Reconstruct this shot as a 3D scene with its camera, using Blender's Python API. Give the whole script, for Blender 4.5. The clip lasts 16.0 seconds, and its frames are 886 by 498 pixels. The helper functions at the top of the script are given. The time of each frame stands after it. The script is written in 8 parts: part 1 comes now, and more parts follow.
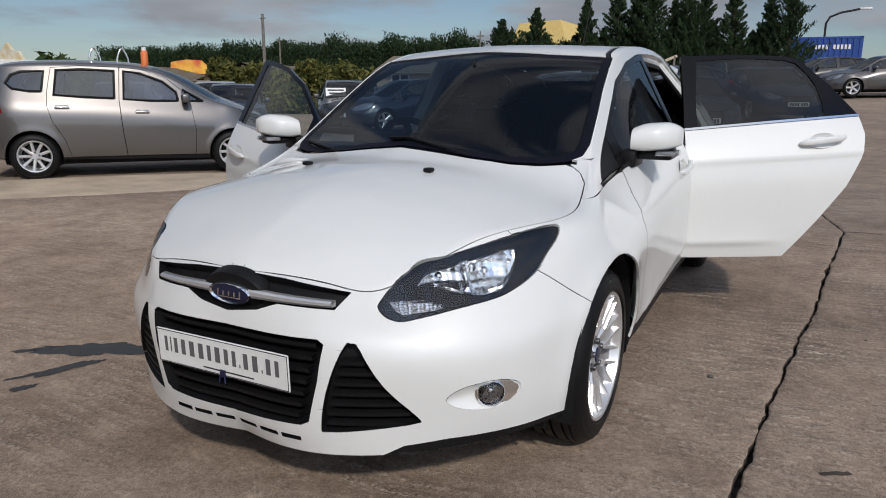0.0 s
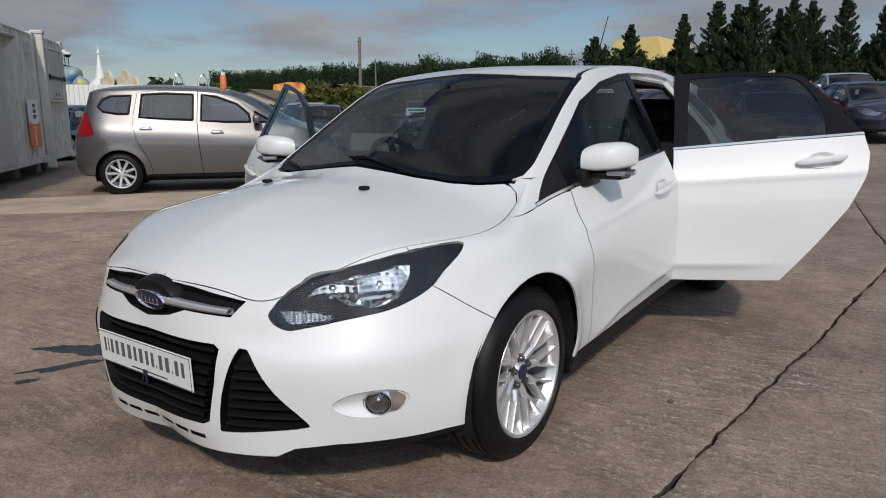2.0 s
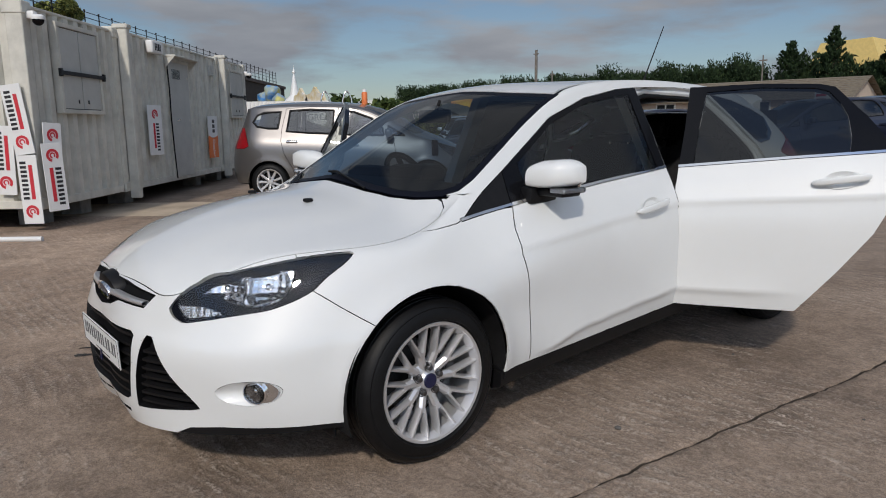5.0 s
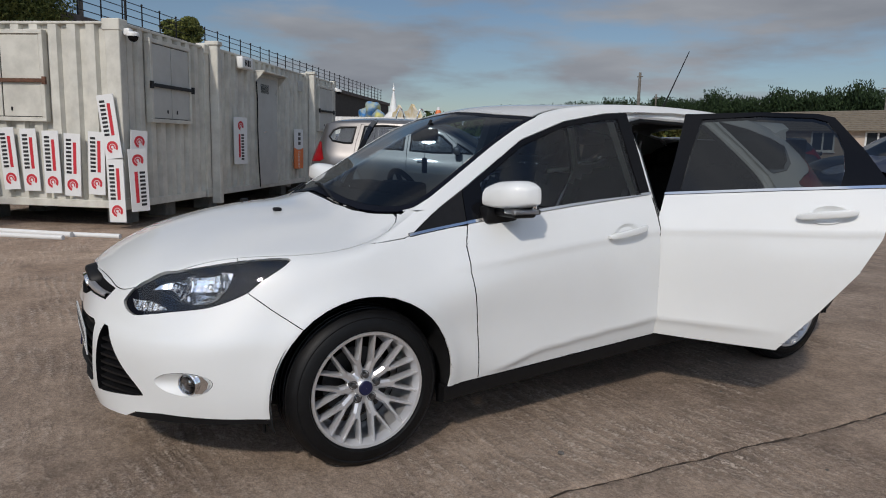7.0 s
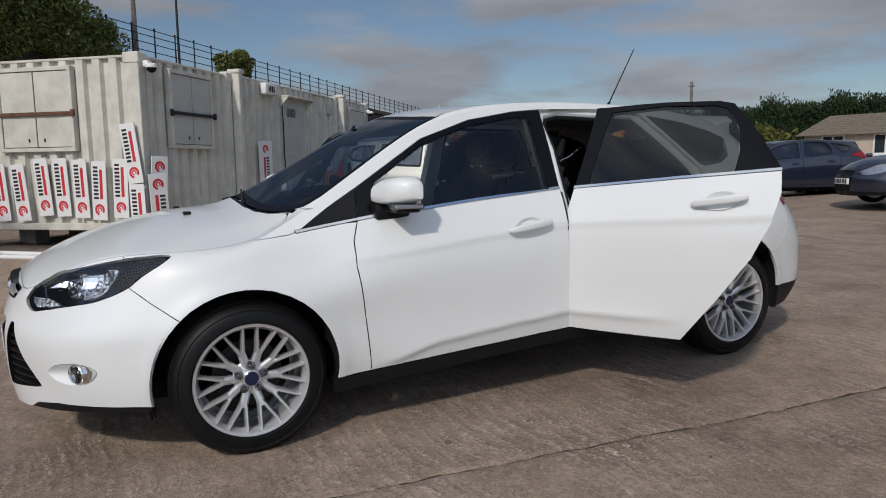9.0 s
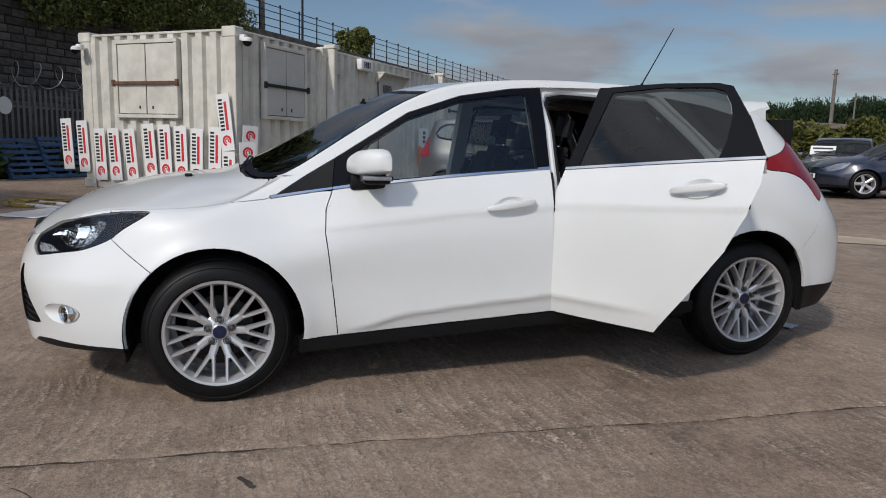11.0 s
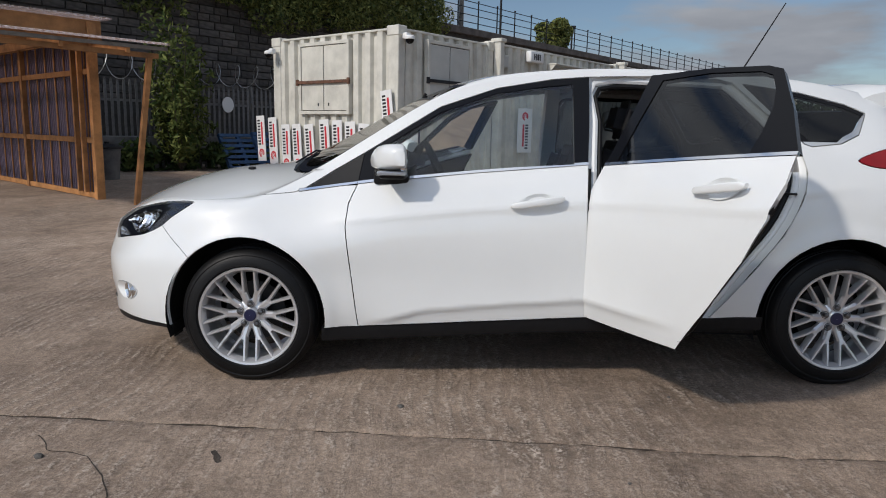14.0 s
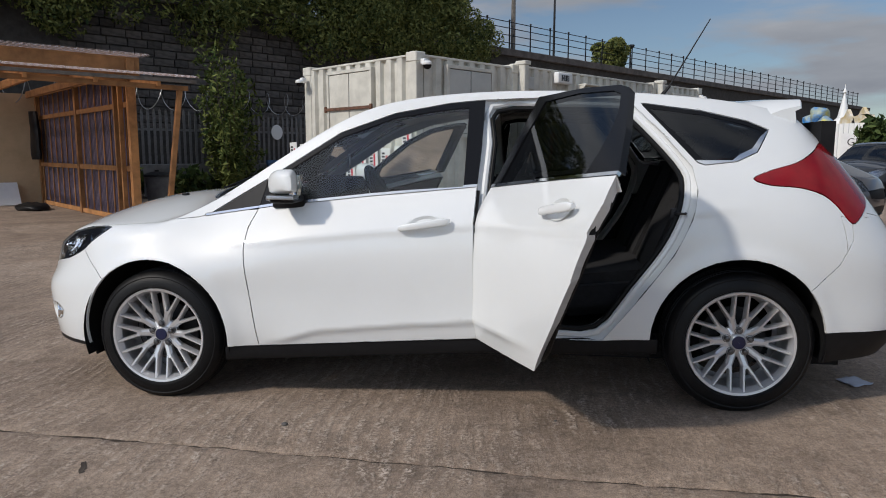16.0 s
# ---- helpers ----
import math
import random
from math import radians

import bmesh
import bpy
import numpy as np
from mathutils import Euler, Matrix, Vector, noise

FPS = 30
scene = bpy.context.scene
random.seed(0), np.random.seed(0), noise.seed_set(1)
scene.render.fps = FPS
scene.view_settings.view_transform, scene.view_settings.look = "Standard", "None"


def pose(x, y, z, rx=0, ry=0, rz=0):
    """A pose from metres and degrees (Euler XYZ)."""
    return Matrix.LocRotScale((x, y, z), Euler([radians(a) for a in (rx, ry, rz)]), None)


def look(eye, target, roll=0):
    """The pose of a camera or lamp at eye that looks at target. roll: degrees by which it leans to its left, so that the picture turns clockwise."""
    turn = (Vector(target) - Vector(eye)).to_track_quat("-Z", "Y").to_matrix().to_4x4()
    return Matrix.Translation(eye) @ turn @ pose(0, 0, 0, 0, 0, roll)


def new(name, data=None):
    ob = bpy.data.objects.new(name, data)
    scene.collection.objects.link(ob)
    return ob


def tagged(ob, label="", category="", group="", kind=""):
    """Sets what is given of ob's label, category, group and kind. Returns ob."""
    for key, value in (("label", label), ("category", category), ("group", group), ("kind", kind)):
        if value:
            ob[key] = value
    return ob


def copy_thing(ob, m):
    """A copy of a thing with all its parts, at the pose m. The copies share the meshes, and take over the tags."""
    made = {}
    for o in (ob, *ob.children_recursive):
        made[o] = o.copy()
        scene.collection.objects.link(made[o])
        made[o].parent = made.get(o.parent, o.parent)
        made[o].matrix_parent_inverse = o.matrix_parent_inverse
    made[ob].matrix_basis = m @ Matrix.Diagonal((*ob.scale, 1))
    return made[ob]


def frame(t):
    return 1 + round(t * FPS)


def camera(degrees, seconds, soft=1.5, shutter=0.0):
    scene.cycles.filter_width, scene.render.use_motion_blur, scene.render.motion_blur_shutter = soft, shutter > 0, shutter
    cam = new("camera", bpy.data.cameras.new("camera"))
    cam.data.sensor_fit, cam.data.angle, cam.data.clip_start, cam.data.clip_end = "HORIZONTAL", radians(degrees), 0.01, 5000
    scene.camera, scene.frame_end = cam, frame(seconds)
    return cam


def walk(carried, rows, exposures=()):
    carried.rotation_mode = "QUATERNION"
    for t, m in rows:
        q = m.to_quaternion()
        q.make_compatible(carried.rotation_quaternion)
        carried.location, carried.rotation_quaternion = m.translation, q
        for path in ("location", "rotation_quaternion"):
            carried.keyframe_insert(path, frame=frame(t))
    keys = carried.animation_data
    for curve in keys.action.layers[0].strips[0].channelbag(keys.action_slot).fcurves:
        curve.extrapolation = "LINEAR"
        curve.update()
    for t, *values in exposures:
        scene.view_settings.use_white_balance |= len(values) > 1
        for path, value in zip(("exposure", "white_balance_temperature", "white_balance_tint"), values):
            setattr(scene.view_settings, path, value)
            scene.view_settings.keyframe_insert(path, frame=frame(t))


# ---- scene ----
cam = camera(65.4, 16.0, soft=1.0)
PATH = [
    (0, (1.404, -3.614, 1.193), (0.496, -1.887, 0.754), 0.3),
    (0.5, (1.511, -3.598, 1.191), (0.591, -1.868, 0.791), -0.8),
    (1, (1.681, -3.573, 1.184), (0.723, -1.857, 0.814), 0.8),
    (1.5, (1.812, -3.503, 1.209), (0.803, -1.822, 0.815), -0.6),
    (2, (1.951, -3.372, 1.203), (0.803, -1.781, 0.815), -0.2),
    (2.5, (2.071, -3.301, 1.199), (0.864, -1.756, 0.803), -2.5),
    (3, (2.277, -3.22, 1.196), (0.999, -1.719, 0.857), 0.3),
    (3.5, (2.39, -3.152, 1.218), (1.083, -1.676, 0.879), -0.2),
    (3.7, (2.428, -3.108, 1.223), (1.108, -1.646, 0.879), -0.9),
    (5.8, (2.894, -2.668, 1.222), (1.294, -1.521, 0.87), 0.6),
    (6, (2.925, -2.64, 1.232), (1.342, -1.465, 0.898), 1.0),
    (6.5, (3.033, -2.498, 1.228), (1.398, -1.383, 0.937), 1.0),
    (7, (3.133, -2.371, 1.226), (1.435, -1.358, 0.924), 1.4),
    (7.5, (3.225, -2.27, 1.229), (1.535, -1.252, 0.905), -0.9),
    (8, (3.343, -2.131, 1.224), (1.612, -1.205, 0.843), 0.3),
    (8.5, (3.439, -1.992, 1.175), (1.683, -1.087, 0.866), -0.5),
    (8.7, (3.491, -1.901, 1.149), (1.722, -1.007, 0.88), -0.5),
    (10.8, (3.805, -1.291, 1.112), (1.916, -0.713, 0.798), 0.3),
    (11, (3.815, -1.202, 1.111), (1.915, -0.655, 0.811), 1.6),
    (11.5, (3.836, -1.052, 1.121), (1.92, -0.578, 0.796), 2.0),
    (12, (3.869, -0.959, 1.12), (1.915, -0.689, 0.789), 4.3),
    (12.5, (3.91, -0.851, 1.15), (1.944, -0.674, 0.831), 5.9),
    (13, (3.909, -0.722, 1.152), (1.96, -0.421, 0.82), 2.7),
    (13.5, (3.869, -0.552, 1.157), (1.903, -0.405, 0.822), 2.6),
    (14, (3.856, -0.384, 1.139), (1.885, -0.422, 0.804), 1.2),
    (14.5, (3.904, -0.21, 1.163), (1.943, -0.246, 0.772), 1.1),
    (15, (3.813, 0.062, 1.146), (1.851, 0.019, 0.762), 0.1),
    (15.5, (3.821, 0.234, 1.154), (1.855, 0.075, 0.822), -1.3),
    (16, (3.848, 0.419, 1.154), (1.882, 0.175, 0.88), 0.1),
]
walk(cam, [(t, look(eye, target, roll)) for t, eye, target, roll in PATH], [(0, 0.0), (3.5, -0.08), (8, -0.10), (11, -0.01), (16, 0.10)])

# ---- light ----
world = bpy.data.worlds.new("sky")
scene.world = world
world.use_nodes = True
wn = world.node_tree
sky = wn.nodes.new("ShaderNodeTexSky")
sky.sky_type = 'NISHITA'
sky.sun_disc = False
SUN = Vector((0.525, -0.585, 0.62)).normalized()
sky.sun_elevation = math.asin(SUN.z)
sky.sun_rotation = math.atan2(SUN.x, SUN.y)
sky.air_density, sky.dust_density, sky.ozone_density = 1.0, 0.5, 3.5
# thin grey cloud over most of the sky, with a few bluer gaps
tc = wn.nodes.new("ShaderNodeTexCoord")
cmap = wn.nodes.new("ShaderNodeMapping")
cmap.inputs["Scale"].default_value = (1.6, 1.6, 7.0)
cn = wn.nodes.new("ShaderNodeTexNoise")
cn.inputs["Scale"].default_value, cn.inputs["Detail"].default_value = 1.7, 8.0
cn.inputs["Roughness"].default_value = 0.55
cr = wn.nodes.new("ShaderNodeValToRGB")
cr.color_ramp.elements[0].position, cr.color_ramp.elements[0].color = 0.43, (0.08, 0.08, 0.08, 1)
cr.color_ramp.elements[1].position, cr.color_ramp.elements[1].color = 0.56, (1, 1, 1, 1)
shade = wn.nodes.new("ShaderNodeTexNoise")
shade.inputs["Scale"].default_value, shade.inputs["Detail"].default_value = 3.0, 6.0
srp = wn.nodes.new("ShaderNodeValToRGB")
srp.color_ramp.elements[0].position, srp.color_ramp.elements[0].color = 0.3, (3.3, 3.58, 4.15, 1)
srp.color_ramp.elements[1].position, srp.color_ramp.elements[1].color = 0.72, (5.15, 5.42, 5.95, 1)
mixc = wn.nodes.new("ShaderNodeMixRGB")
bg = wn.nodes["Background"]
wn.links.new(tc.outputs["Generated"], cmap.inputs["Vector"])
wn.links.new(cmap.outputs[0], cn.inputs["Vector"])
wn.links.new(cmap.outputs[0], shade.inputs["Vector"])
wn.links.new(cn.outputs["Fac"], cr.inputs["Fac"])
wn.links.new(shade.outputs["Fac"], srp.inputs["Fac"])
wn.links.new(cr.outputs["Color"], mixc.inputs["Fac"])
wn.links.new(sky.outputs["Color"], mixc.inputs["Color1"])
wn.links.new(srp.outputs["Color"], mixc.inputs["Color2"])
# thin cloud glows round the hidden sun
dot = wn.nodes.new("ShaderNodeVectorMath")
dot.operation = 'DOT_PRODUCT'
dot.inputs[1].default_value = SUN
wn.links.new(tc.outputs["Generated"], dot.inputs[0])
glow = wn.nodes.new("ShaderNodeMapRange")
glow.interpolation_type = 'SMOOTHSTEP'
glow.inputs["From Min"].default_value, glow.inputs["From Max"].default_value = -0.1, 1.0
glow.inputs["To Min"].default_value, glow.inputs["To Max"].default_value = 0.86, 2.3
wn.links.new(dot.outputs["Value"], glow.inputs["Value"])
lit = wn.nodes.new("ShaderNodeVectorMath")
lit.operation = 'SCALE'
wn.links.new(mixc.outputs["Color"], lit.inputs[0])
wn.links.new(glow.outputs["Result"], lit.inputs["Scale"])
wn.links.new(lit.outputs["Vector"], bg.inputs["Color"])
bg.inputs["Strength"].default_value = 0.079

sun = new("sun", bpy.data.lights.new("sun", "SUN"))
sun.data.energy, sun.data.angle, sun.data.color = 2.3, radians(3), (1.0, 0.925, 0.835)
sun.matrix_world = look(SUN * 50, (0, 0, 0))


# ---- materials ----
def principled(name, color, rough=0.6, metal=0.0, coat=0.0, var=0.0, scale=6.0, bump=0.0, bscale=60.0, var_color=None, spec=None, use_random=0.0):
    m = bpy.data.materials.new(name)
    m.use_nodes = True
    t = m.node_tree
    b = t.nodes["Principled BSDF"]
    b.inputs["Base Color"].default_value = (*color, 1)
    b.inputs["Roughness"].default_value = rough
    b.inputs["Metallic"].default_value = metal
    b.inputs["Coat Weight"].default_value = coat
    b.inputs["Coat Roughness"].default_value = 0.04
    if spec is not None:
        b.inputs["Specular IOR Level"].default_value = spec
    co = t.nodes.new("ShaderNodeTexCoord")
    col = None
    if var or var_color:
        n = t.nodes.new("ShaderNodeTexNoise")
        n.inputs["Scale"].default_value, n.inputs["Detail"].default_value, n.inputs["Roughness"].default_value = scale, 9.0, 0.62
        t.links.new(co.outputs["Object"], n.inputs["Vector"])
        r = t.nodes.new("ShaderNodeValToRGB")
        dark = var_color or tuple(c * (1 - var) for c in color)
        r.color_ramp.elements[0].position, r.color_ramp.elements[0].color = 0.34, (*dark, 1)
        r.color_ramp.elements[1].position, r.color_ramp.elements[1].color = 0.62, (*color, 1)
        t.links.new(n.outputs["Fac"], r.inputs["Fac"])
        col = r.outputs["Color"]
    if use_random:
        oi = t.nodes.new("ShaderNodeObjectInfo")
        mr = t.nodes.new("ShaderNodeMapRange")
        mr.inputs["To Min"].default_value, mr.inputs["To Max"].default_value = 1 - use_random, 1 + use_random
        t.links.new(oi.outputs["Random"], mr.inputs["Value"])
        hs = t.nodes.new("ShaderNodeHueSaturation")
        if col:
            t.links.new(col, hs.inputs["Color"])
        else:
            hs.inputs["Color"].default_value = (*color, 1)
        t.links.new(mr.outputs["Result"], hs.inputs["Value"])
        col = hs.outputs["Color"]
    if col:
        t.links.new(col, b.inputs["Base Color"])
    if bump:
        n2 = t.nodes.new("ShaderNodeTexNoise")
        n2.inputs["Scale"].default_value, n2.inputs["Detail"].default_value = bscale, 6.0
        t.links.new(co.outputs["Object"], n2.inputs["Vector"])
        bp = t.nodes.new("ShaderNodeBump")
        bp.inputs["Strength"].default_value, bp.inputs["Distance"].default_value = bump, 0.01
        t.links.new(n2.outputs["Fac"], bp.inputs["Height"])
        t.links.new(bp.outputs["Normal"], b.inputs["Normal"])
    return m


def pane(name, tint, gloss=1.5):
    """Thin glass: tinted see-through with a mirror gloss that grows at grazing angles."""
    m = bpy.data.materials.new(name)
    m.use_nodes = True
    t = m.node_tree
    t.nodes.remove(t.nodes["Principled BSDF"])
    out = t.nodes["Material Output"]
    tr = t.nodes.new("ShaderNodeBsdfTransparent")
    tr.inputs["Color"].default_value = (*tint, 1)
    gl = t.nodes.new("ShaderNodeBsdfGlossy")
    gl.inputs["Roughness"].default_value = 0.02
    fr = t.nodes.new("ShaderNodeFresnel")
    fr.inputs["IOR"].default_value = gloss
    mx = t.nodes.new("ShaderNodeMixShader")
    t.links.new(fr.outputs[0], mx.inputs[0])
    t.links.new(tr.outputs[0], mx.inputs[1])
    t.links.new(gl.outputs[0], mx.inputs[2])
    t.links.new(mx.outputs[0], out.inputs["Surface"])
    return m


def paint(name, color, metal=0.0, rough=0.35):
    return principled(name, color, rough, metal, 1.0, var=0.05, scale=1.3, bump=0.015, bscale=900)


WHITE_PAINT = paint("white_paint", (0.71, 0.72, 0.71), 0.0, 0.42)
BLACK_TRIM = principled("black_trim", (0.008, 0.008, 0.009), 0.5, var=0.3, scale=30, spec=0.22)
GLOSS_BLACK = principled("gloss_black", (0.004, 0.004, 0.005), 0.17, spec=0.2)
RUBBER = principled("rubber", (0.007, 0.007, 0.0075), 0.48, var=0.35, scale=25, bump=0.12, bscale=180, spec=0.2)
LAMP_BLACK = principled("lamp_black", (0.004, 0.005, 0.010), 0.5, spec=0.1)
CHROME = principled("chrome", (0.82, 0.82, 0.82), 0.08, 1.0)
REFLECTOR = principled("lamp_reflector", (0.95, 0.95, 0.95), 0.13, 1.0, bump=0.25, bscale=22)
PRINT_GREY = principled("print_grey", (0.10, 0.10, 0.105), 0.6)
ALLOY = principled("alloy", (0.66, 0.66, 0.67), 0.30, 0.65, 0.4, var=0.08, scale=12)
NUT_METAL = principled("nut_metal", (0.16, 0.16, 0.165), 0.3, 0.9, var=0.3, scale=60)
DARK_METAL = principled("dark_metal", (0.05, 0.05, 0.052), 0.5, 0.8, var=0.4, scale=20)
CLEAR = pane("clear_glass", (0.83, 0.90, 0.87), 1.68)
SCREEN_GLASS = pane("screen_glass", (0.22, 0.30, 0.36), 1.5)
DARK_GLASS = pane("privacy_glass", (0.135, 0.15, 0.15), 1.6)
LENS = pane("lamp_lens", (0.95, 0.96, 0.97), 1.6)
TRIM_DARK = principled("interior_dark", (0.012, 0.012, 0.013), 0.8, var=0.4, scale=14, bump=0.1, bscale=250, spec=0.2)
TRIM_LIGHT = principled("headlining", (0.42, 0.42, 0.40), 0.9, var=0.1, scale=8)
FABRIC = principled("seat_fabric", (0.014, 0.014, 0.016), 0.9, var=0.4, scale=40, bump=0.3, bscale=300)
RED_LENS = principled("red_lens", (0.24, 0.004, 0.008), 0.18, coat=0.25, spec=0.35, var=0.25, scale=9)
BADGE_BLUE = principled("badge_blue", (0.007, 0.010, 0.045), 0.3, coat=0.2)
PLATE_WHITE = principled("plate_white", (0.72, 0.73, 0.72), 0.4, var=0.06, scale=30)
PRINT_BLACK = principled("print_black", (0.015, 0.015, 0.018), 0.6)
PRINT_RED = principled("print_red", (0.55, 0.03, 0.045), 0.5, var=0.1, scale=20)


# ---- mesh helpers ----
def part(name, bm, material, parent=None, label="", smooth=True, sharp=35):
    """Links a bmesh as one mesh object under a thing or a part."""
    me = bpy.data.meshes.new(name)
    bm.to_mesh(me)
    bm.free()
    return part_mesh(name, me, material, parent, label, smooth, sharp)


def part_mesh(name, me, material, parent=None, label="", smooth=True, sharp=35):
    mats = material if isinstance(material, (list, tuple)) else [material]
    if not me.materials:
        for m in mats:
            me.materials.append(m)
    if smooth:
        me.shade_smooth()
        if sharp:
            me.set_sharp_from_angle(angle=radians(sharp))
    ob = new(name, me)
    if parent is not None:
        ob.parent = parent
    if label:
        tagged(ob, label)
    return ob


def thing(name, m, label, category, group="", kind=""):
    e = new(name)
    e.empty_display_size = 0.2
    e.matrix_world = m
    return tagged(e, label, category, group, kind)


def box(bm, x0, x1, y0, y1, z0, z1, bevel=0.0, seg=1):
    r = bmesh.ops.create_cube(bm, size=1, matrix=Matrix.LocRotScale(((x0 + x1) / 2, (y0 + y1) / 2, (z0 + z1) / 2), None, (abs(x1 - x0), abs(y1 - y0), abs(z1 - z0))))
    if bevel:
        es = list({e for v in r["verts"] for e in v.link_edges})
        bmesh.ops.bevel(bm, geom=es, offset=bevel, segments=seg, affect='EDGES', profile=0.5)
    return r["verts"]


def rod(bm, a, b, r0, r1=None, n=8):
    """A tapered round bar from a to b."""
    a, b = Vector(a), Vector(b)
    d = b - a
    m = Matrix.Translation((a + b) / 2) @ d.to_track_quat("Z", "Y").to_matrix().to_4x4()
    return bmesh.ops.create_cone(bm, cap_ends=True, segments=n, radius1=r0, radius2=r0 if r1 is None else r1, depth=d.length, matrix=m)["verts"]


def beam(bm, a, b, w, h, up=(0, 0, 1), bevel=0.0):
    """A straight timber or bar of section w by h from a to b."""
    a, b = Vector(a), Vector(b)
    d = (b - a)
    q = d.normalized()
    s = q.cross(Vector(up)).normalized()
    u = s.cross(q)
    m = Matrix(((s.x * w, q.x * d.length, u.x * h, (a.x + b.x) / 2), (s.y * w, q.y * d.length, u.y * h, (a.y + b.y) / 2), (s.z * w, q.z * d.length, u.z * h, (a.z + b.z) / 2), (0, 0, 0, 1)))
    r = bmesh.ops.create_cube(bm, size=1, matrix=m)
    if bevel:
        bmesh.ops.bevel(bm, geom=list({e for v in r["verts"] for e in v.link_edges}), offset=bevel, segments=1, affect='EDGES')
    return r["verts"]


def lathe(bm, profile, n=48, m=None, close=False):
    """Turns (r, z) pairs round the local z axis."""
    m = m or Matrix()
    rings = []
    for r, z in profile:
        rings.append([bm.verts.new(m @ Vector((r * math.cos(2 * math.pi * i / n), r * math.sin(2 * math.pi * i / n), z))) for i in range(n)])
    pairs = list(zip(rings, rings[1:])) + ([(rings[-1], rings[0])] if close else [])
    for a, b in pairs:
        for i in range(n):
            bm.faces.new((a[i], a[(i + 1) % n], b[(i + 1) % n], b[i]))
    return rings


def tube(bm, points, r, n=6):
    """A thin bent pipe swept through the points."""
    pts = [Vector(q) for q in points]
    pts = [q for i, q in enumerate(pts) if i == 0 or (q - pts[i - 1]).length > 1e-6]
    prev, side = None, None
    for i, q in enumerate(pts):
        d = (pts[min(i + 1, len(pts) - 1)] - pts[max(i - 1, 0)]).normalized()
        if d.length < .5:
            d = (q - pts[i - 1]).normalized()
        if side is None:
            side = d.orthogonal()
        side = (side - d * side.dot(d)).normalized()
        up = d.cross(side)
        ring = [bm.verts.new(q + (side * math.cos(a) + up * math.sin(a)) * r) for a in [2 * math.pi * k / n for k in range(n)]]
        if prev:
            for k in range(n):
                bm.faces.new((prev[k], prev[(k + 1) % n], ring[(k + 1) % n], ring[k]))
        else:
            bm.faces.new(ring[::-1])
        prev = ring
    bm.faces.new(prev)


def prism(bm, outline, depth, m=None):
    """A flat outline (x, y) given a thickness along local z."""
    m = m or Matrix()
    lo = [bm.verts.new(m @ Vector((x, y, 0))) for x, y in outline]
    hi = [bm.verts.new(m @ Vector((x, y, depth))) for x, y in outline]
    bm.faces.new(lo[::-1])
    bm.faces.new(hi)
    k = len(lo)
    for i in range(k):
        bm.faces.new((lo[i], lo[(i + 1) % k], hi[(i + 1) % k], hi[i]))


def spline(ts, ps):
    """Natural cubic through ps at ts; returns an evaluator for arrays of t."""
    ts, ps = np.asarray(ts, float), np.asarray(ps, float)
    n = len(ts)
    h = np.diff(ts)
    A = np.eye(n)
    rhs = np.zeros_like(ps)
    for i in range(1, n - 1):
        A[i, i - 1], A[i, i], A[i, i + 1] = h[i - 1], 2 * (h[i - 1] + h[i]), h[i]
        rhs[i] = 6 * ((ps[i + 1] - ps[i]) / h[i] - (ps[i] - ps[i - 1]) / h[i - 1])
    M = np.linalg.solve(A, rhs.reshape(n, -1)).reshape(ps.shape)

    def at(t):
        t = np.atleast_1d(np.asarray(t, float))
        i = np.clip(np.searchsorted(ts, t) - 1, 0, n - 2)
        sh = (-1,) + (1,) * (ps.ndim - 1)
        hi, a, b = h[i].reshape(sh), (ts[i + 1] - t).reshape(sh), (t - ts[i]).reshape(sh)
        return M[i] * a ** 3 / (6 * hi) + M[i + 1] * b ** 3 / (6 * hi) + (ps[i] / hi - M[i] * hi / 6) * a + (ps[i + 1] / hi - M[i + 1] * hi / 6) * b
    return at


def rounded(poly, sub=4):
    """A closed outline made round with a Catmull-Rom curve."""
    out = []
    k = len(poly)
    for i in range(k):
        p0, p1, p2, p3 = (np.array(poly[(i + j) % k], float) for j in (-1, 0, 1, 2))
        for s in range(sub):
            t = s / sub
            out.append(tuple(0.5 * (2 * p1 + (p2 - p0) * t + (2 * p0 - 5 * p1 + 4 * p2 - p3) * t * t + (3 * p1 - p0 - 3 * p2 + p3) * t ** 3)))
    return out


def inside(poly, x, y):
    hit = False
    j = len(poly) - 1
    for i in range(len(poly)):
        xi, yi = poly[i]
        xj, yj = poly[j]
        if (yi > y) != (yj > y) and x < (xj - xi) * (y - yi) / (yj - yi) + xi:
            hit = not hit
        j = i
    return hit


# ---- car bodies: a half skin lofted through stations, cut into panels ----
SIDE = (Vector((0, 1, 0)), Vector((0, 0, 1)))
FRONT = (Vector((1, 0, 0)), Vector((0, 0, 1)))
TOP = (Vector((1, 0, 0)), Vector((0, 1, 0)))
DIAG = (Vector((1, 1, 0)).normalized(), Vector((0, 0, 1)))


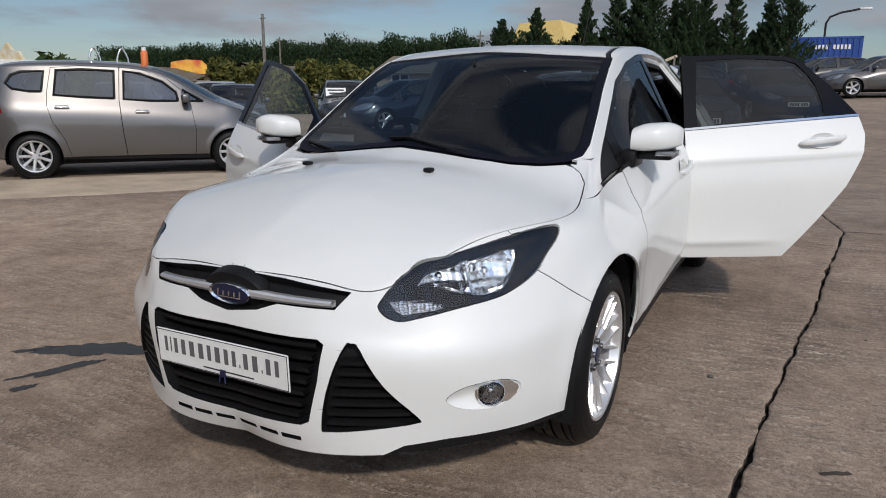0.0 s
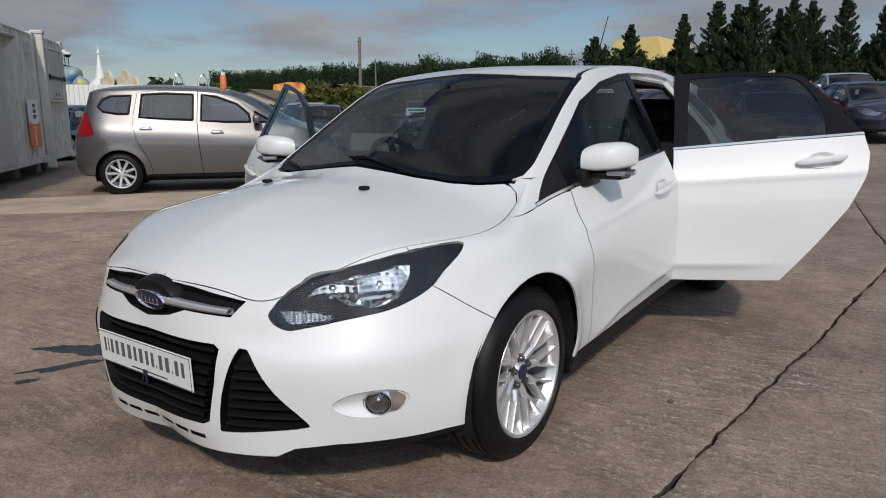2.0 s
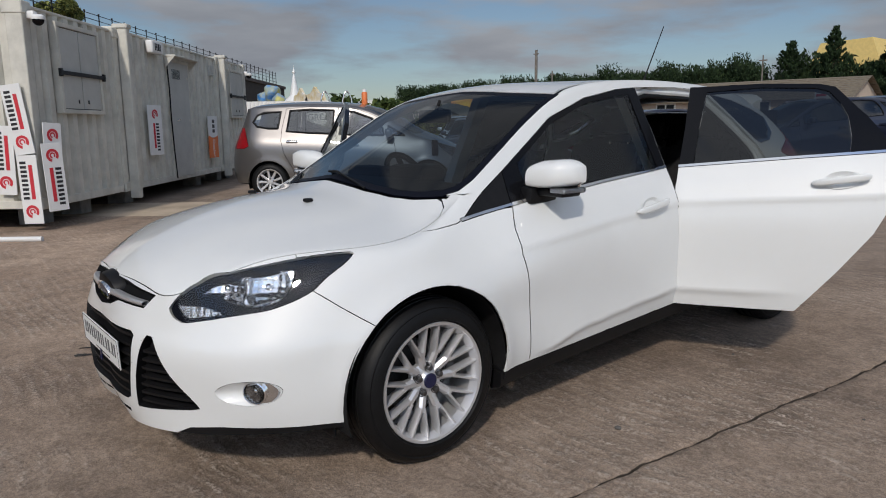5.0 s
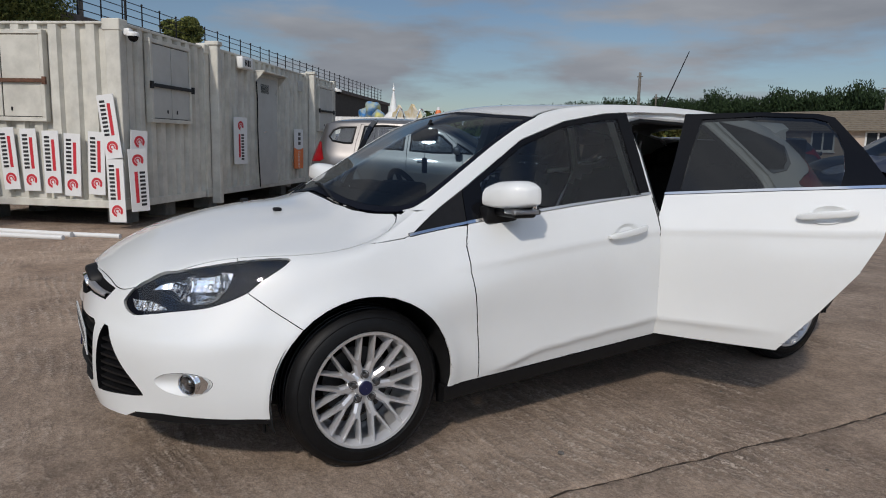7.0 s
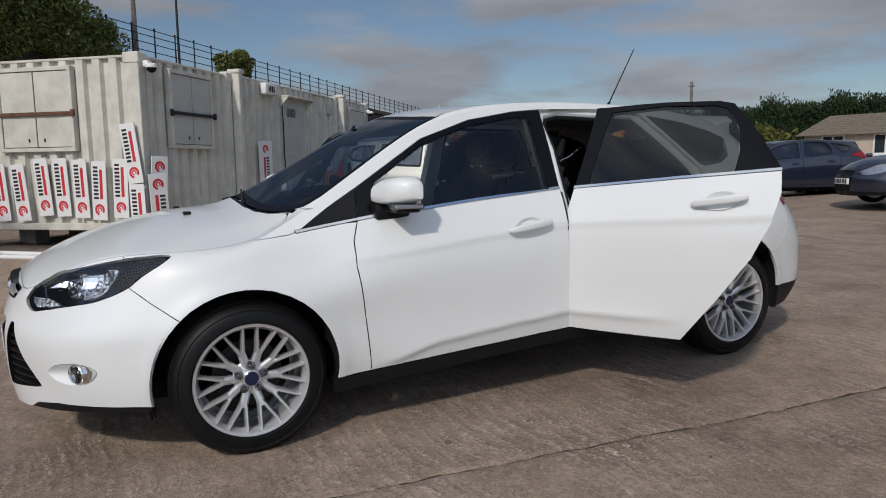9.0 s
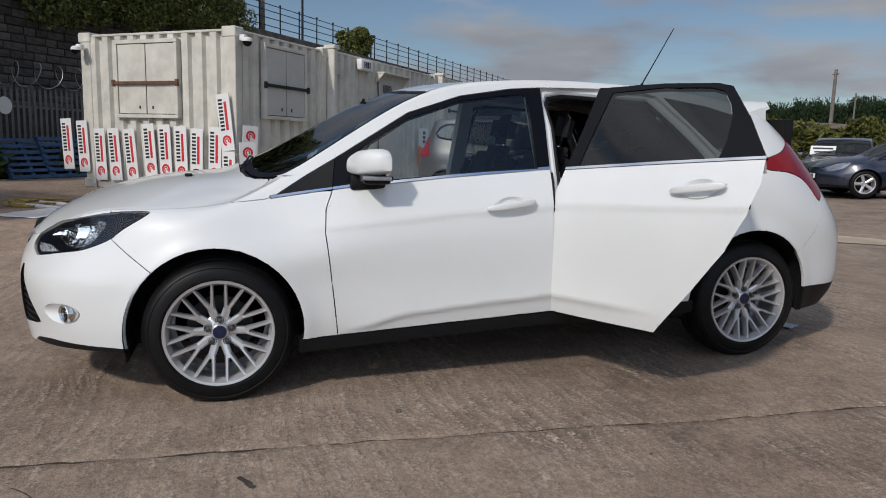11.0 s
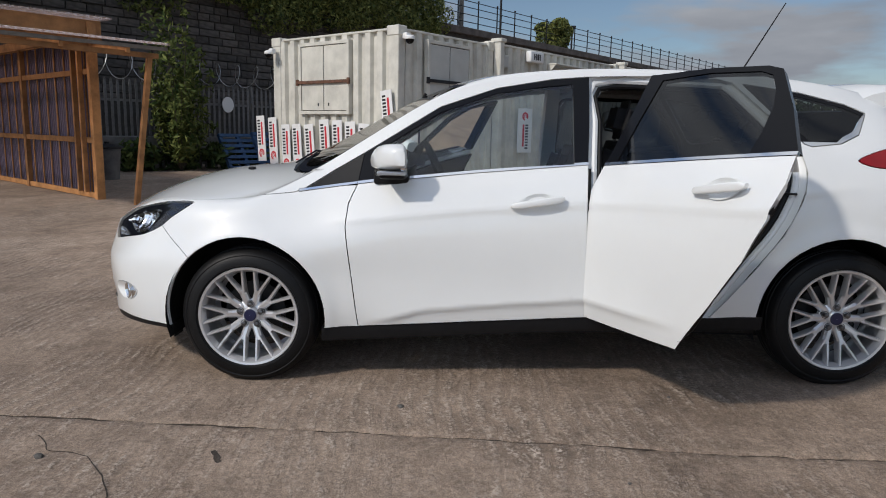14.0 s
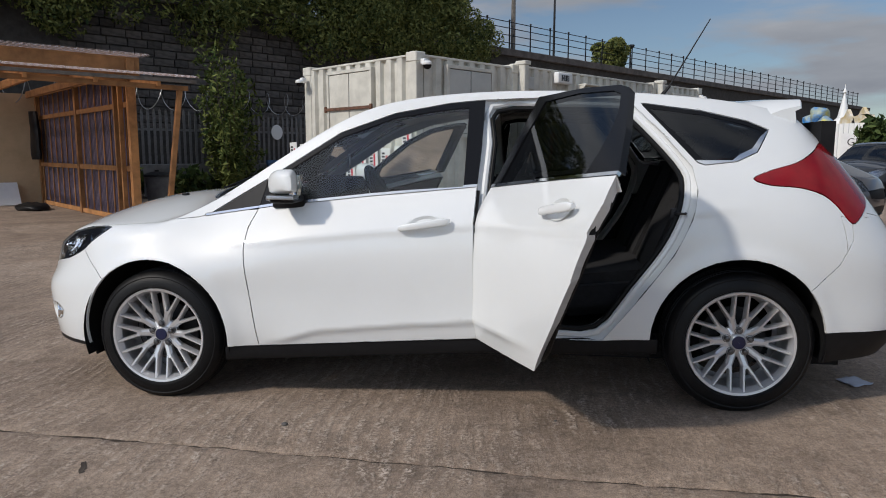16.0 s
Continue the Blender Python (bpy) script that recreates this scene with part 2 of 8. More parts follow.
class Skin:
    """Half body (x >= 0). stations: rows from front centre round to rear centre, each with its belts from bottom to shoulder as (x, y, z), and last the centreline (y, z)."""

    def __init__(self, stations, nu=230, nv=80, nw=18, arches=(), creases=()):
        belts = np.array([[p for p in s[:-1]] for s in stations], float)
        centre = np.array([(0.0, *s[-1]) for s in stations], float)
        step = np.linalg.norm(np.diff(belts, axis=0), axis=2).mean(axis=1)
        u = np.concatenate([[0], np.cumsum(step)])
        U = np.linspace(0, u[-1], nu)
        rows = spline(u, belts)(U)
        cen = spline(u, centre)(U)
        vs = np.concatenate([[0], np.cumsum(np.linalg.norm(np.diff(belts[5:-4], axis=1), axis=2).mean(axis=0))])
        V = np.linspace(0, vs[-1], nv)
        grid = np.swapaxes(spline(vs, np.swapaxes(rows, 0, 1))(V), 0, 1)
        grid[:, :, 0] = np.maximum(grid[:, :, 0], 0)
        grid[0, :, 0] = grid[-1, :, 0] = 0
        for cy, cz, r in arches:
            d = np.hypot(grid[:, :, 1] - cy, grid[:, :, 2] - cz)
            lip = np.exp(-((d - r) / 0.045) ** 2) * (grid[:, :, 2] < cz + r + 0.1)
            grid[:, :, 0] += 0.014 * lip * (grid[:, :, 0] > 0.5)
        for line, amp, width, y0, y1 in creases:
            ly, lz = np.array(line).T
            zl = np.interp(grid[:, :, 1], ly, lz)
            fade = np.clip((grid[:, :, 1] - y0) / .12, 0, 1) * np.clip((y1 - grid[:, :, 1]) / .25, 0, 1)
            dz = grid[:, :, 2] - zl
            grid[:, :, 0] += amp * np.exp(-np.where(dz > 0, dz / (width * 2), -dz / (width * .35))) * fade * (grid[:, :, 0] > .6)
        self.grid = grid
        w = np.linspace(0, 1, nw)[None, :, None]
        edge = grid[:, -1][:, None]
        top = edge + (cen[:, None] - edge) * w
        lift = (1 - (1 - w[..., 0]) ** 2) - w[..., 0]
        top[:, :, 2] += (cen[:, None, 2] - edge[..., 2]) * lift
        bm = bmesh.new()
        self.top_layer = bm.faces.layers.int.new("top")
        vs_ = [[bm.verts.new(p) for p in col] for col in grid]
        for a, b in zip(vs_, vs_[1:]):
            for j in range(nv - 1):
                try:
                    bm.faces.new((a[j], b[j], b[j + 1], a[j + 1]))
                except ValueError:
                    pass
        tv = [[v[-1]] + [bm.verts.new(p) for p in row[1:]] for v, row in zip(vs_, top)]
        for a, b in zip(tv, tv[1:]):
            for j in range(nw - 1):
                f = bm.faces.new((a[j], b[j], b[j + 1], a[j + 1]))
                f[self.top_layer] = 1
        bmesh.ops.remove_doubles(bm, verts=bm.verts, dist=0.0004)
        bmesh.ops.dissolve_degenerate(bm, edges=bm.edges, dist=0.0003)
        bm.normal_update()
        # smooth normals, kept apart for the shoulder line
        self.bm = bm
        self.ref = bm.copy()
        self.ref.faces.ensure_lookup_table()
        from mathutils.bvhtree import BVHTree
        self.bvh = BVHTree.FromBMesh(self.ref)

    def normal(self, p):
        q, n, i, d = self.bvh.find_nearest(p)
        f = self.ref.faces[i]
        out = Vector((0, 0, 0))
        for v in f.verts:
            out += v.normal / ((v.co - q).length + 1e-4)
        out.normalize()
        return out if abs(q.x) > 1e-4 else Vector((0, out.y, out.z)).normalized()

    def cut(self, poly, proj, keep, closed=True):
        bm = self.bm
        e1, e2 = proj
        pts = [Vector(p) for p in poly]
        lo = Vector((min(p.x for p in pts) - .03, min(p.y for p in pts) - .03))
        hi = Vector((max(p.x for p in pts) + .03, max(p.y for p in pts) + .03))
        pairs = list(zip(pts, pts[1:] + pts[:1])) if closed else list(zip(pts, pts[1:]))

        def overlap(f, l, h):
            a = [v.co.dot(e1) for v in f.verts]
            b = [v.co.dot(e2) for v in f.verts]
            return max(a) >= l.x and min(a) <= h.x and max(b) >= l.y and min(b) <= h.y
        live = {f for f in bm.faces if keep(f.calc_center_median(), f[self.top_layer]) and overlap(f, lo, hi)}
        for a, b in pairs:
            d = b - a
            if d.length < 1e-6:
                continue
            n = e1 * -d.y + e2 * d.x
            co = e1 * a.x + e2 * a.y
            l = Vector((min(a.x, b.x), min(a.y, b.y))) - Vector((1e-4, 1e-4))
            h = Vector((max(a.x, b.x), max(a.y, b.y))) + Vector((1e-4, 1e-4))
            fs = [f for f in live if f.is_valid and overlap(f, l, h)]
            if not fs:
                continue
            geom = list({*fs, *(e for f in fs for e in f.edges), *(v for f in fs for v in f.verts)})
            r = bmesh.ops.bisect_plane(bm, geom=geom, plane_co=co, plane_no=n.normalized(), dist=1e-5)
            for g in r["geom"] + r["geom_cut"]:
                if isinstance(g, bmesh.types.BMFace) and g.is_valid:
                    live.add(g)

    def split(self, classify):
        """Sorts the faces by classify(centre, is_top, normal) into sets."""
        groups = {}
        for f in self.bm.faces:
            c = f.calc_center_median()
            groups.setdefault(classify(c, f[self.top_layer], f.normal), []).append(f)
        return groups

    def panel(self, faces, gap=0.0016, flange=0.014, offset=0.0, mirror=0, centre=False, taper=0.0):
        """A mesh with the panel's skin, its turned-in edges, and smooth normals. mirror: -1 for the other side; centre: both halves in one."""
        verts, index, polys, nors = [], {}, [], {}
        fset = set(faces)
        border = {}
        for f in faces:
            for e in f.edges:
                if sum(1 for g in e.link_faces if g in fset) == 1:
                    if centre and all(abs(v.co.x) < 1e-4 for v in e.verts):
                        continue
                    d = (e.verts[1].co - e.verts[0].co)
                    side = f.normal.cross(d)
                    if side.length < 1e-9:
                        continue
                    side.normalize()
                    if side.dot(f.calc_center_median() - e.verts[0].co) < 0:
                        side = -side
                    for v in e.verts:
                        border.setdefault(v, []).append(side)
        for f in faces:
            for v in f.verts:
                if v not in index:
                    n = self.normal(v.co)
                    p = v.co + n * offset
                    if v in border and gap:
                        s = sum(border[v], Vector())
                        if s.length > 1e-6:
                            p = p + s.normalized() * gap
                    if centre and abs(v.co.x) < 1e-4:
                        p.x = 0
                    index[v] = len(verts)
                    verts.append(p)
                    nors[index[v]] = n
        loops_n = []
        for f in faces:
            polys.append([index[v] for v in f.verts])
            loops_n.append([nors[index[v]] for v in f.verts])
        if flange:
            low = {}
            for f in faces:
                ring = list(f.verts)
                for a, b in zip(ring, ring[1:] + ring[:1]):
                    e = self.bm.edges.get((a, b))
                    if e is None or sum(1 for g in e.link_faces if g in fset) != 1:
                        continue
                    if centre and abs(a.co.x) < 1e-4 and abs(b.co.x) < 1e-4:
                        continue
                    for v in (a, b):
                        if v not in low:
                            low[v] = len(verts)
                            lean = sum(border[v], Vector()) if taper and v in border else Vector()
                            lean = lean.normalized() * taper if lean.length > 1e-6 else lean
                            verts.append(verts[index[v]] - nors[index[v]] * flange + lean)
                    q = [index[b], index[a], low[a], low[b]]
                    polys.append(q)
                    pa, pb, pc = verts[q[0]], verts[q[1]], verts[q[2]]
                    n = (pb - pa).cross(pc - pa)
                    n = n.normalized() if n.length > 1e-12 else Vector((0, 0, 1))
                    loops_n.append([n] * 4)
        P, F, N = [], [], []
        for s in ((1, -1) if centre else ((-1,) if mirror else (1,))):
            k = len(P)
            if s > 0:
                P += [tuple(v) for v in verts]
                F += [[k + i for i in q] for q in polys]
                N += [tuple(n) for row in loops_n for n in row]
            else:
                P += [(-v.x, v.y, v.z) for v in verts]
                F += [[k + i for i in reversed(q)] for q in polys]
                N += [(-n.x, n.y, n.z) for row in loops_n for n in reversed(row)]
        me = bpy.data.meshes.new("panel")
        me.from_pydata(P, [], F)
        me.shade_smooth()
        me.normals_split_custom_set(N)
        return me


def panel_ob(name, me, material, parent, label=""):
    me.materials.append(material)
    ob = new(name, me)
    ob.parent = parent
    if label:
        tagged(ob, label)
    return ob


# ---- the white hatchback ----
FOG_GREY = principled("fog_grey", (.42, .42, .43), .18, .9, var=.6, scale=60)
HATCH = [
    [(0, -2.165, .195), (0, -2.215, .29), (0, -2.225, .45), (0, -2.218, .575), (0, -2.205, .65), (0, -2.165, .712), (-2.165, .712)],
    [(.27, -2.185, .20), (.28, -2.20, .29), (.29, -2.21, .45), (.29, -2.19, .575), (.29, -2.165, .64), (.29, -2.13, .69), (-2.155, .722)],
    [(.50, -2.08, .205), (.51, -2.085, .30), (.52, -2.10, .45), (.50, -2.085, .55), (.47, -2.085, .605), (.435, -2.085, .682), (-2.10, .765)],
    [(.70, -1.89, .212), (.715, -1.905, .30), (.725, -1.915, .45), (.705, -1.89, .575), (.665, -1.855, .69), (.600, -1.845, .785), (-1.95, .845)],
    [(.80, -1.715, .218), (.83, -1.70, .32), (.842, -1.685, .46), (.832, -1.665, .58), (.792, -1.64, .715), (.735, -1.59, .812), (-1.75, .912)],
    [(.86, -1.324, .21), (.89, -1.324, .34), (.905, -1.324, .50), (.897, -1.324, .64), (.852, -1.324, .76), (.742, -1.30, .838), (-1.46, .960)],
    [(.85, -.98, .215), (.886, -.98, .33), (.90, -.98, .50), (.888, -1.0, .69), (.775, -1.05, .852), (.70, -1.075, .935), (-1.25, .998)],
    [(.85, -.62, .225), (.887, -.62, .335), (.90, -.62, .51), (.887, -.62, .765), (.787, -.64, .93), (.632, -.64, 1.215), (-.82, 1.222)],
    [(.85, -.33, .235), (.887, -.33, .345), (.902, -.33, .52), (.888, -.33, .798), (.797, -.33, .962), (.600, -.34, 1.368), (-.42, 1.412)],
    [(.85, 0, .245), (.888, 0, .355), (.904, 0, .53), (.890, 0, .828), (.805, 0, .99), (.585, 0, 1.432), (-.02, 1.466)],
    [(.85, .55, .26), (.888, .55, .37), (.905, .55, .55), (.893, .55, .862), (.810, .55, 1.04), (.573, .55, 1.450), (.55, 1.487)],
    [(.855, 1.0, .27), (.892, 1.0, .38), (.910, 1.0, .57), (.898, 1.0, .890), (.806, 1.0, 1.08), (.558, 1.0, 1.432), (1.0, 1.470)],
    [(.86, 1.324, .27), (.898, 1.324, .38), (.915, 1.324, .57), (.900, 1.324, .91), (.788, 1.324, 1.10), (.540, 1.324, 1.398), (1.324, 1.440)],
    [(.835, 1.66, .275), (.868, 1.66, .38), (.885, 1.66, .57), (.865, 1.65, .88), (.735, 1.60, 1.12), (.508, 1.56, 1.352), (1.58, 1.398)],
    [(.72, 1.92, .29), (.755, 1.96, .39), (.765, 1.97, .57), (.735, 1.92, .83), (.62, 1.78, 1.10), (.455, 1.64, 1.322), (1.66, 1.372)],
    [(.40, 2.06, .29), (.42, 2.11, .39), (.42, 2.12, .57), (.41, 2.06, .82), (.36, 1.87, 1.10), (.26, 1.68, 1.318), (1.69, 1.345)],
    [(0, 2.08, .29), (0, 2.13, .39), (0, 2.14, .57), (0, 2.08, .82), (0, 1.89, 1.10), (0, 1.70, 1.318), (1.70, 1.318)],
]


def widen(x, z):
    """Half widths brought to the car's own centre plane."""
    k = (.037 - .0227 * z) * min(1, x / .3)
    t = min(1, max(0, (x - .80) / .08))
    return x + k * (1 - .72 * t)


HATCH = [[(widen(x, z), y, z - .0227 * max(0, .86 - x)) for x, y, z in row[:-1]] + [(row[-1][0], row[-1][1] - .0195)] for row in HATCH]
HUBS = ((-1.318, .294), (1.330, .347))
ARCHES = ((-1.328, .302, .360), (1.308, .360, .360))
AXLE_X = .780
CENTRE_X = -.037


def arc(cy, cz, r, n=40):
    return [(cy + r * math.cos(2 * math.pi * i / n), cz + r * math.sin(2 * math.pi * i / n)) for i in range(n)]


DOOR_F = [(-.82, .265), (-.848, .5), (-.876, .72), (-.868, .82), (-.836, .895), (-.815, 1.035), (-.47, 1.252), (-.21, 1.342), (.05, 1.388), (.212, 1.402), (.205, 1.2), (.19, 1.0), (.182, .85), (.185, .57), (.196, .335)]
GLASS_F = [(-.735, .935), (-.725, 1.065), (-.47, 1.226), (-.21, 1.318), (0, 1.352), (.135, 1.366), (.128, 1.008), (-.3, .978)]
DOOR_R = [(.196, .335), (.185, .57), (.182, .85), (.19, 1.0), (.205, 1.2), (.212, 1.402), (.55, 1.412), (.80, 1.404), (.868, 1.388), (1.0, 1.245), (1.110, 1.10), (1.125, 1.0), (1.10, .88), (1.03, .73), (.90, .545), (.745, .345), (.5, .337)]
GLASS_R = [(.262, 1.03), (.275, 1.2), (.298, 1.374), (.55, 1.390), (.78, 1.382), (.838, 1.366), (.888, 1.308), (.917, 1.25), (.931, 1.158), (.924, 1.088), (.6, 1.06)]
GLASS_Q = [(.955, 1.358), (1.168, 1.128), (1.29, 1.142), (1.37, 1.178), (1.435, 1.252), (1.36, 1.285), (1.18, 1.328)]
FRAME_Q = [(.915, 1.384), (1.135, 1.118), (1.165, 1.107), (1.30, 1.122), (1.39, 1.162), (1.462, 1.262), (1.38, 1.30), (1.18, 1.348)]
TRI_F = [(-1.085, .868), (-.95, .955), (-.815, 1.035), (-.836, .895), (-.95, .888)]
WAIST = [(-1.12, .856), (-.95, .882), (-.75, .912), (-.3, .962), (.19, 1.008), (.7, 1.055), (1.14, 1.092)]
TAIL = [(1.355, 1.052), (1.44, 1.088), (1.55, 1.118), (1.64, 1.165), (1.71, 1.205), (1.80, 1.13), (1.865, 1.04), (1.87, .96), (1.80, .89), (1.755, .868), (1.70, .935), (1.64, .985), (1.54, 1.015), (1.42, 1.025)]
LAMP = [(-1.172, .628), (-1.157, .649), (-1.140, .669), (-1.108, .695), (-1.075, .714), (-1.048, .731), (-1.014, .740), (-.965, .746), (-.897, .760), (-.811, .777), (-.740, .789), (-.666, .798), (-.609, .801), (-.570, .797), (-.596, .765), (-.645, .728), (-.683, .690), (-.72, .668), (-.768, .648), (-.82, .632), (-.888, .620), (-.954, .610), (-1.019, .598), (-1.084, .588), (-1.116, .585), (-1.145, .594), (-1.164, .609)]
LAMP_PLAIN = [(-1.225, .634), (-1.185, .592), (-1.11, .572), (-.98, .582), (-.83, .612), (-.72, .659), (-.64, .729), (-.578, .809)]
GRILLE_UP = [(-.3, .705), (0, .707), (.15, .696), (.338, .672), (.305, .628), (.15, .634), (.095, .612), (0, .598), (-.3, .598)]
GRILLE_LOW = [(-.3, .556), (0, .556), (.274, .549), (.292, .536), (.276, .43), (.243, .305), (.220, .292), (0, .288), (-.3, .288)]
GRILLE_SIDE = [(.345, .528), (.362, .540), (.385, .525), (.45, .41), (.520, .318), (.512, .300), (.40, .285), (.292, .276), (.278, .290), (.30, .40)]
FOG_CUP = [(.588, .368), (.625, .400), (.685, .412), (.722, .404), (.742, .380), (.725, .345), (.68, .326), (.62, .337)]
REFL = [(-1.058, .673), (-1.036, .698), (-1.005, .711), (-.966, .717), (-.916, .728), (-.856, .740), (-.813, .748), (-.77, .750), (-.747, .748), (-.755, .715), (-.771, .68), (-.793, .658), (-.82, .645), (-.862, .638), (-.895, .639), (-.936, .646), (-.968, .657), (-.992, .666), (-1.025, .672)]
TURN = [(-1.140, .638), (-1.122, .641), (-1.066, .639), (-1.034, .633), (-.962, .615), (-1.019, .607), (-1.075, .601), (-1.104, .600), (-1.122, .609)]
SCREEN = [(-.3, -1.215), (0, -1.215), (.3, -1.205), (.45, -1.180), (.554, -1.138), (.640, -1.083), (.680, -1.03), (.686, -.96), (.662, -.79), (.636, -.63), (.618, -.49), (.600, -.352), (.33, -.398), (0, -.412), (-.3, -.412)]


def spread(poly, k=.037):
    return [(x + k * min(1, x / .25) if x > 0 else x, z - .020 * max(0, .86 - x)) for x, z in poly]


GRILLE_UP, GRILLE_LOW, GRILLE_SIDE, FOG_CUP = spread(GRILLE_UP), spread(GRILLE_LOW), spread(GRILLE_SIDE), spread(FOG_CUP)
CREASES = (([(-1.0, .735), (-.82, .745), (-.32, .80), (.15, .838), (.9, .89), (1.36, .93)], .0085, .026, -.98, 1.40), ([(-.82, .283), (-.714, .296), (-.528, .350), (-.148, .390), (.162, .414), (.75, .43)], .014, .030, -.80, .78))


def line_z(points, y):
    for (y0, z0), (y1, z1) in zip(points, points[1:]):
        if y0 <= y <= y1:
            return z0 + (z1 - z0) * (y - y0) / (y1 - y0)
    return points[0][1] if y < points[0][0] else points[-1][1]


def inset(poly, d):
    """The outline moved inwards by d."""
    area = sum(a[0] * b[1] - b[0] * a[1] for a, b in zip(poly, poly[1:] + poly[:1]))
    s = 1 if area > 0 else -1
    out = []
    k = len(poly)
    for i in range(k):
        a, b, c = (Vector(poly[(i + j) % k]) for j in (-1, 0, 1))
        n1 = Vector((-(b - a).y, (b - a).x)).normalized() * s
        n2 = Vector((-(c - b).y, (c - b).x)).normalized() * s
        m = n1 + n2
        m = m / max(m.length_squared / 2, 0.35)
        out.append(tuple(b + m * d))
    return out


def wheel(name, parent, m, style="multi", r=.313, rim_r=.2225, width=.220, alloy=ALLOY):
    """A road wheel; its outer face looks along local +x."""
    e = new(name)
    e.parent = parent
    e.matrix_basis = m
    turn = Matrix.Rotation(radians(90), 4, 'Y')
    w = width / 2
    bm = bmesh.new()
    lathe(bm, [(rim_r - .004, -w + .01), (rim_r + .02, -w), (r - .05, -w), (r - .022, -w + .012), (r - .006, -w + .03), (r, -w + .055), (r, -.045), (r - .008, -.043), (r - .008, -.036), (r, -.034), (r + .001, -.005), (r - .008, -.004), (r - .008, .004), (r + .001, .005), (r, .034), (r - .008, .036), (r - .008, .043), (r, .045), (r, w - .055), (r - .0005, w - .05), (r - .006, w - .048), (r - .006, w - .044), (r - .002, w - .042), (r - .008, w - .03), (r - .022, w - .012), (r - .030, w - .008), (r - .034, w - .0095), (r - .05, w), (r - .075, w + .001), (rim_r + .012, w - .006), (rim_r - .004, w - .012)], 72, turn)
    part("tyre", bm, RUBBER, e, sharp=40)
    bm = bmesh.new()
    lathe(bm, [(rim_r - .03, -w + .01), (rim_r + .004, -w + .008), (rim_r - .012, -w + .03), (rim_r - .022, 0), (rim_r - .018, w - .035), (rim_r + .002, w - .016), (rim_r + .007, w - .009), (rim_r + .004, w - .004), (rim_r - .006, w - .006), (rim_r - .013, w - .022), (rim_r - .02, w - .04)], 72, turn)
    part("rim", bm, alloy, e, sharp=40)
    bm = bmesh.new()
    lathe(bm, [(.005, -.06), (.125, -.06), (.125, -.03), (.14, -.03), (.14, -.02), (.005, -.02)], 48, turn)
    part("brake_disc", bm, DARK_METAL, e)
    face = w - .022
    spokes = {"multi": 10, "nine": 9, "five": 5}[style]
    for k in range(spokes):
        a0 = 2 * math.pi * (k + (0 if style == "multi" else .5)) / spokes
        bm = bmesh.new()
        ro = rim_r - .004

        def blade(p0, p1, w0, w1, x0, x1, deep=.03):
            d = Vector((p1[0] - p0[0], p1[1] - p0[1]))
            n = Vector((-d.y, d.x)).normalized()
            front, back = [], []
            ring = []
            for (p, ww, xx) in ((p0, w0, x0), (p1, w1, x1)):
                q = Vector(p)
                l2, r2 = q + n * ww, q - n * ww
                ring.append([bm.verts.new((xx - .010, l2.x, l2.y)), bm.verts.new((xx, q.x + n.x * ww * .45, q.y + n.y * ww * .45)), bm.verts.new((xx, q.x - n.x * ww * .45, q.y - n.y * ww * .45)), bm.verts.new((xx - .010, r2.x, r2.y)), bm.verts.new((xx - deep, r2.x, r2.y)), bm.verts.new((xx - deep, l2.x, l2.y))])
            for i in range(6):
                bm.faces.new((ring[0][i], ring[0][(i + 1) % 6], ring[1][(i + 1) % 6], ring[1][i]))
            bm.faces.new(ring[0][::-1])
            bm.faces.new(ring[1])

        def pol(rr, aa):
            return (rr * math.cos(aa), rr * math.sin(aa))
        if style == "multi":
            blade(pol(.026, a0), pol(.060, a0), .0085, .0165, face - .030, face - .024)
            blade(pol(.058, a0), pol(.104, a0), .0165, .0160, face - .024, face - .014)
            blade(pol(.103, a0), pol(.121, a0), .0160, .0130, face - .014, face - .010, .036)
            for s in (-1, 1):
                blade(pol(.108, a0 + s * .055), pol(ro + .006, a0 + s * .190), .0092, .0064, face - .0115, face + .011, .038)
        else:
            ww = .020 if style == "nine" else .034
            blade(pol(.03, a0), pol(ro, a0), ww * .8, ww, face - .016, face - .003, .03)
        bmesh.ops.recalc_face_normals(bm, faces=bm.faces)
        part("spoke", bm, alloy, e, sharp=25)
    bm = bmesh.new()
    lathe(bm, [(.070, face - .060), (.070, face - .040), (.062, face - .034), (.040, face - .029), (.034, face - .018), (.030, face - .015), (.002, face - .016)], 40, turn)
    part("hub", bm, alloy, e)
    for k in range(5):
        a = 2 * math.pi * (k + .25) / 5
        bm = bmesh.new()
        mm = Matrix.Translation((0, .050 * math.cos(a), .050 * math.sin(a))) @ turn
        lathe(bm, [(.0175, face - .036), (.0175, face - .023), (.0150, face - .0225), (.0145, face - .029)], 18, mm)
        lathe(bm, [(.0110, face - .03), (.0110, face - .012), (.0095, face - .009), (.001, face - .0075)], 12, mm)
        part("wheel_nut", bm, NUT_METAL, e, sharp=30)
    bm = bmesh.new()
    lathe(bm, [(.0285, face - .018), (.0285, face - .012), (.026, face - .010), (.001, face - .009)], 32, turn)
    part("centre_cap", bm, BADGE_BLUE if style == "multi" else alloy, e, "dark blue centre cap" if style == "multi" else "")
    return e


def swing(points_z_axis, degrees):
    x, y = points_z_axis
    return Matrix.Translation((x, y, 0)) @ Matrix.Rotation(radians(degrees), 4, 'Z') @ Matrix.Translation((-x, -y, 0))


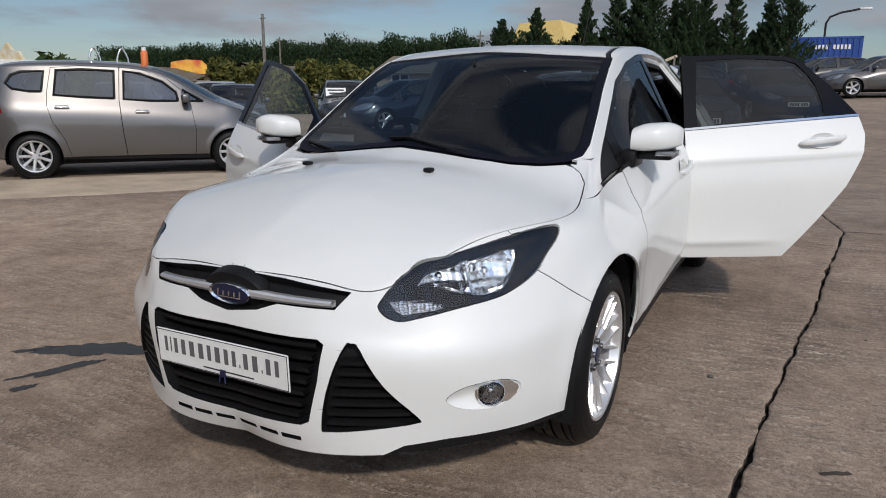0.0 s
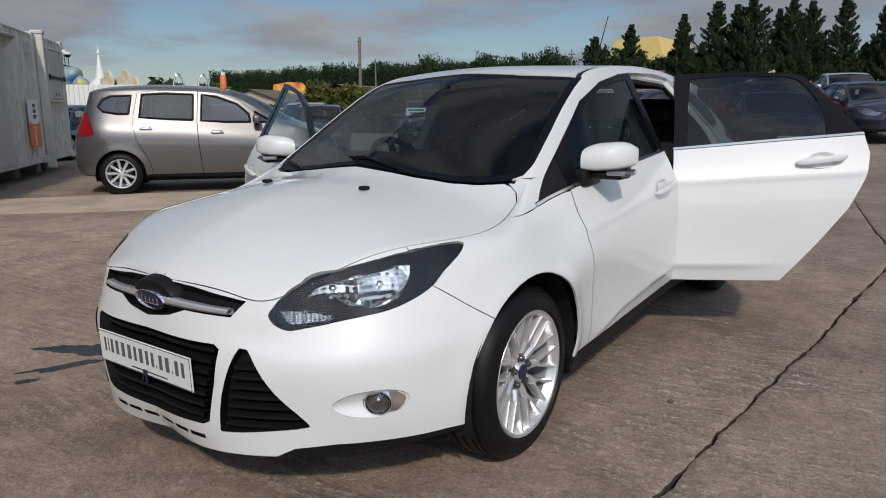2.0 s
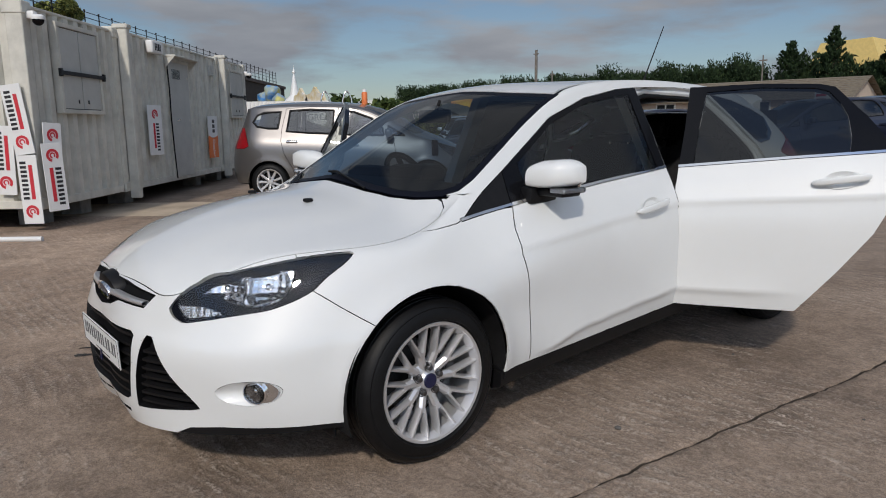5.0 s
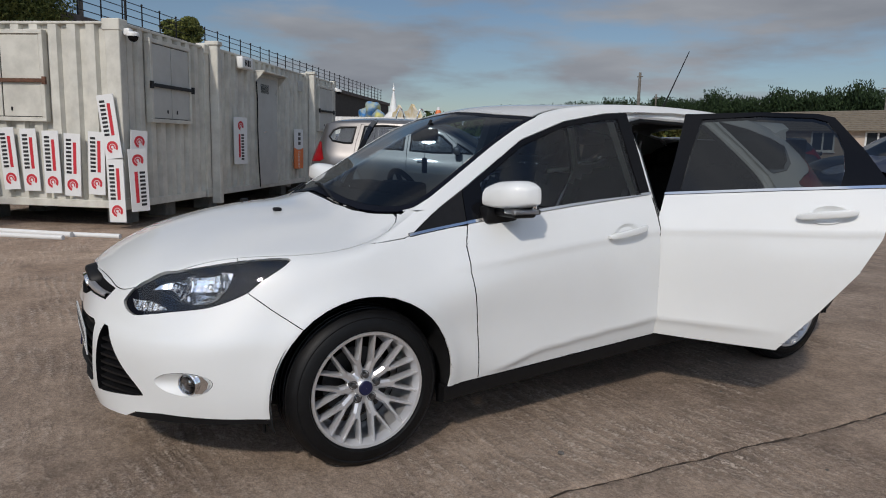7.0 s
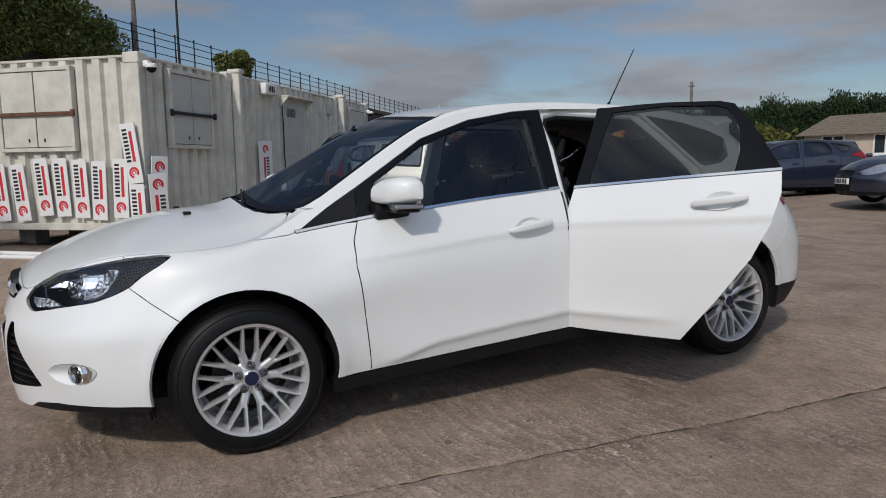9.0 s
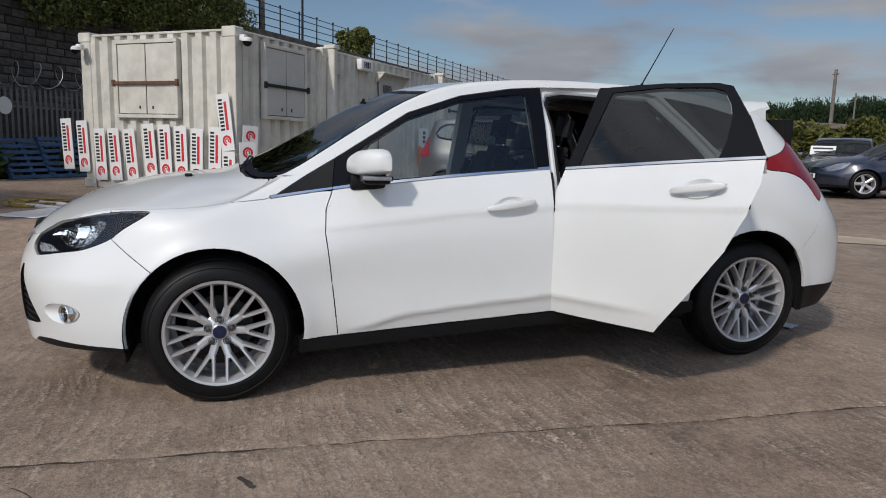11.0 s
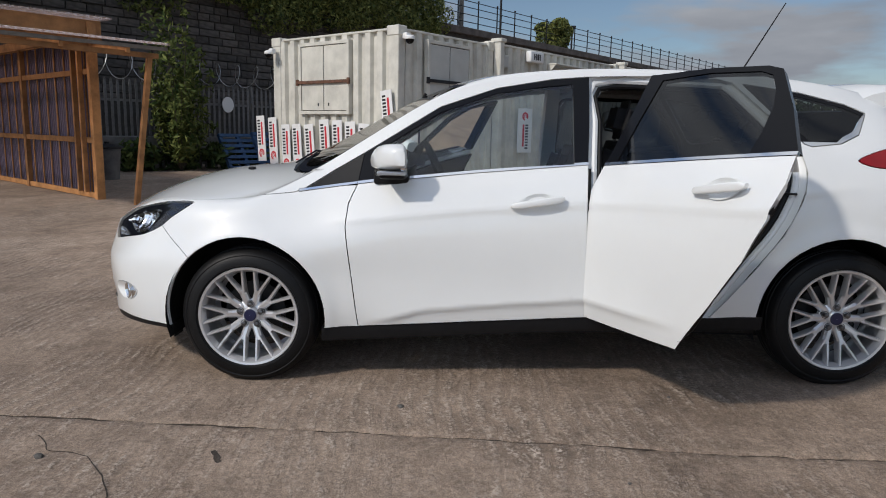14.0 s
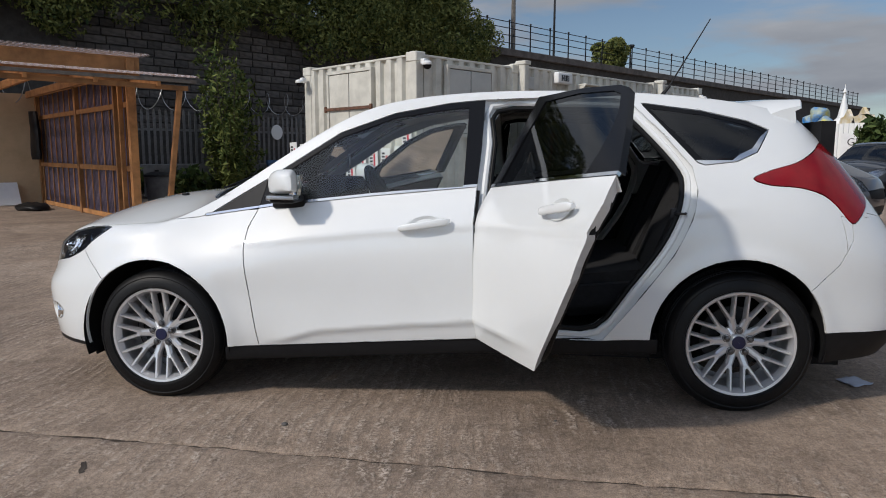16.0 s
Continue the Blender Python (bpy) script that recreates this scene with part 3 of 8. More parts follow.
def hatchback():
    car = thing("hatchback_car", Matrix(), "white five-door hatchback car parked on concrete with two doors open", "car")
    sk = Skin(HATCH, arches=ARCHES, creases=CREASES)

    def flank(c, top):
        return not top and c.x > .3

    def flank_any(c, top):
        return c.x > .3

    def nose(c, top):
        return not top and c.y < -1.7

    lamp, tail, side_g, fog = rounded(LAMP, 2), rounded(TAIL, 3), rounded(GRILLE_SIDE, 3), rounded(FOG_CUP, 4)
    for y, z, r in ARCHES:
        sk.cut(arc(y, z, r), SIDE, flank)
    for poly in (DOOR_F, GLASS_F, DOOR_R, GLASS_R, FRAME_Q, GLASS_Q, TRI_F, tail):
        sk.cut(poly, SIDE, flank)
    for poly in (DOOR_F, DOOR_R):
        for d in (.034, .062):
            sk.cut(inset(poly, d), SIDE, flank)
    sk.cut(WAIST, SIDE, flank, False)
    sk.cut([(y, z + .012) for y, z in WAIST], SIDE, flank, False)
    sill_line = [(-1.02, .250), (-.93, .256), (-.82, .263), (.196, .333), (.745, .343), (.98, .36)]
    sk.cut(sill_line, SIDE, flank, False)
    bump_line = [(-1.80, .72), (-1.737, .685), (-1.666, .627), (-1.584, .567), (-1.50, .51)]
    wing_line = [(-1.335, .832), (-1.258, .842), (-1.129, .855), (-1.085, .868), (-.95, .90), (-.80, .94)]
    sk.cut(bump_line, SIDE, flank, False)
    sk.cut(wing_line, SIDE, flank, False)
    sk.cut([(1.10, 1.128), (1.28, 1.128), (1.50, 1.293)], SIDE, flank, False)
    rear_line = [(1.55, .56), (1.62, .62), (1.70, .70), (1.755, .80), (1.757, .87), (1.757, .90)]
    sk.cut(rear_line, SIDE, flank, False)
    sk.cut([(1.5, .41), (2.3, .41)], SIDE, lambda c, top: not top and c.y > 1.5, False)
    sk.cut([(-1.75, .236), (-1.6, .232)], SIDE, flank, False)
    lip_line = [(.48, .2), (.52, .222), (.62, .236), (.90, .240)]
    sk.cut(lip_line, FRONT, lambda c, top: not top and c.y < -1.5, False)
    for poly in (lamp, REFL, TURN):
        sk.cut(poly, DIAG, lambda c, top: c.y < -1.5 and c.x > .3, True)
    for poly in (GRILLE_UP, GRILLE_LOW, side_g, fog):
        sk.cut(poly, FRONT, lambda c, top: not top and c.y < -1.7, True)
    slots = [[(a, .224), (b, .224), (b, .237), (a, .238)] for a, b in ((.012, .080), (.097, .165), (.180, .245))]
    for poly in slots:
        sk.cut(poly, FRONT, lambda c, top: not top and c.y < -2.1, True)
    sk.cut(SCREEN, TOP, lambda c, top: top and -1.4 < c.y < -.2, True)
    edge_in = inset(SCREEN, .04)
    sk.cut(edge_in, TOP, lambda c, top: top and -1.4 < c.y < -.2, True)
    cowl = [(-.3, -1.236), (0, -1.236), (.3, -1.226), (.45, -1.201), (.554, -1.158), (.640, -1.103), (.672, -1.106), (.704, -1.125), (.80, -1.27), (.90, -1.30)]
    sk.cut(cowl, TOP, lambda c, top: top and -1.5 < c.y < -1.0, False)
    ditch = [(.605, -.40), (.575, -.30), (.555, 0), (.543, .55), (.527, 1.0), (.508, 1.324), (.492, 1.42)]
    sk.cut(ditch, TOP, lambda c, top: top and c.y > -.45, False)
    sk.cut([(x - .022, y) for x, y in ditch], TOP, lambda c, top: top and c.y > -.45, False)
    sk.cut([(-.1, 1.43), (.6, 1.43)], TOP, lambda c, top: top and c.y > .5, False)

    def diag(c):
        return (c.dot(DIAG[0]), c.z)

    def ditch_x(y):
        return line_z([(p[1], p[0]) for p in ditch], y)

    def below(points, c):
        return c.z < line_z(points, c.y)

    def classify(c, top, n):
        if c.y < -1.5 and c.x > .3 and inside(lamp, *diag(c)):
            return "lamp_r" if inside(REFL, *diag(c)) else "lamp_t" if inside(TURN, *diag(c)) else "lamp"
        if top:
            if inside(SCREEN, c.x, c.y):
                return "screen" if inside(edge_in, c.x, c.y) else "screen_edge"
            if c.y < -1.0 and c.y < line_z(cowl, c.x):
                return "hood"
            if c.y < -1.0 and c.x < .655:
                return "cowl"
            if c.y > 1.43:
                return "spoiler"
            if c.y > -.38 and c.x < ditch_x(c.y):
                return "strip" if c.x > ditch_x(c.y) - .022 else "roof"
            return "side"
        if c.x > .3:
            for y, z, r in ARCHES:
                if math.hypot(c.y - y, c.z - z) < r:
                    return "hole"
        if c.y < -1.75:
            if inside(GRILLE_UP, c.x, c.z):
                return "grille_up"
            if inside(GRILLE_LOW, c.x, c.z):
                return "grille_low"
            if inside(side_g, c.x, c.z):
                return "grille_side"
            if c.x > .5 and inside(fog, c.x, c.z):
                return "fog"
            if c.y < -2.1 and any(inside(s, c.x, c.z) for s in slots):
                return "slot"
        if c.y < -1.5:
            if c.x > .48 and c.z < line_z(lip_line, c.x):
                return "valance"
            if c.y < -1.74 or below(bump_line, c):
                return "bumper"
            return "wing"
        if c.x > .3 and inside(tail, c.y, c.z):
            return "tail"
        if c.y > 1.5:
            lim = line_z([(z, y) for y, z in rear_line], c.z)
            if c.z < .9 and c.y > lim:
                return "rear_valance" if c.z < .41 else "rear_bumper"
            return "tailgate" if (c.y > 1.72 or c.x < .45) else "side"
        if -1.0 < c.y < 1.0 and below(sill_line, c):
            return "sill"
        up = c.z > line_z(WAIST, c.y)
        strip = up and c.z < line_z(WAIST, c.y) + .012
        for key, door, pane_line in (("f", DOOR_F, GLASS_F), ("r", DOOR_R, GLASS_R)):
            if inside(door, c.y, c.z):
                if inside(pane_line, c.y, c.z):
                    return "glass_" + key
                return ("chrome_" if strip else "frame_" if up else "door_") + key
        if inside(TRI_F, c.y, c.z):
            return "chrome_q" if strip else "tri"
        if inside(GLASS_Q, c.y, c.z):
            return "glass_q"
        if inside(FRAME_Q, c.y, c.z):
            return "frame_q" if c.z > 1.128 + max(0, c.y - 1.28) * .75 else "chrome_rq"
        if strip and -1.1 < c.y < -.8:
            return "chrome_q"
        if c.y < -.8 and c.z < line_z(wing_line, c.y):
            return "wing"
        return "side"

    g = sk.split(classify)

    def both(key, name, material, label="", **kw):
        for s in (0, -1):
            if key in g:
                panel_ob(name, sk.panel(g[key], mirror=s, **kw), material, car, label)

    def one(key, name, material, label="", **kw):
        if key in g:
            return panel_ob(name, sk.panel(g[key], centre=True, **kw), material, car, label)

    hood = one("hood", "bonnet", WHITE_PAINT, gap=.0024)
    one("roof", "roof", WHITE_PAINT)
    one("bumper", "front_bumper", WHITE_PAINT, flange=.012, gap=.0014)
    both("side", "body_side", WHITE_PAINT, flange=.009, gap=.0024)
    both("wing", "front_wing", WHITE_PAINT, flange=.009, gap=.0022)
    one("rear_bumper", "rear_bumper", WHITE_PAINT)
    one("rear_valance", "rear_valance", BLACK_TRIM, "black plastic rear valance")
    one("tailgate", "tailgate", WHITE_PAINT)
    one("cowl", "scuttle_panel", BLACK_TRIM, "black plastic scuttle panel", offset=-.012)
    one("screen_edge", "windscreen_border", LAMP_BLACK, "black glass border", offset=-.002, flange=.006)
    scr = one("screen", "windscreen", SCREEN_GLASS, "tinted curved windscreen", gap=0, flange=0, offset=-.002)
    both("strip", "roof_strip", BLACK_TRIM, "black rubber roof strip", offset=-.004)
    both("sill", "sill_trim", BLACK_TRIM, "black plastic sill", offset=-.012, flange=.05)
    for s in (1, -1):
        bm = bmesh.new()
        prev = None
        for i in range(31):
            y = -.985 + 1.965 * i / 30
            z = line_z(sill_line, y) - .001
            q, _, _, _ = sk.bvh.ray_cast(Vector((3, y, z + .012)), Vector((-1, 0, 0)))
            x = q.x - .010
            ring = [bm.verts.new(p) for p in ((x * s, y, z), ((x - .001) * s, y, z - .050), ((x - .008) * s, y, z - .064), ((x - .06) * s, y, z - .080), ((x - .08) * s, y, z))]
            if prev:
                for k in range(5):
                    bm.faces.new((prev[k], prev[(k + 1) % 5], ring[(k + 1) % 5], ring[k]))
            else:
                bm.faces.new(ring[::-1])
            prev = ring
        bm.faces.new(prev)
        bmesh.ops.recalc_face_normals(bm, faces=bm.faces)
        part("sill_skirt", bm, BLACK_TRIM, car, "black plastic sill skirt")
    both("valance", "front_valance", BLACK_TRIM, "black plastic lip", offset=-.006)
    both("tail", "tail_lamp", RED_LENS, "red rear lamp lens", gap=.002, offset=.003)
    both("tri", "quarter_trim", BLACK_TRIM, "black triangular trim", offset=-.003)
    both("chrome_q", "chrome_strip", CHROME, "chrome strip", offset=.002)
    both("chrome_rq", "chrome_strip", CHROME, "chrome strip", offset=.002)
    both("frame_q", "quarter_window_frame", GLOSS_BLACK, "black window surround", offset=-.003)
    both("glass_q", "quarter_window", DARK_GLASS, "dark privacy glass", gap=0, flange=0, offset=-.004)
    # recessed fronts
    for key, depth in (("grille_up", .03), ("grille_low", .055), ("slot", .02)):
        one(key, "grille_backing", BLACK_TRIM, "black plastic grille", offset=-depth, flange=-depth, gap=0)
    both("grille_side", "side_grille_backing", BLACK_TRIM, "black plastic side grille", offset=-.04, flange=-.04, gap=0)
    both("lamp", "headlamp_housing", LAMP_BLACK, "black headlamp housing", offset=-.012, flange=.035, gap=0)
    g["lamp_all"] = g["lamp"] + g["lamp_r"] + g["lamp_t"]
    both("lamp_all", "headlamp_lens", LENS, "clear headlamp lens", offset=.001, flange=0, gap=.002)

    # linings seen through the glass
    def lining(key, material, name, off=-.024):
        for s in (0, -1):
            if key in g:
                panel_ob(name, sk.panel([f for f in g[key]], mirror=s, gap=.004, flange=0, offset=off), material, car)
    one("roof", "headlining", TRIM_LIGHT, "pale grey headlining", offset=-.035, flange=0, gap=.003)
    cabin = [f for f in g["side"] if f.calc_center_median().z > .86 and -1.05 < f.calc_center_median().y < 1.7]
    for s in (0, -1):
        panel_ob("pillar_lining", sk.panel(cabin, mirror=s, gap=.004, flange=0, offset=-.028), TRIM_LIGHT, car, "pale grey pillar trim")
    lining("sill", TRIM_DARK, "sill_lining")
    rear_in = [f for f in g["side"] if f.calc_center_median().y > .9 and f.calc_center_median().z < .9]
    for s in (0, -1):
        panel_ob("boot_lining", sk.panel(rear_in, mirror=s, gap=.004, flange=0, offset=-.03), TRIM_DARK, car)

    # doors
    def door(name, key, side, hinge, degrees, label):
        s = 1 if side > 0 else -1
        e = new(name)
        e.parent = car
        e.matrix_basis = swing((hinge[0] * s, hinge[1]), degrees * s)
        tagged(e, label)
        mi = 0 if s > 0 else -1
        panel_ob("door_skin", sk.panel(g["door_" + key], mirror=mi, flange=.05, gap=.0026, taper=.030), WHITE_PAINT, e)
        panel_ob("window_frame", sk.panel(g["frame_" + key], mirror=mi, flange=.03, offset=-.002), GLOSS_BLACK, e, "black window frame")
        panel_ob("chrome_strip", sk.panel(g["chrome_" + key], mirror=mi, gap=.0005, offset=.002), CHROME, e, "chrome waist strip")
        panel_ob("window_glass", sk.panel(g["glass_" + key], mirror=mi, gap=0, flange=0, offset=-.006), CLEAR if key == "f" else DARK_GLASS, e, "door window glass")
        outline = DOOR_F if key == "f" else DOOR_R
        inner, deep = ([f for f in g["door_" + key] if inside(ring, f.calc_center_median().y, f.calc_center_median().z)] for ring in (inset(outline, .034), inset(outline, .062)))
        panel_ob("door_lining", sk.panel(deep, mirror=mi, gap=0, flange=.012, offset=-.064), TRIM_DARK, e, "black door lining")
        panel_ob("door_inner", sk.panel(inner, mirror=mi, gap=0, flange=0, offset=-.05), WHITE_PAINT, e)
        panel_ob("frame_lining", sk.panel(g["frame_" + key], mirror=mi, gap=.004, flange=0, offset=-.032), TRIM_DARK, e)
        # handle: cup, grip and key cover
        hy, hz = (-.036, .845) if key == "f" else (.890, .967)
        seg, na = 22, 16
        bm = bmesh.new()
        prev = None
        for i in range(seg + 1):
            tt = i / seg
            yy = hy - .115 + .23 * tt
            q, _, _, _ = sk.bvh.find_nearest(Vector((.95, yy, hz)))
            end = 1 - abs(2 * tt - 1) ** 10
            out = .010 + .020 * math.sin(math.pi * tt) ** .5
            hh = (.0145 + .003 * tt) * (.45 + .55 * end)
            if .735 < tt < .765:
                hh, out = hh * .94, out - .002
            ring = []
            for k in range(na):
                a = 2 * math.pi * k / na
                ca, sa = math.cos(a), math.sin(a)
                ring.append(bm.verts.new(((q.x + out + .0095 * abs(ca) ** .6 * (1 if ca > 0 else -1)) * s, yy, hz - .018 + .036 * tt + hh * abs(sa) ** .55 * (1 if sa > 0 else -1))))
            if prev:
                for k in range(na):
                    bm.faces.new((prev[k], prev[(k + 1) % na], ring[(k + 1) % na], ring[k]))
            else:
                bm.faces.new(ring[::-1])
            prev = ring
        bm.faces.new(prev)
        bmesh.ops.recalc_face_normals(bm, faces=bm.faces)
        part("door_handle", bm, WHITE_PAINT, e)
        bm = bmesh.new()
        rings = []
        for j in range(9):
            ring = []
            for k in range(32):
                a = 2 * math.pi * k / 32
                rr = j / 8
                yy, zz = hy + .002 + .082 * rr * math.cos(a), hz + .001 + .041 * rr * math.sin(a) + .10 * rr * math.cos(a) * .08
                q, _, _, _ = sk.bvh.find_nearest(Vector((.95, yy, zz)))
                ring.append(bm.verts.new(((q.x + .0030 - .020 * (1 - rr ** 2) ** 1.2 + (.0 if j < 8 else -.004)) * s, yy, zz)))
            rings.append(ring)
        for a, b in zip(rings, rings[1:]):
            for k in range(32):
                bm.faces.new((a[k], a[(k + 1) % 32], b[(k + 1) % 32], b[k]))
        bmesh.ops.remove_doubles(bm, verts=bm.verts, dist=1e-5)
        bmesh.ops.recalc_face_normals(bm, faces=bm.faces)
        part("handle_cup", bm, WHITE_PAINT, e)
        return e

    LF = door("front_door", "f", 1, (.885, -.85), 0, "closed white front door")
    RF = door("front_door", "f", -1, (.885, -.85), 62, "open white front door")
    LR = door("rear_door", "r", 1, (.885, .20), -62, "open white rear door")
    RR = door("rear_door", "r", -1, (.885, .20), 0, "closed white rear door")
    LF.matrix_basis = Matrix()
    LR.matrix_basis = swing((.885, .20), -62)
    RF.matrix_basis = swing((-.885, -.85), 62)

    # open rear door: black edge seal, latch and bolt heads on its shut face
    edge = rounded(DOOR_R, 3)
    seal = [q for q in rounded(inset(DOOR_R, .040), 3) if q[0] > .60 and q[1] < 1.02]
    bm = bmesh.new()
    pts = []
    for y, z in seal:
        q, _, _, _ = sk.bvh.ray_cast(Vector((3, y, z)), Vector((-1, 0, 0)))
        if q:
            pts.append(Vector((q.x - .052, y, z)))
    tube(bm, pts, .011, 8)
    part("edge_seal", bm, RUBBER, LR, "black rubber edge seal")
    for y, z, w, h in ((1.1085, .915, .012, .020), (1.116, .965, .005, .005), (1.1195, .985, .005, .005), (1.1175, .975, .005, .005), (1.085, .86, .005, .005)):
        q, _, _, _ = sk.bvh.ray_cast(Vector((3, y, z)), Vector((-1, 0, 0)))
        bm = bmesh.new()
        box(bm, q.x - .024 - w, q.x - .024 + w, y - .034, y - .014, z - h * .8, z + h * .8, .001)
        part("door_latch" if h > .01 else "bolt", bm, BLACK_TRIM, LR)

    # mirrors
    for s, dr in ((1, LF), (-1, RF)):
        bm = bmesh.new()
        prev = None
        nseg = 12
        for i in range(nseg + 1):
            tt = i / nseg
            xx = .800 + .178 * tt
            h = .084 * (1 - .42 * max(0, (tt - .55) / .45) ** 2.4) * (1 - .20 * max(0, (.3 - tt) / .3) ** 2)
            dpt = .118 * (1 - .66 * max(0, (tt - .40) / .60) ** 2.5)
            cy, cz = -.655 + .055 * tt, 1.005 + .012 * tt
            ring = []
            for k in range(20):
                a = 2 * math.pi * k / 20
                ca, sa = math.cos(a), math.sin(a)
                yy = cy - .02 + (abs(ca) ** .62 * (1 if ca > 0 else -1)) * (dpt * .32 if ca > 0 else dpt * .85)
                zz = cz + (abs(sa) ** (.72 if sa > 0 else .38) * (1 if sa > 0 else -1)) * h * (.86 if sa > 0 else .50)
                ring.append(bm.verts.new((xx * s, yy, zz)))
            if prev:
                for k in range(20):
                    bm.faces.new((prev[k], prev[(k + 1) % 20], ring[(k + 1) % 20], ring[k]))
            else:
                bm.faces.new(ring[::-1])
            prev = ring
        bm.faces.new(prev)
        bmesh.ops.recalc_face_normals(bm, faces=bm.faces)
        mir = part("mirror_cap", bm, WHITE_PAINT, dr, "white door mirror", sharp=60)
        bm = bmesh.new()
        box(bm, .77 * s, .955 * s, -.722, -.605, .934, .966, .014, 3)
        box(bm, .75 * s, .82 * s, -.76, -.60, .90, .972, .014, 2)
        part("mirror_arm", bm, BLACK_TRIM, mir, "black mirror arm")
        bm = bmesh.new()
        box(bm, .885 * s, .974 * s, -.735, -.598, .948, .972, .009, 2)
        part("indicator", bm, LENS, mir, "clear mirror indicator")
        bm = bmesh.new()
        box(bm, .892 * s, .967 * s, -.728, -.605, .952, .968, .003)
        part("indicator_reflector", bm, ALLOY, mir)
        bm = bmesh.new()
        box(bm, .815 * s, .955 * s, -.630, -.606, .962, 1.06, .008, 2)
        part("mirror_glass", bm, CHROME, mir)

    # wheels and arch liners
    for y, z in HUBS:
        for s in (1, -1):
            m = Matrix.Translation((AXLE_X * s, y, z)) @ (Matrix() if s > 0 else Matrix.Rotation(math.pi, 4, 'Z'))
            if y < 0 and s > 0:
                m = m @ Matrix.Rotation(radians(0), 4, 'X')
            wheel("wheel", car, m)
            bm = bmesh.new()
            rings = []
            ay, az, ar = ARCHES[0 if y < 0 else 1]
            for xx in (.50, .885):
                rings.append([bm.verts.new((xx * s, ay + (ar + .008) * math.cos(a), az + (ar + .008) * math.sin(a))) for a in [math.pi * (-.07 + 1.17 * i / 28) for i in range(29)]])
            for i in range(28):
                bm.faces.new((rings[0][i], rings[0][i + 1], rings[1][i + 1], rings[1][i]))
            bm.faces.new(rings[0])
            part("arch_liner", bm, TRIM_DARK, car)
    bm = bmesh.new()
    box(bm, -.60, .60, -1.9, 1.85, .19, .26)
    box(bm, -.36, .36, -2.08, -1.9, .20, .26)
    box(bm, -.52, .52, -1.95, -.95, .26, .60)
    part("underbody", bm, TRIM_DARK, car)
    for s in (1, -1):
        bm = bmesh.new()
        box(bm, .71 * s, .80 * s, -1.70, -1.688, .165, .25, .004)
        part("mud_flap", bm, RUBBER, car)

    # grille bars, badge, plate
    def front_y(x, z):
        q, _, _, _ = sk.bvh.ray_cast(Vector((abs(x), -4, z)), Vector((0, 1, 0)))
        return q.y if q else -2.2
    for s in (1, -1):
        bm = bmesh.new()
        prev = None
        for i in range(13):
            tt = i / 12
            xx = .07 + .262 * tt
            zz = .634 - .006 * tt
            yy = front_y(xx, zz)
            h = .0125 - .004 * tt
            ring = [bm.verts.new((xx * s, yy + dy, zz + dz)) for dy, dz in ((.02, -h), (.001, -h), (-.004, -h * .3), (-.003, h * .5), (.003, h), (.02, h))]
            if prev:
                for k in range(6):
                    bm.faces.new((prev[k], prev[(k + 1) % 6], ring[(k + 1) % 6], ring[k]))
            prev = ring
        bmesh.ops.recalc_face_normals(bm, faces=bm.faces)
        part("grille_bar", bm, ALLOY, car, "satin silver grille bar")
    bm = bmesh.new()
    mt = Matrix.Translation((0, -2.188, .630)) @ Matrix.Rotation(radians(90 + 14), 4, 'X')
    oval = [(.0, .018), (.075, .018), (.088, .012), (.0915, .004), (.093, -.03)]
    lathe(bm, oval, 40, mt @ Matrix.Diagonal((1, .46, 1, 1)) @ Matrix.Diagonal((1.22, 1.45, 1, 1)) @ Matrix.Translation((0, 0, -.014)))
    part("badge_surround", bm, BLACK_TRIM, car, "black badge surround")
    bm = bmesh.new()
    lathe(bm, [(.070, .012), (.0775, .018), (.0805, .012), (.081, .0)], 40, mt @ Matrix.Diagonal((1, .42, 1, 1)))
    part("badge_ring", bm, CHROME, car, "chrome oval badge rim")
    bm = bmesh.new()
    lathe(bm, [(.001, .0165), (.05, .0155), (.0735, .012)], 40, mt @ Matrix.Diagonal((1, .42, 1, 1)))
    bd = part("badge", bm, BADGE_BLUE, car, "dark blue oval badge with a plain silver mark")
    bm = bmesh.new()
    for i in range(5):
        a = -.042 + .021 * i
        bmesh.ops.create_cube(bm, size=1, matrix=mt @ Matrix.Translation((a, 0, .0168)) @ Matrix.Rotation(-.35, 4, 'Z') @ Matrix.Diagonal((.005, .026 if i in (0, 4) else .016, .001, 1)))
    bmesh.ops.create_cube(bm, size=1, matrix=mt @ Matrix.Translation((0, -.012, .0168)) @ Matrix.Diagonal((.085, .004, .001, 1)))
    part("badge_mark", bm, CHROME, bd)

    for i in range(7):
        zz = .300 + .036 * i
        bm = bmesh.new()
        half = .238 + .068 * (zz - .285) / .25
        pts = [(-half + 2 * half * k / 10) for k in range(11)]
        prev = None
        for xx in pts:
            yy = front_y(xx, zz)
            ring = [bm.verts.new((xx, yy + dy, zz + dz)) for dy, dz in ((.045, -.004), (.016, -.007), (.014, .005), (.045, .008))]
            if prev:
                for k in range(4):
                    bm.faces.new((prev[k], prev[(k + 1) % 4], ring[(k + 1) % 4], ring[k]))
            prev = ring
        bmesh.ops.recalc_face_normals(bm, faces=bm.faces)
        part("grille_slat", bm, BLACK_TRIM, car)
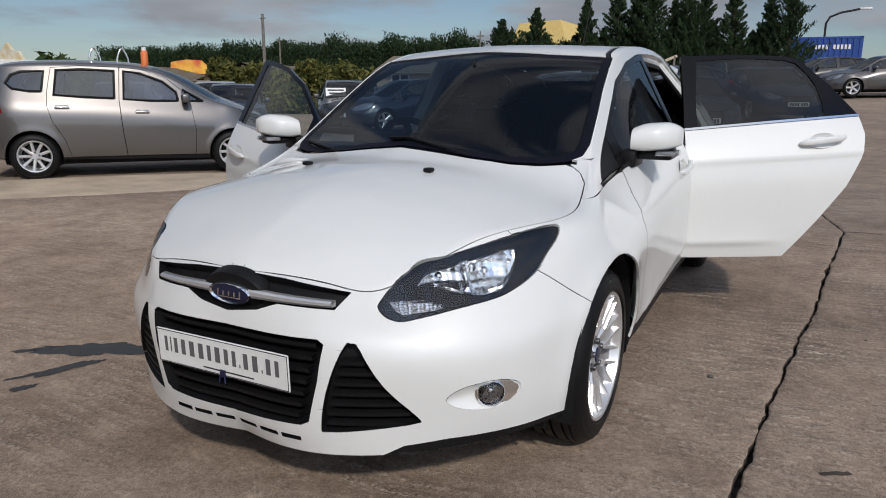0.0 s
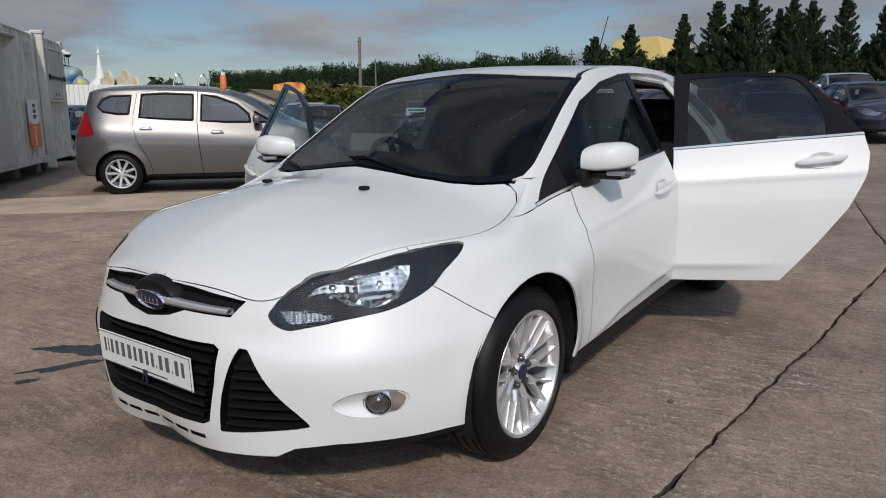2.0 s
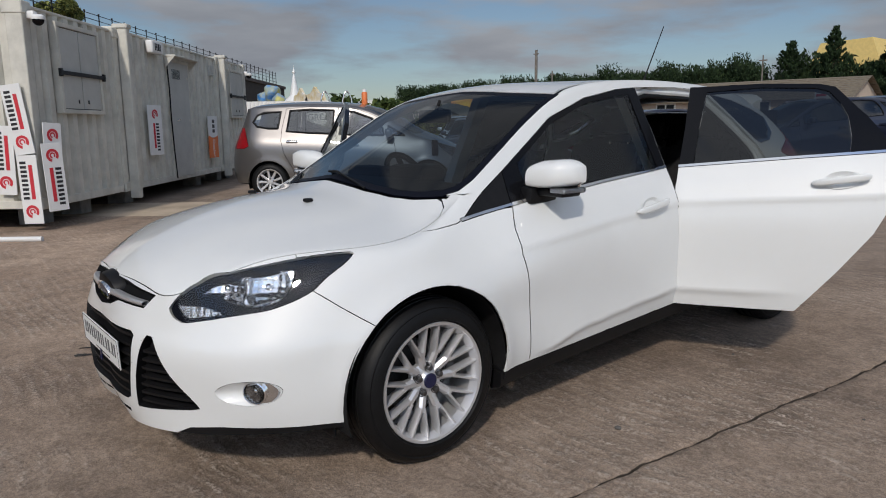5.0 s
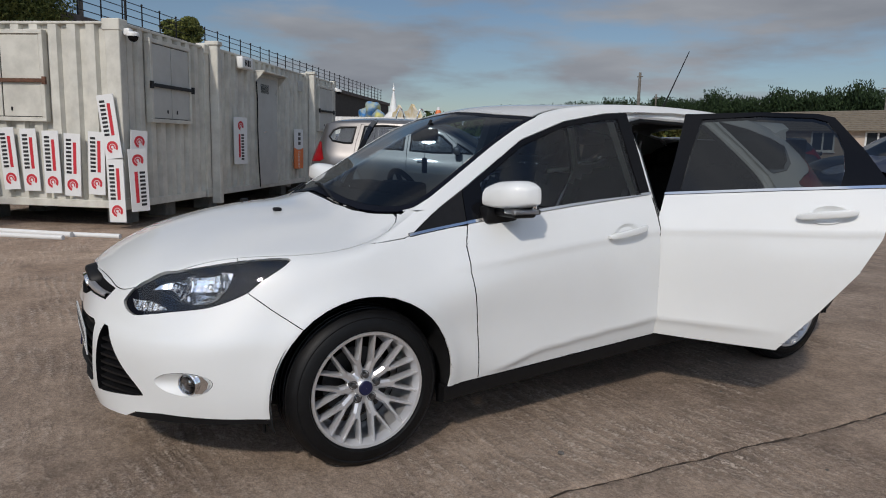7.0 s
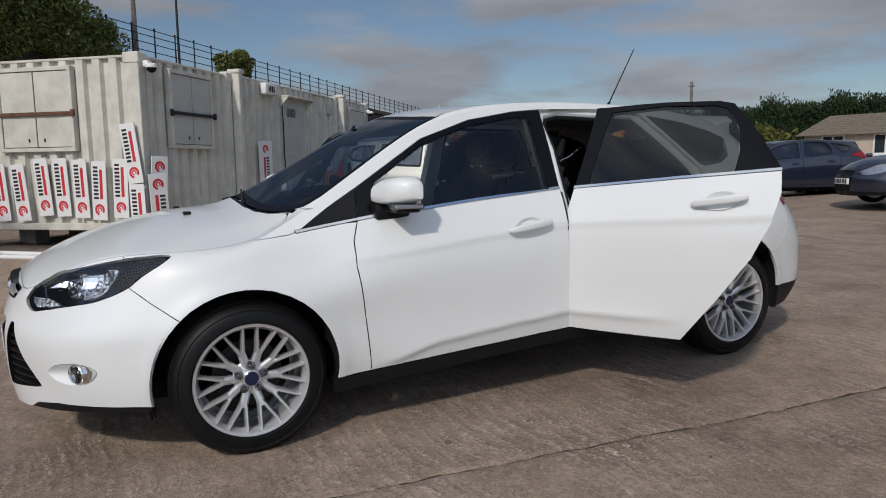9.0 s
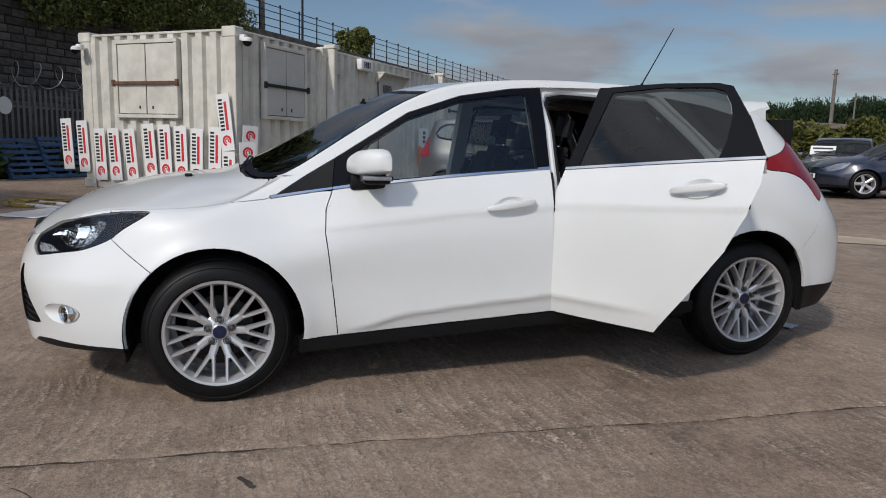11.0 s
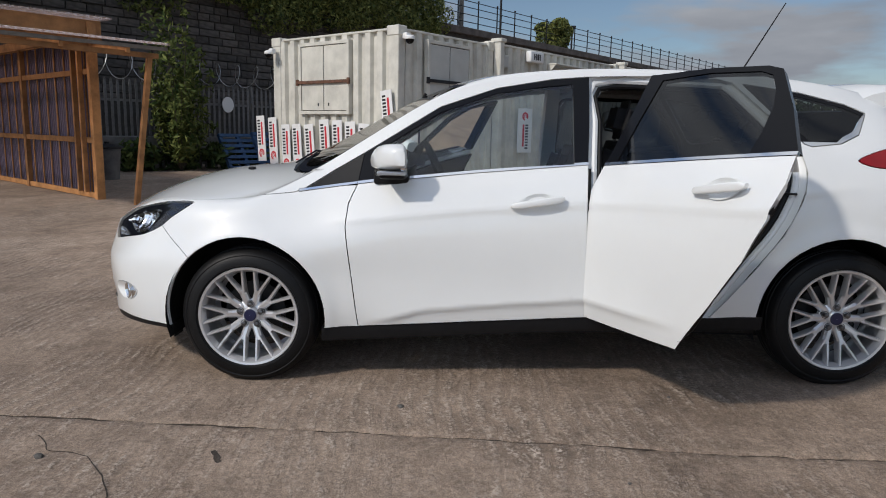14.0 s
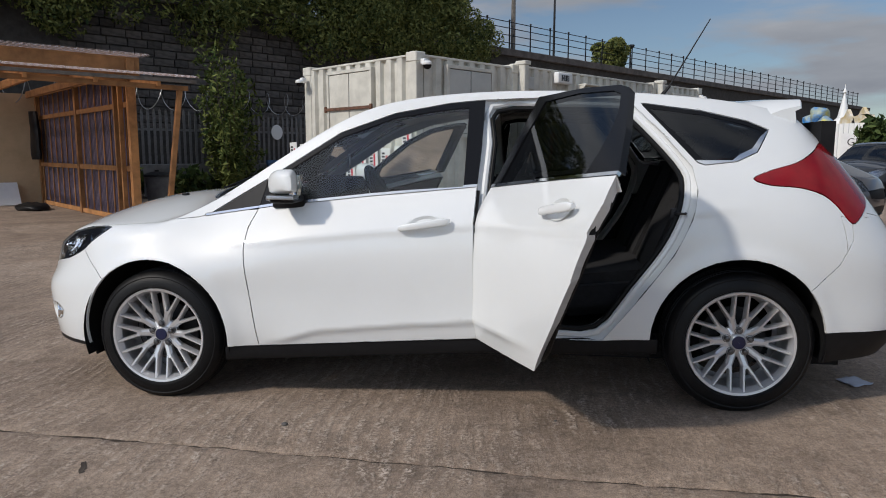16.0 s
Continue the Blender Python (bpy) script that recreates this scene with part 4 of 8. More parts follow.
    for s in (1, -1):
        for i in range(7):
            zz = .290 + .031 * i
            x0 = .320 + (.380 - .320) * (zz - .27) / .25
            x1 = .552 - (zz - .295) * .66
            bm = bmesh.new()
            prev = None
            for k in range(7):
                xx = x0 + (x1 - x0) * k / 6
                yy = front_y(xx, zz)
                ring = [bm.verts.new((xx * s, yy + dy, zz + dz)) for dy, dz in ((.038, -.002), (.012, -.007), (.010, .003), (.038, .008))]
                if prev:
                    for q in range(4):
                        bm.faces.new((prev[q], prev[(q + 1) % 4], ring[(q + 1) % 4], ring[q]))
                prev = ring
            bmesh.ops.recalc_face_normals(bm, faces=bm.faces)
            part("side_grille_slat", bm, BLACK_TRIM, car)
    # plate with bars for its lettering
    mp = Matrix.Translation((-.028, -2.226, .431)) @ Matrix.Rotation(radians(90 + 2), 4, 'X')
    bm = bmesh.new()
    vs = bmesh.ops.create_cube(bm, size=1, matrix=mp @ Matrix.Diagonal((.52, .112, .006, 1)))["verts"]
    bmesh.ops.bevel(bm, geom=list({e for v in vs for e in v.link_edges}), offset=.0025, segments=2, affect='EDGES')
    plate = part("front_plate", bm, PLATE_WHITE, car, "white plate with a dark bar of lettering")
    bm = bmesh.new()
    wid = [.018, .006, .022, .026, .030, .030, .022, .030, .024, .022, .006, .026, .030, .006, .026, .022]
    tot = sum(wid) + .0075 * (len(wid) - 1)
    x = -tot / 2
    for w_ in wid:
        hh = .010 if w_ < .007 and x > 0 else .048
        bmesh.ops.create_cube(bm, size=1, matrix=mp @ Matrix.Translation((x + w_ / 2, .008 - (.048 - hh) / 2, .0036)) @ Matrix.Diagonal((w_ * .62, hh, .0012, 1)))
        x += w_ + .0075
    part("plate_lettering", bm, PRINT_GREY, plate)
    bm = bmesh.new()
    for sx, sz, ww, hh in ((0, .052, .512, .0022), (0, -.052, .512, .0022), (-.256, 0, .0022, .104), (.256, 0, .0022, .104)):
        bmesh.ops.create_cube(bm, size=1, matrix=mp @ Matrix.Translation((sx, sz, .0034)) @ Matrix.Diagonal((ww, hh, .0008, 1)))
    bmesh.ops.create_cube(bm, size=1, matrix=mp @ Matrix.Translation((.03, -.040, .0034)) @ Matrix.Diagonal((.20, .004, .0008, 1)))
    part("plate_border", bm, PRINT_BLACK, plate)
    bm = bmesh.new()
    bmesh.ops.create_cube(bm, size=1, matrix=mp @ Matrix.Translation((.01, -.046, .006)) @ Matrix.Diagonal((.02, .022, .004, 1)))
    rod(bm, mp @ Vector((.0, -.055, .006)), mp @ Vector((-.004, -.075, .008)), .003)
    rod(bm, mp @ Vector((.016, -.055, .006)), mp @ Vector((.020, -.075, .008)), .003)
    part("plate_tag", bm, BADGE_BLUE, plate, "small blue tag hanging under the plate")

    # fog lamps, each in a dished recess
    for s in (1, -1):
        cx, cz = sum(p[0] for p in fog) / len(fog), sum(p[1] for p in fog) / len(fog)
        bm = bmesh.new()
        rings = []
        for j in range(11):
            rr = 1 - j / 10
            deep = .040 * (1 - rr ** 2.2)
            rings.append([bm.verts.new(((cx + (x - cx) * rr) * s, front_y(cx + (x - cx) * rr, cz + (z - cz) * rr) + deep - .0005, cz + (z - cz) * rr)) for x, z in fog])
        for a, b in zip(rings, rings[1:]):
            for k in range(len(fog)):
                bm.faces.new((a[k], a[(k + 1) % len(fog)], b[(k + 1) % len(fog)], b[k]))
        bmesh.ops.remove_doubles(bm, verts=bm.verts, dist=1e-5)
        bmesh.ops.recalc_face_normals(bm, faces=bm.faces)
        part("fog_lamp_recess", bm, WHITE_PAINT, car, sharp=60)
        mm = Matrix.Translation((.716 * s, front_y(.716, .366) + .016, .366)) @ Matrix.Rotation(radians(38 * s), 4, 'Z') @ Matrix.Rotation(radians(90), 4, 'X')
        bm = bmesh.new()
        lathe(bm, [(.033, -.03), (.036, .006), (.0385, .009), (.042, .006), (.043, -.02)], 32, mm @ Matrix.Diagonal((1.0, .94, 1, 1)))
        fl = part("fog_lamp_ring", bm, CHROME, car, "chrome fog lamp bezel")
        bm = bmesh.new()
        arcp = [(.046 * math.cos(a) * s, .042 * math.sin(a)) for a in [radians(62 + 236 * i / 24) for i in range(25)]]
        tip = [(.055 * s, -.028), (.076 * s, -.008), (.083 * s, .010), (.079 * s, .019), (.060 * s, .031)]
        prism(bm, arcp + tip, .012, mm @ Matrix.Translation((0, 0, -.016)))
        bmesh.ops.recalc_face_normals(bm, faces=bm.faces)
        part("fog_bezel_wing", bm, CHROME, fl, "chrome wing of the fog lamp", sharp=30)
        bm = bmesh.new()
        lathe(bm, [(.034, -.003), (.026, .002), (.001, .004)], 28, mm)
        part("fog_lens", bm, LENS, fl)
        bm = bmesh.new()
        lathe(bm, [(.034, -.003), (.026, -.0035), (.001, -.0036)], 28, mm)
        part("fog_reflector", bm, FOG_GREY, fl)
        bm = bmesh.new()
        bmesh.ops.create_uvsphere(bm, u_segments=16, v_segments=10, radius=1, matrix=mm @ Matrix.Translation((0, .004, -.004)) @ Matrix.Diagonal((.010, .010, .005, 1)))
        part("fog_bulb", bm, CHROME, fl)

    # headlamp insides: two bowls, turn lamp, brow
    for s in (1, -1):
        hl = [o for o in car.children if o.name.startswith("headlamp_housing")][0 if s > 0 else 1]

        e1, out = DIAG[0], Vector((1, -1, 0)).normalized()

        def lamp_grid(poly, depth, nh, nz):
            """A sheet behind the lens that fills the outline, set back by depth(h, z)."""
            h0, h1 = min(q[0] for q in poly) + .002, max(q[0] for q in poly) - .002
            bm = bmesh.new()
            cols = []
            for i in range(nh + 1):
                h = h0 + (h1 - h0) * i / nh
                hits = []
                for (xa, za), (xb, zb) in zip(poly, poly[1:] + poly[:1]):
                    if (xa - h) * (xb - h) <= 0 and xa != xb:
                        hits.append(za + (zb - za) * (h - xa) / (xb - xa))
                lo, hi = min(hits), max(hits)
                col = []
                for j in range(nz + 1):
                    z = lo + (hi - lo) * j / nz
                    q, _, _, _ = sk.bvh.ray_cast(e1 * h + Vector((0, 0, z)) + out * 5, -out)
                    edge = j in (0, nz) or i in (0, nh)
                    q = q - out * (.008 if edge else depth(h, z))
                    col.append(bm.verts.new((q.x * s, q.y, q.z)))
                cols.append(col)
            for c0, c1 in zip(cols, cols[1:]):
                for j in range(nz):
                    bm.faces.new((c0[j], c1[j], c1[j + 1], c0[j + 1]))
            bmesh.ops.recalc_face_normals(bm, faces=bm.faces)
            return bm

        def bowls(h, z):
            d = .012
            for ch, cz, rh, rz, deep in ((-.975, .686, .080, .045, .030), (-.835, .692, .085, .060, .036)):
                k = ((h - ch) / rh) ** 2 + ((z - cz) / rz) ** 2
                d = max(d, .012 + deep * (1 - k))
            return d + .0008 * math.sin(h * 230) + .0006 * math.sin(z * 310)
        part("reflector", lamp_grid(REFL, bowls, 64, 26), REFLECTOR, hl, "bright chrome reflector bowls", sharp=0)
        for ch, cz in ((-.985, .686), (-.845, .692)):
            q, _, _, _ = sk.bvh.ray_cast(e1 * ch + Vector((0, 0, cz)) + out * 5, -out)
            q = q - out * .045
            bm = bmesh.new()
            bmesh.ops.create_uvsphere(bm, u_segments=14, v_segments=10, radius=.013, matrix=Matrix.Translation((q.x * s, q.y, q.z)))
            part("bulb", bm, CHROME, hl)
        part("turn_lamp", lamp_grid(TURN, lambda h, z: .016 + .004 * math.sin(z * 900) + .003 * math.sin(h * 260), 40, 26), REFLECTOR, hl, "ribbed clear turn lamp")
        q, _, _, _ = sk.bvh.ray_cast(e1 * -1.07 + Vector((0, 0, .622)) + out * 5, -out)
        q = q - out * .010
        bm = bmesh.new()
        bmesh.ops.create_uvsphere(bm, u_segments=12, v_segments=8, radius=1, matrix=Matrix.Translation((q.x * s, q.y, q.z)) @ Matrix.Diagonal((.009, .009, .012, 1)))
        part("turn_bulb", bm, CHROME, hl)

    # washer jets, wipers, aerial
    for x in (.255, -.285):
        q, n, _, _ = sk.bvh.find_nearest(Vector((abs(x), -1.47, 1.0)))
        bm = bmesh.new()
        rings = []
        box(bm, x - .016, x + .016, -1.487, -1.452, q.z - .002, q.z + .013, .006, 2)
        part("washer_jet", bm, BLACK_TRIM, car, "small black washer jet")
    for (a, b, c) in (((.30, -1.225, 1.0), (-.10, -1.165, 1.03), 0), ((-.33, -1.225, 1.0), (-.64, -1.04, 1.0), 0)):
        bm = bmesh.new()

        def on(x, y):
            q, _, _, _ = sk.bvh.ray_cast(Vector((abs(x), y, 3)), Vector((0, 0, -1)))
            return Vector((x, y, q.z))
        pts = [on(a[0] + (b[0] - a[0]) * i / 8, a[1] + (b[1] - a[1]) * i / 8) + Vector((0, 0, .013)) for i in range(9)]
        tube(bm, pts, .0048)
        pts2 = [p + Vector((0, .012, -.005)) for p in pts[2:]]
        tube(bm, pts2, .0035)
        part("wiper", bm, BLACK_TRIM, car, "black windscreen wiper")
    bm = bmesh.new()
    rod(bm, (.0, 1.10, 1.445), (.0, 1.155, 1.515), .012, .007)
    rod(bm, (.0, 1.15, 1.51), (.0, 1.345, 1.855), .0045, .0028)
    bmesh.ops.create_uvsphere(bm, u_segments=12, v_segments=8, radius=1, matrix=Matrix.Translation((0, 1.105, 1.442)) @ Matrix.Diagonal((.03, .05, .018, 1)))
    part("aerial", bm, BLACK_TRIM, car, "thin black roof aerial")

    # roof spoiler
    bm = bmesh.new()
    prev = None
    for i in range(25):
        x = -.56 + 1.12 * i / 24
        k = abs(x) / .56
        y0, y1 = 1.36 + .10 * k ** 4, 1.705 - .085 * k ** 2.2
        q, _, _, _ = sk.bvh.ray_cast(Vector((min(abs(x), .49), y0, 3)), Vector((0, 0, -1)))
        z0 = (q.z if q else 1.40) - .055 * max(0, k - .85) / .15
        z1 = 1.412 - .012 * k ** 2 - .03 * max(0, k - .9) / .1
        ring = [bm.verts.new(p) for p in ((x, y0, z0 + .001), (x, (y0 + y1) / 2, (z0 + z1) / 2 + .008), (x, y1, z1), (x, y1 + .006, z1 - .012), (x, y1 - .02, z1 - .024), (x, y0 + .15, z0 - .05))]
        if prev:
            for j in range(6):
                bm.faces.new((prev[j], prev[(j + 1) % 6], ring[(j + 1) % 6], ring[j]))
        else:
            bm.faces.new(ring[::-1])
        prev = ring
    bm.faces.new(prev)
    bmesh.ops.recalc_face_normals(bm, faces=bm.faces)
    part("roof_spoiler", bm, WHITE_PAINT, car, sharp=50)

    # cabin
    bm = bmesh.new()
    box(bm, -.70, .70, -1.05, 1.5, .26, .34)
    part("cabin_floor", bm, TRIM_DARK, car)
    bm = bmesh.new()
    prev = None
    for i in range(21):
        x = -.72 + 1.44 * i / 20
        k = abs(x) / .72
        ring = [bm.verts.new(p) for p in ((x, -1.14 + .10 * k * k, .955), (x, -.92 + .06 * k, .975 - .01 * k), (x, -.74, .965 - .015 * k), (x, -.66, .92), (x, -.66, .80), (x, -.78, .60), (x, -.95, .45))]
        if prev:
            for j in range(6):
                bm.faces.new((prev[j], prev[j + 1], ring[j + 1], ring[j]))
        prev = ring
    bmesh.ops.recalc_face_normals(bm, faces=bm.faces)
    part("dashboard", bm, TRIM_DARK, car)
    bm = bmesh.new()
    box(bm, -.55, -.20, -.80, -.64, .93, 1.01, .03, 3)
    part("instrument_hood", bm, TRIM_DARK, car)
    bm = bmesh.new()
    box(bm, -.14, .14, -.80, -.66, .93, 1.03, .02, 2)
    part("centre_display", bm, TRIM_DARK, car)
    bm = bmesh.new()
    mw = Matrix.Translation((-.37, -.50, .90)) @ Matrix.Rotation(radians(-64), 4, 'X')
    bmesh.ops.create_uvsphere(bm, u_segments=16, v_segments=8, radius=1, matrix=mw @ Matrix.Diagonal((.075, .065, .03, 1)))
    nseg, nr = 40, 8
    rings = []
    for i in range(nseg):
        a = 2 * math.pi * i / nseg
        rings.append([bm.verts.new(mw @ Vector(((.185 + .016 * math.cos(b)) * math.cos(a), (.185 + .016 * math.cos(b)) * math.sin(a), .016 * math.sin(b)))) for b in [2 * math.pi * j / nr for j in range(nr)]])
    for i in range(nseg):
        for j in range(nr):
            bm.faces.new((rings[i][j], rings[(i + 1) % nseg][j], rings[(i + 1) % nseg][(j + 1) % nr], rings[i][(j + 1) % nr]))
    for a in (0, math.pi, -math.pi / 2):
        beam(bm, mw @ Vector((.05 * math.cos(a), .05 * math.sin(a), 0)), mw @ Vector((.18 * math.cos(a), .18 * math.sin(a), 0)), .035, .015)
    part("steering_wheel", bm, TRIM_DARK, car)

    def cushion(bm, m, w, d, h, r=.05):
        vs = bmesh.ops.create_cube(bm, size=1, matrix=m @ Matrix.Diagonal((w, d, h, 1)))["verts"]
        bmesh.ops.bevel(bm, geom=list({e for v in vs for e in v.link_edges}), offset=r, segments=4, affect='EDGES')
    for s in (1, -1):
        x = .37 * s
        y = .02 if s < 0 else .05
        seat = new("front_seat")
        seat.parent = car
        tagged(seat, "dark fabric front seat")
        bm = bmesh.new()
        cushion(bm, Matrix.Translation((x, y - .13, .50)) @ Matrix.Rotation(radians(8), 4, 'X'), .50, .52, .18)
        part("seat_cushion", bm, FABRIC, seat)
        bm = bmesh.new()
        cushion(bm, Matrix.Translation((x, y + .24, .80)) @ Matrix.Rotation(radians(-20), 4, 'X'), .48, .14, .66, .06)
        for q in (-1, 1):
            cushion(bm, Matrix.Translation((x + .21 * q, y + .20, .80)) @ Matrix.Rotation(radians(-20), 4, 'X'), .09, .17, .50, .04)
        part("backrest", bm, FABRIC, seat)
        bm = bmesh.new()
        cushion(bm, Matrix.Translation((x, y + .375, 1.215)) @ Matrix.Rotation(radians(-12), 4, 'X'), .27, .10, .19, .045)
        part("head_restraint", bm, FABRIC, seat)
        bm = bmesh.new()
        for q in (-.06, .06):
            rod(bm, (x + q, y + .345, 1.06), (x + q, y + .37, 1.16), .007)
        part("restraint_post", bm, CHROME, seat)
    rear = new("rear_seat")
    rear.parent = car
    tagged(rear, "dark fabric rear bench seat")
    bm = bmesh.new()
    cushion(bm, Matrix.Translation((0, .80, .50)) @ Matrix.Rotation(radians(6), 4, 'X'), 1.28, .50, .20)
    part("seat_cushion", bm, FABRIC, rear)
    for x, w in ((-.40, .46), (.0, .33), (.40, .46)):
        bm = bmesh.new()
        cushion(bm, Matrix.Translation((x, 1.13, .82)) @ Matrix.Rotation(radians(-22), 4, 'X'), w, .14, .62, .05)
        part("backrest", bm, FABRIC, rear)
        bm = bmesh.new()
        cushion(bm, Matrix.Translation((x, 1.26, 1.165)) @ Matrix.Rotation(radians(-15), 4, 'X'), .24, .08, .14, .035)
        part("head_restraint", bm, FABRIC, rear)
    bm = bmesh.new()
    box(bm, -.62, .62, 1.28, 1.72, 1.0, 1.03)
    box(bm, -.60, .60, 1.70, 1.76, .5, 1.30)
    part("parcel_shelf", bm, TRIM_DARK, car)
    # pillars behind the closed doors' edges, door apertures
    for s in (1, -1):
        bm = bmesh.new()
        prev = None
        for i in range(9):
            z = .30 + 1.11 * i / 8
            q, _, _, _ = sk.bvh.ray_cast(Vector((3, .22, z)), Vector((-1, 0, 0)))
            x = q.x - .050
            wd = .085 - .03 * i / 8
            ring = [bm.verts.new(p) for p in ((x * s, .15, z), (x * s, .15 + wd * 1.6, z), ((x - .06) * s, .15 + wd * 1.5, z), ((x - .06) * s, .16, z))]
            if prev:
                for j in range(4):
                    bm.faces.new((prev[j], prev[(j + 1) % 4], ring[(j + 1) % 4], ring[j]))
            prev = ring
        bmesh.ops.recalc_face_normals(bm, faces=bm.faces)
        part("centre_pillar", bm, WHITE_PAINT, car)
    # rear aperture: painted flange with a black seal, latch striker
    for s in (1, -1):
        for dx, ins, rr, mat, nm in ((-.045, .030, .016, WHITE_PAINT, "door_aperture"), (-.055, .055, .012, RUBBER, "door_seal")):
            bm = bmesh.new()
            poly = rounded(inset(DOOR_R, ins), 3)
            pts = []
            for y, z in poly:
                q, _, _, _ = sk.bvh.ray_cast(Vector((3, y, z)), Vector((-1, 0, 0)))
                if q:
                    pts.append(Vector(((q.x + dx) * s, y, z)))
            tube(bm, pts + pts[:1], rr, 8)
            part(nm, bm, mat, car, "" if nm != "door_seal" else "black rubber door seal")
    # painted jamb between skin and aperture
    for s in (1, -1):
        bm = bmesh.new()
        outer, inner = [], []
        ring0, ring1, ring2 = DOOR_R, inset(DOOR_R, .035), inset(DOOR_R, .065)
        rows = []
        for poly, dx in ((ring0, -.012), (ring1, -.050), (ring2, -.060)):
            row = []
            for y, z in rounded(poly, 3):
                q, _, _, _ = sk.bvh.ray_cast(Vector((3, y, z)), Vector((-1, 0, 0)))
                row.append(bm.verts.new((((q.x if q else .6) + dx) * s, y, z)))
            rows.append(row)
        n = len(rows[0])
        for a, b in zip(rows, rows[1:]):
            for i in range(n):
                bm.faces.new((a[i], a[(i + 1) % n], b[(i + 1) % n], b[i]))
        bmesh.ops.recalc_face_normals(bm, faces=bm.faces)
        part("door_jamb", bm, WHITE_PAINT, car)
    bm = bmesh.new()
    tube(bm, [(.845, 1.085, .905), (.888, 1.075, .905), (.888, 1.045, .905), (.845, 1.035, .905)], .006)
    box(bm, .845, .853, 1.02, 1.09, .885, .925, .003)
    part("latch_striker", bm, DARK_METAL, car, "steel latch striker")
    # black strip added to darken the door gap, for its shade and seal
    for s in (1, -1):
        bm = bmesh.new()
        pts = []
        for y, z in ((.198, .345), (.189, .57), (.186, .85), (.193, .99)):
            q, _, _, _ = sk.bvh.ray_cast(Vector((3, y, z)), Vector((-1, 0, 0)))
            pts.append(Vector(((q.x - .009) * s, y + .004, z)))
        tube(bm, pts, .0065, 6)
        part("shut_seal", bm, RUBBER, car, "black strip standing in for the shade and rubber seal in the door gap")
    # interior mirror with a hanging air freshener
    bm = bmesh.new()
    box(bm, -.12, .12, -.62, -.59, 1.235, 1.30, .012, 2)
    rod(bm, (0, -.60, 1.29), (0, -.57, 1.345), .008)
    part("interior_mirror", bm, TRIM_DARK, car)
    bm = bmesh.new()
    rod(bm, (.0, -.605, 1.235), (.0, -.605, 1.15), .0012)
    box(bm, -.022, .022, -.609, -.601, 1.07, 1.15, .008, 2)
    part("air_freshener", bm, BADGE_BLUE, car, "small blue air freshener")
    car.matrix_world = Matrix.Translation((CENTRE_X, 0, 0))
    return car


hatchback()


# ---- second kind of car: simple closed bodies for the parked cars ----
MPV = [
    [(0, -1.80, .20), (0, -1.86, .30), (0, -1.88, .45), (0, -1.86, .60), (0, -1.82, .70), (0, -1.76, .76), (-1.76, .76)],
    [(.28, -1.78, .20), (.28, -1.84, .30), (.28, -1.86, .45), (.28, -1.84, .60), (.28, -1.79, .70), (.27, -1.73, .765), (-1.75, .775)],
    [(.50, -1.70, .205), (.51, -1.75, .30), (.52, -1.77, .45), (.51, -1.74, .60), (.48, -1.68, .71), (.45, -1.62, .79), (-1.68, .815)],
    [(.68, -1.55, .21), (.70, -1.57, .30), (.71, -1.58, .45), (.695, -1.55, .60), (.65, -1.48, .75), (.60, -1.42, .85), (-1.52, .89)],
    [(.75, -1.42, .21), (.78, -1.42, .32), (.79, -1.42, .46), (.78, -1.40, .60), (.74, -1.34, .79), (.68, -1.28, .90), (-1.40, .945)],
    [(.78, -1.10, .21), (.815, -1.10, .33), (.825, -1.10, .50), (.82, -1.10, .68), (.77, -1.08, .86), (.68, -1.02, .985), (-1.18, 1.035)],
    [(.79, -.80, .21), (.82, -.80, .33), (.832, -.80, .50), (.826, -.80, .72), (.765, -.80, .905), (.66, -.74, 1.13), (-.90, 1.19)],
    [(.79, -.45, .215), (.82, -.45, .335), (.836, -.45, .51), (.83, -.45, .75), (.765, -.45, .935), (.625, -.42, 1.315), (-.52, 1.385)],
    [(.79, -.15, .22), (.82, -.15, .34), (.838, -.15, .52), (.832, -.15, .77), (.767, -.15, .955), (.60, -.14, 1.415), (-.18, 1.475)],
    [(.79, .3, .225), (.82, .3, .345), (.838, .3, .53), (.832, .3, .79), (.77, .3, .975), (.59, .3, 1.455), (.3, 1.515)],
    [(.79, .8, .235), (.82, .8, .35), (.838, .8, .54), (.832, .8, .81), (.77, .8, .995), (.585, .8, 1.46), (.8, 1.52)],
    [(.79, 1.225, .24), (.825, 1.225, .36), (.84, 1.225, .55), (.832, 1.225, .83), (.768, 1.225, 1.01), (.575, 1.225, 1.445), (1.225, 1.50)],
    [(.77, 1.50, .25), (.80, 1.50, .37), (.815, 1.50, .56), (.81, 1.50, .84), (.745, 1.48, 1.03), (.56, 1.44, 1.425), (1.46, 1.475)],
    [(.66, 1.72, .26), (.69, 1.74, .37), (.70, 1.75, .56), (.69, 1.72, .84), (.63, 1.66, 1.05), (.50, 1.57, 1.40), (1.60, 1.44)],
    [(.36, 1.82, .27), (.38, 1.85, .38), (.38, 1.86, .57), (.37, 1.82, .84), (.33, 1.73, 1.06), (.28, 1.62, 1.40), (1.63, 1.42)],
    [(0, 1.84, .27), (0, 1.87, .38), (0, 1.88, .57), (0, 1.84, .84), (0, 1.75, 1.06), (0, 1.63, 1.40), (1.63, 1.40)],
]
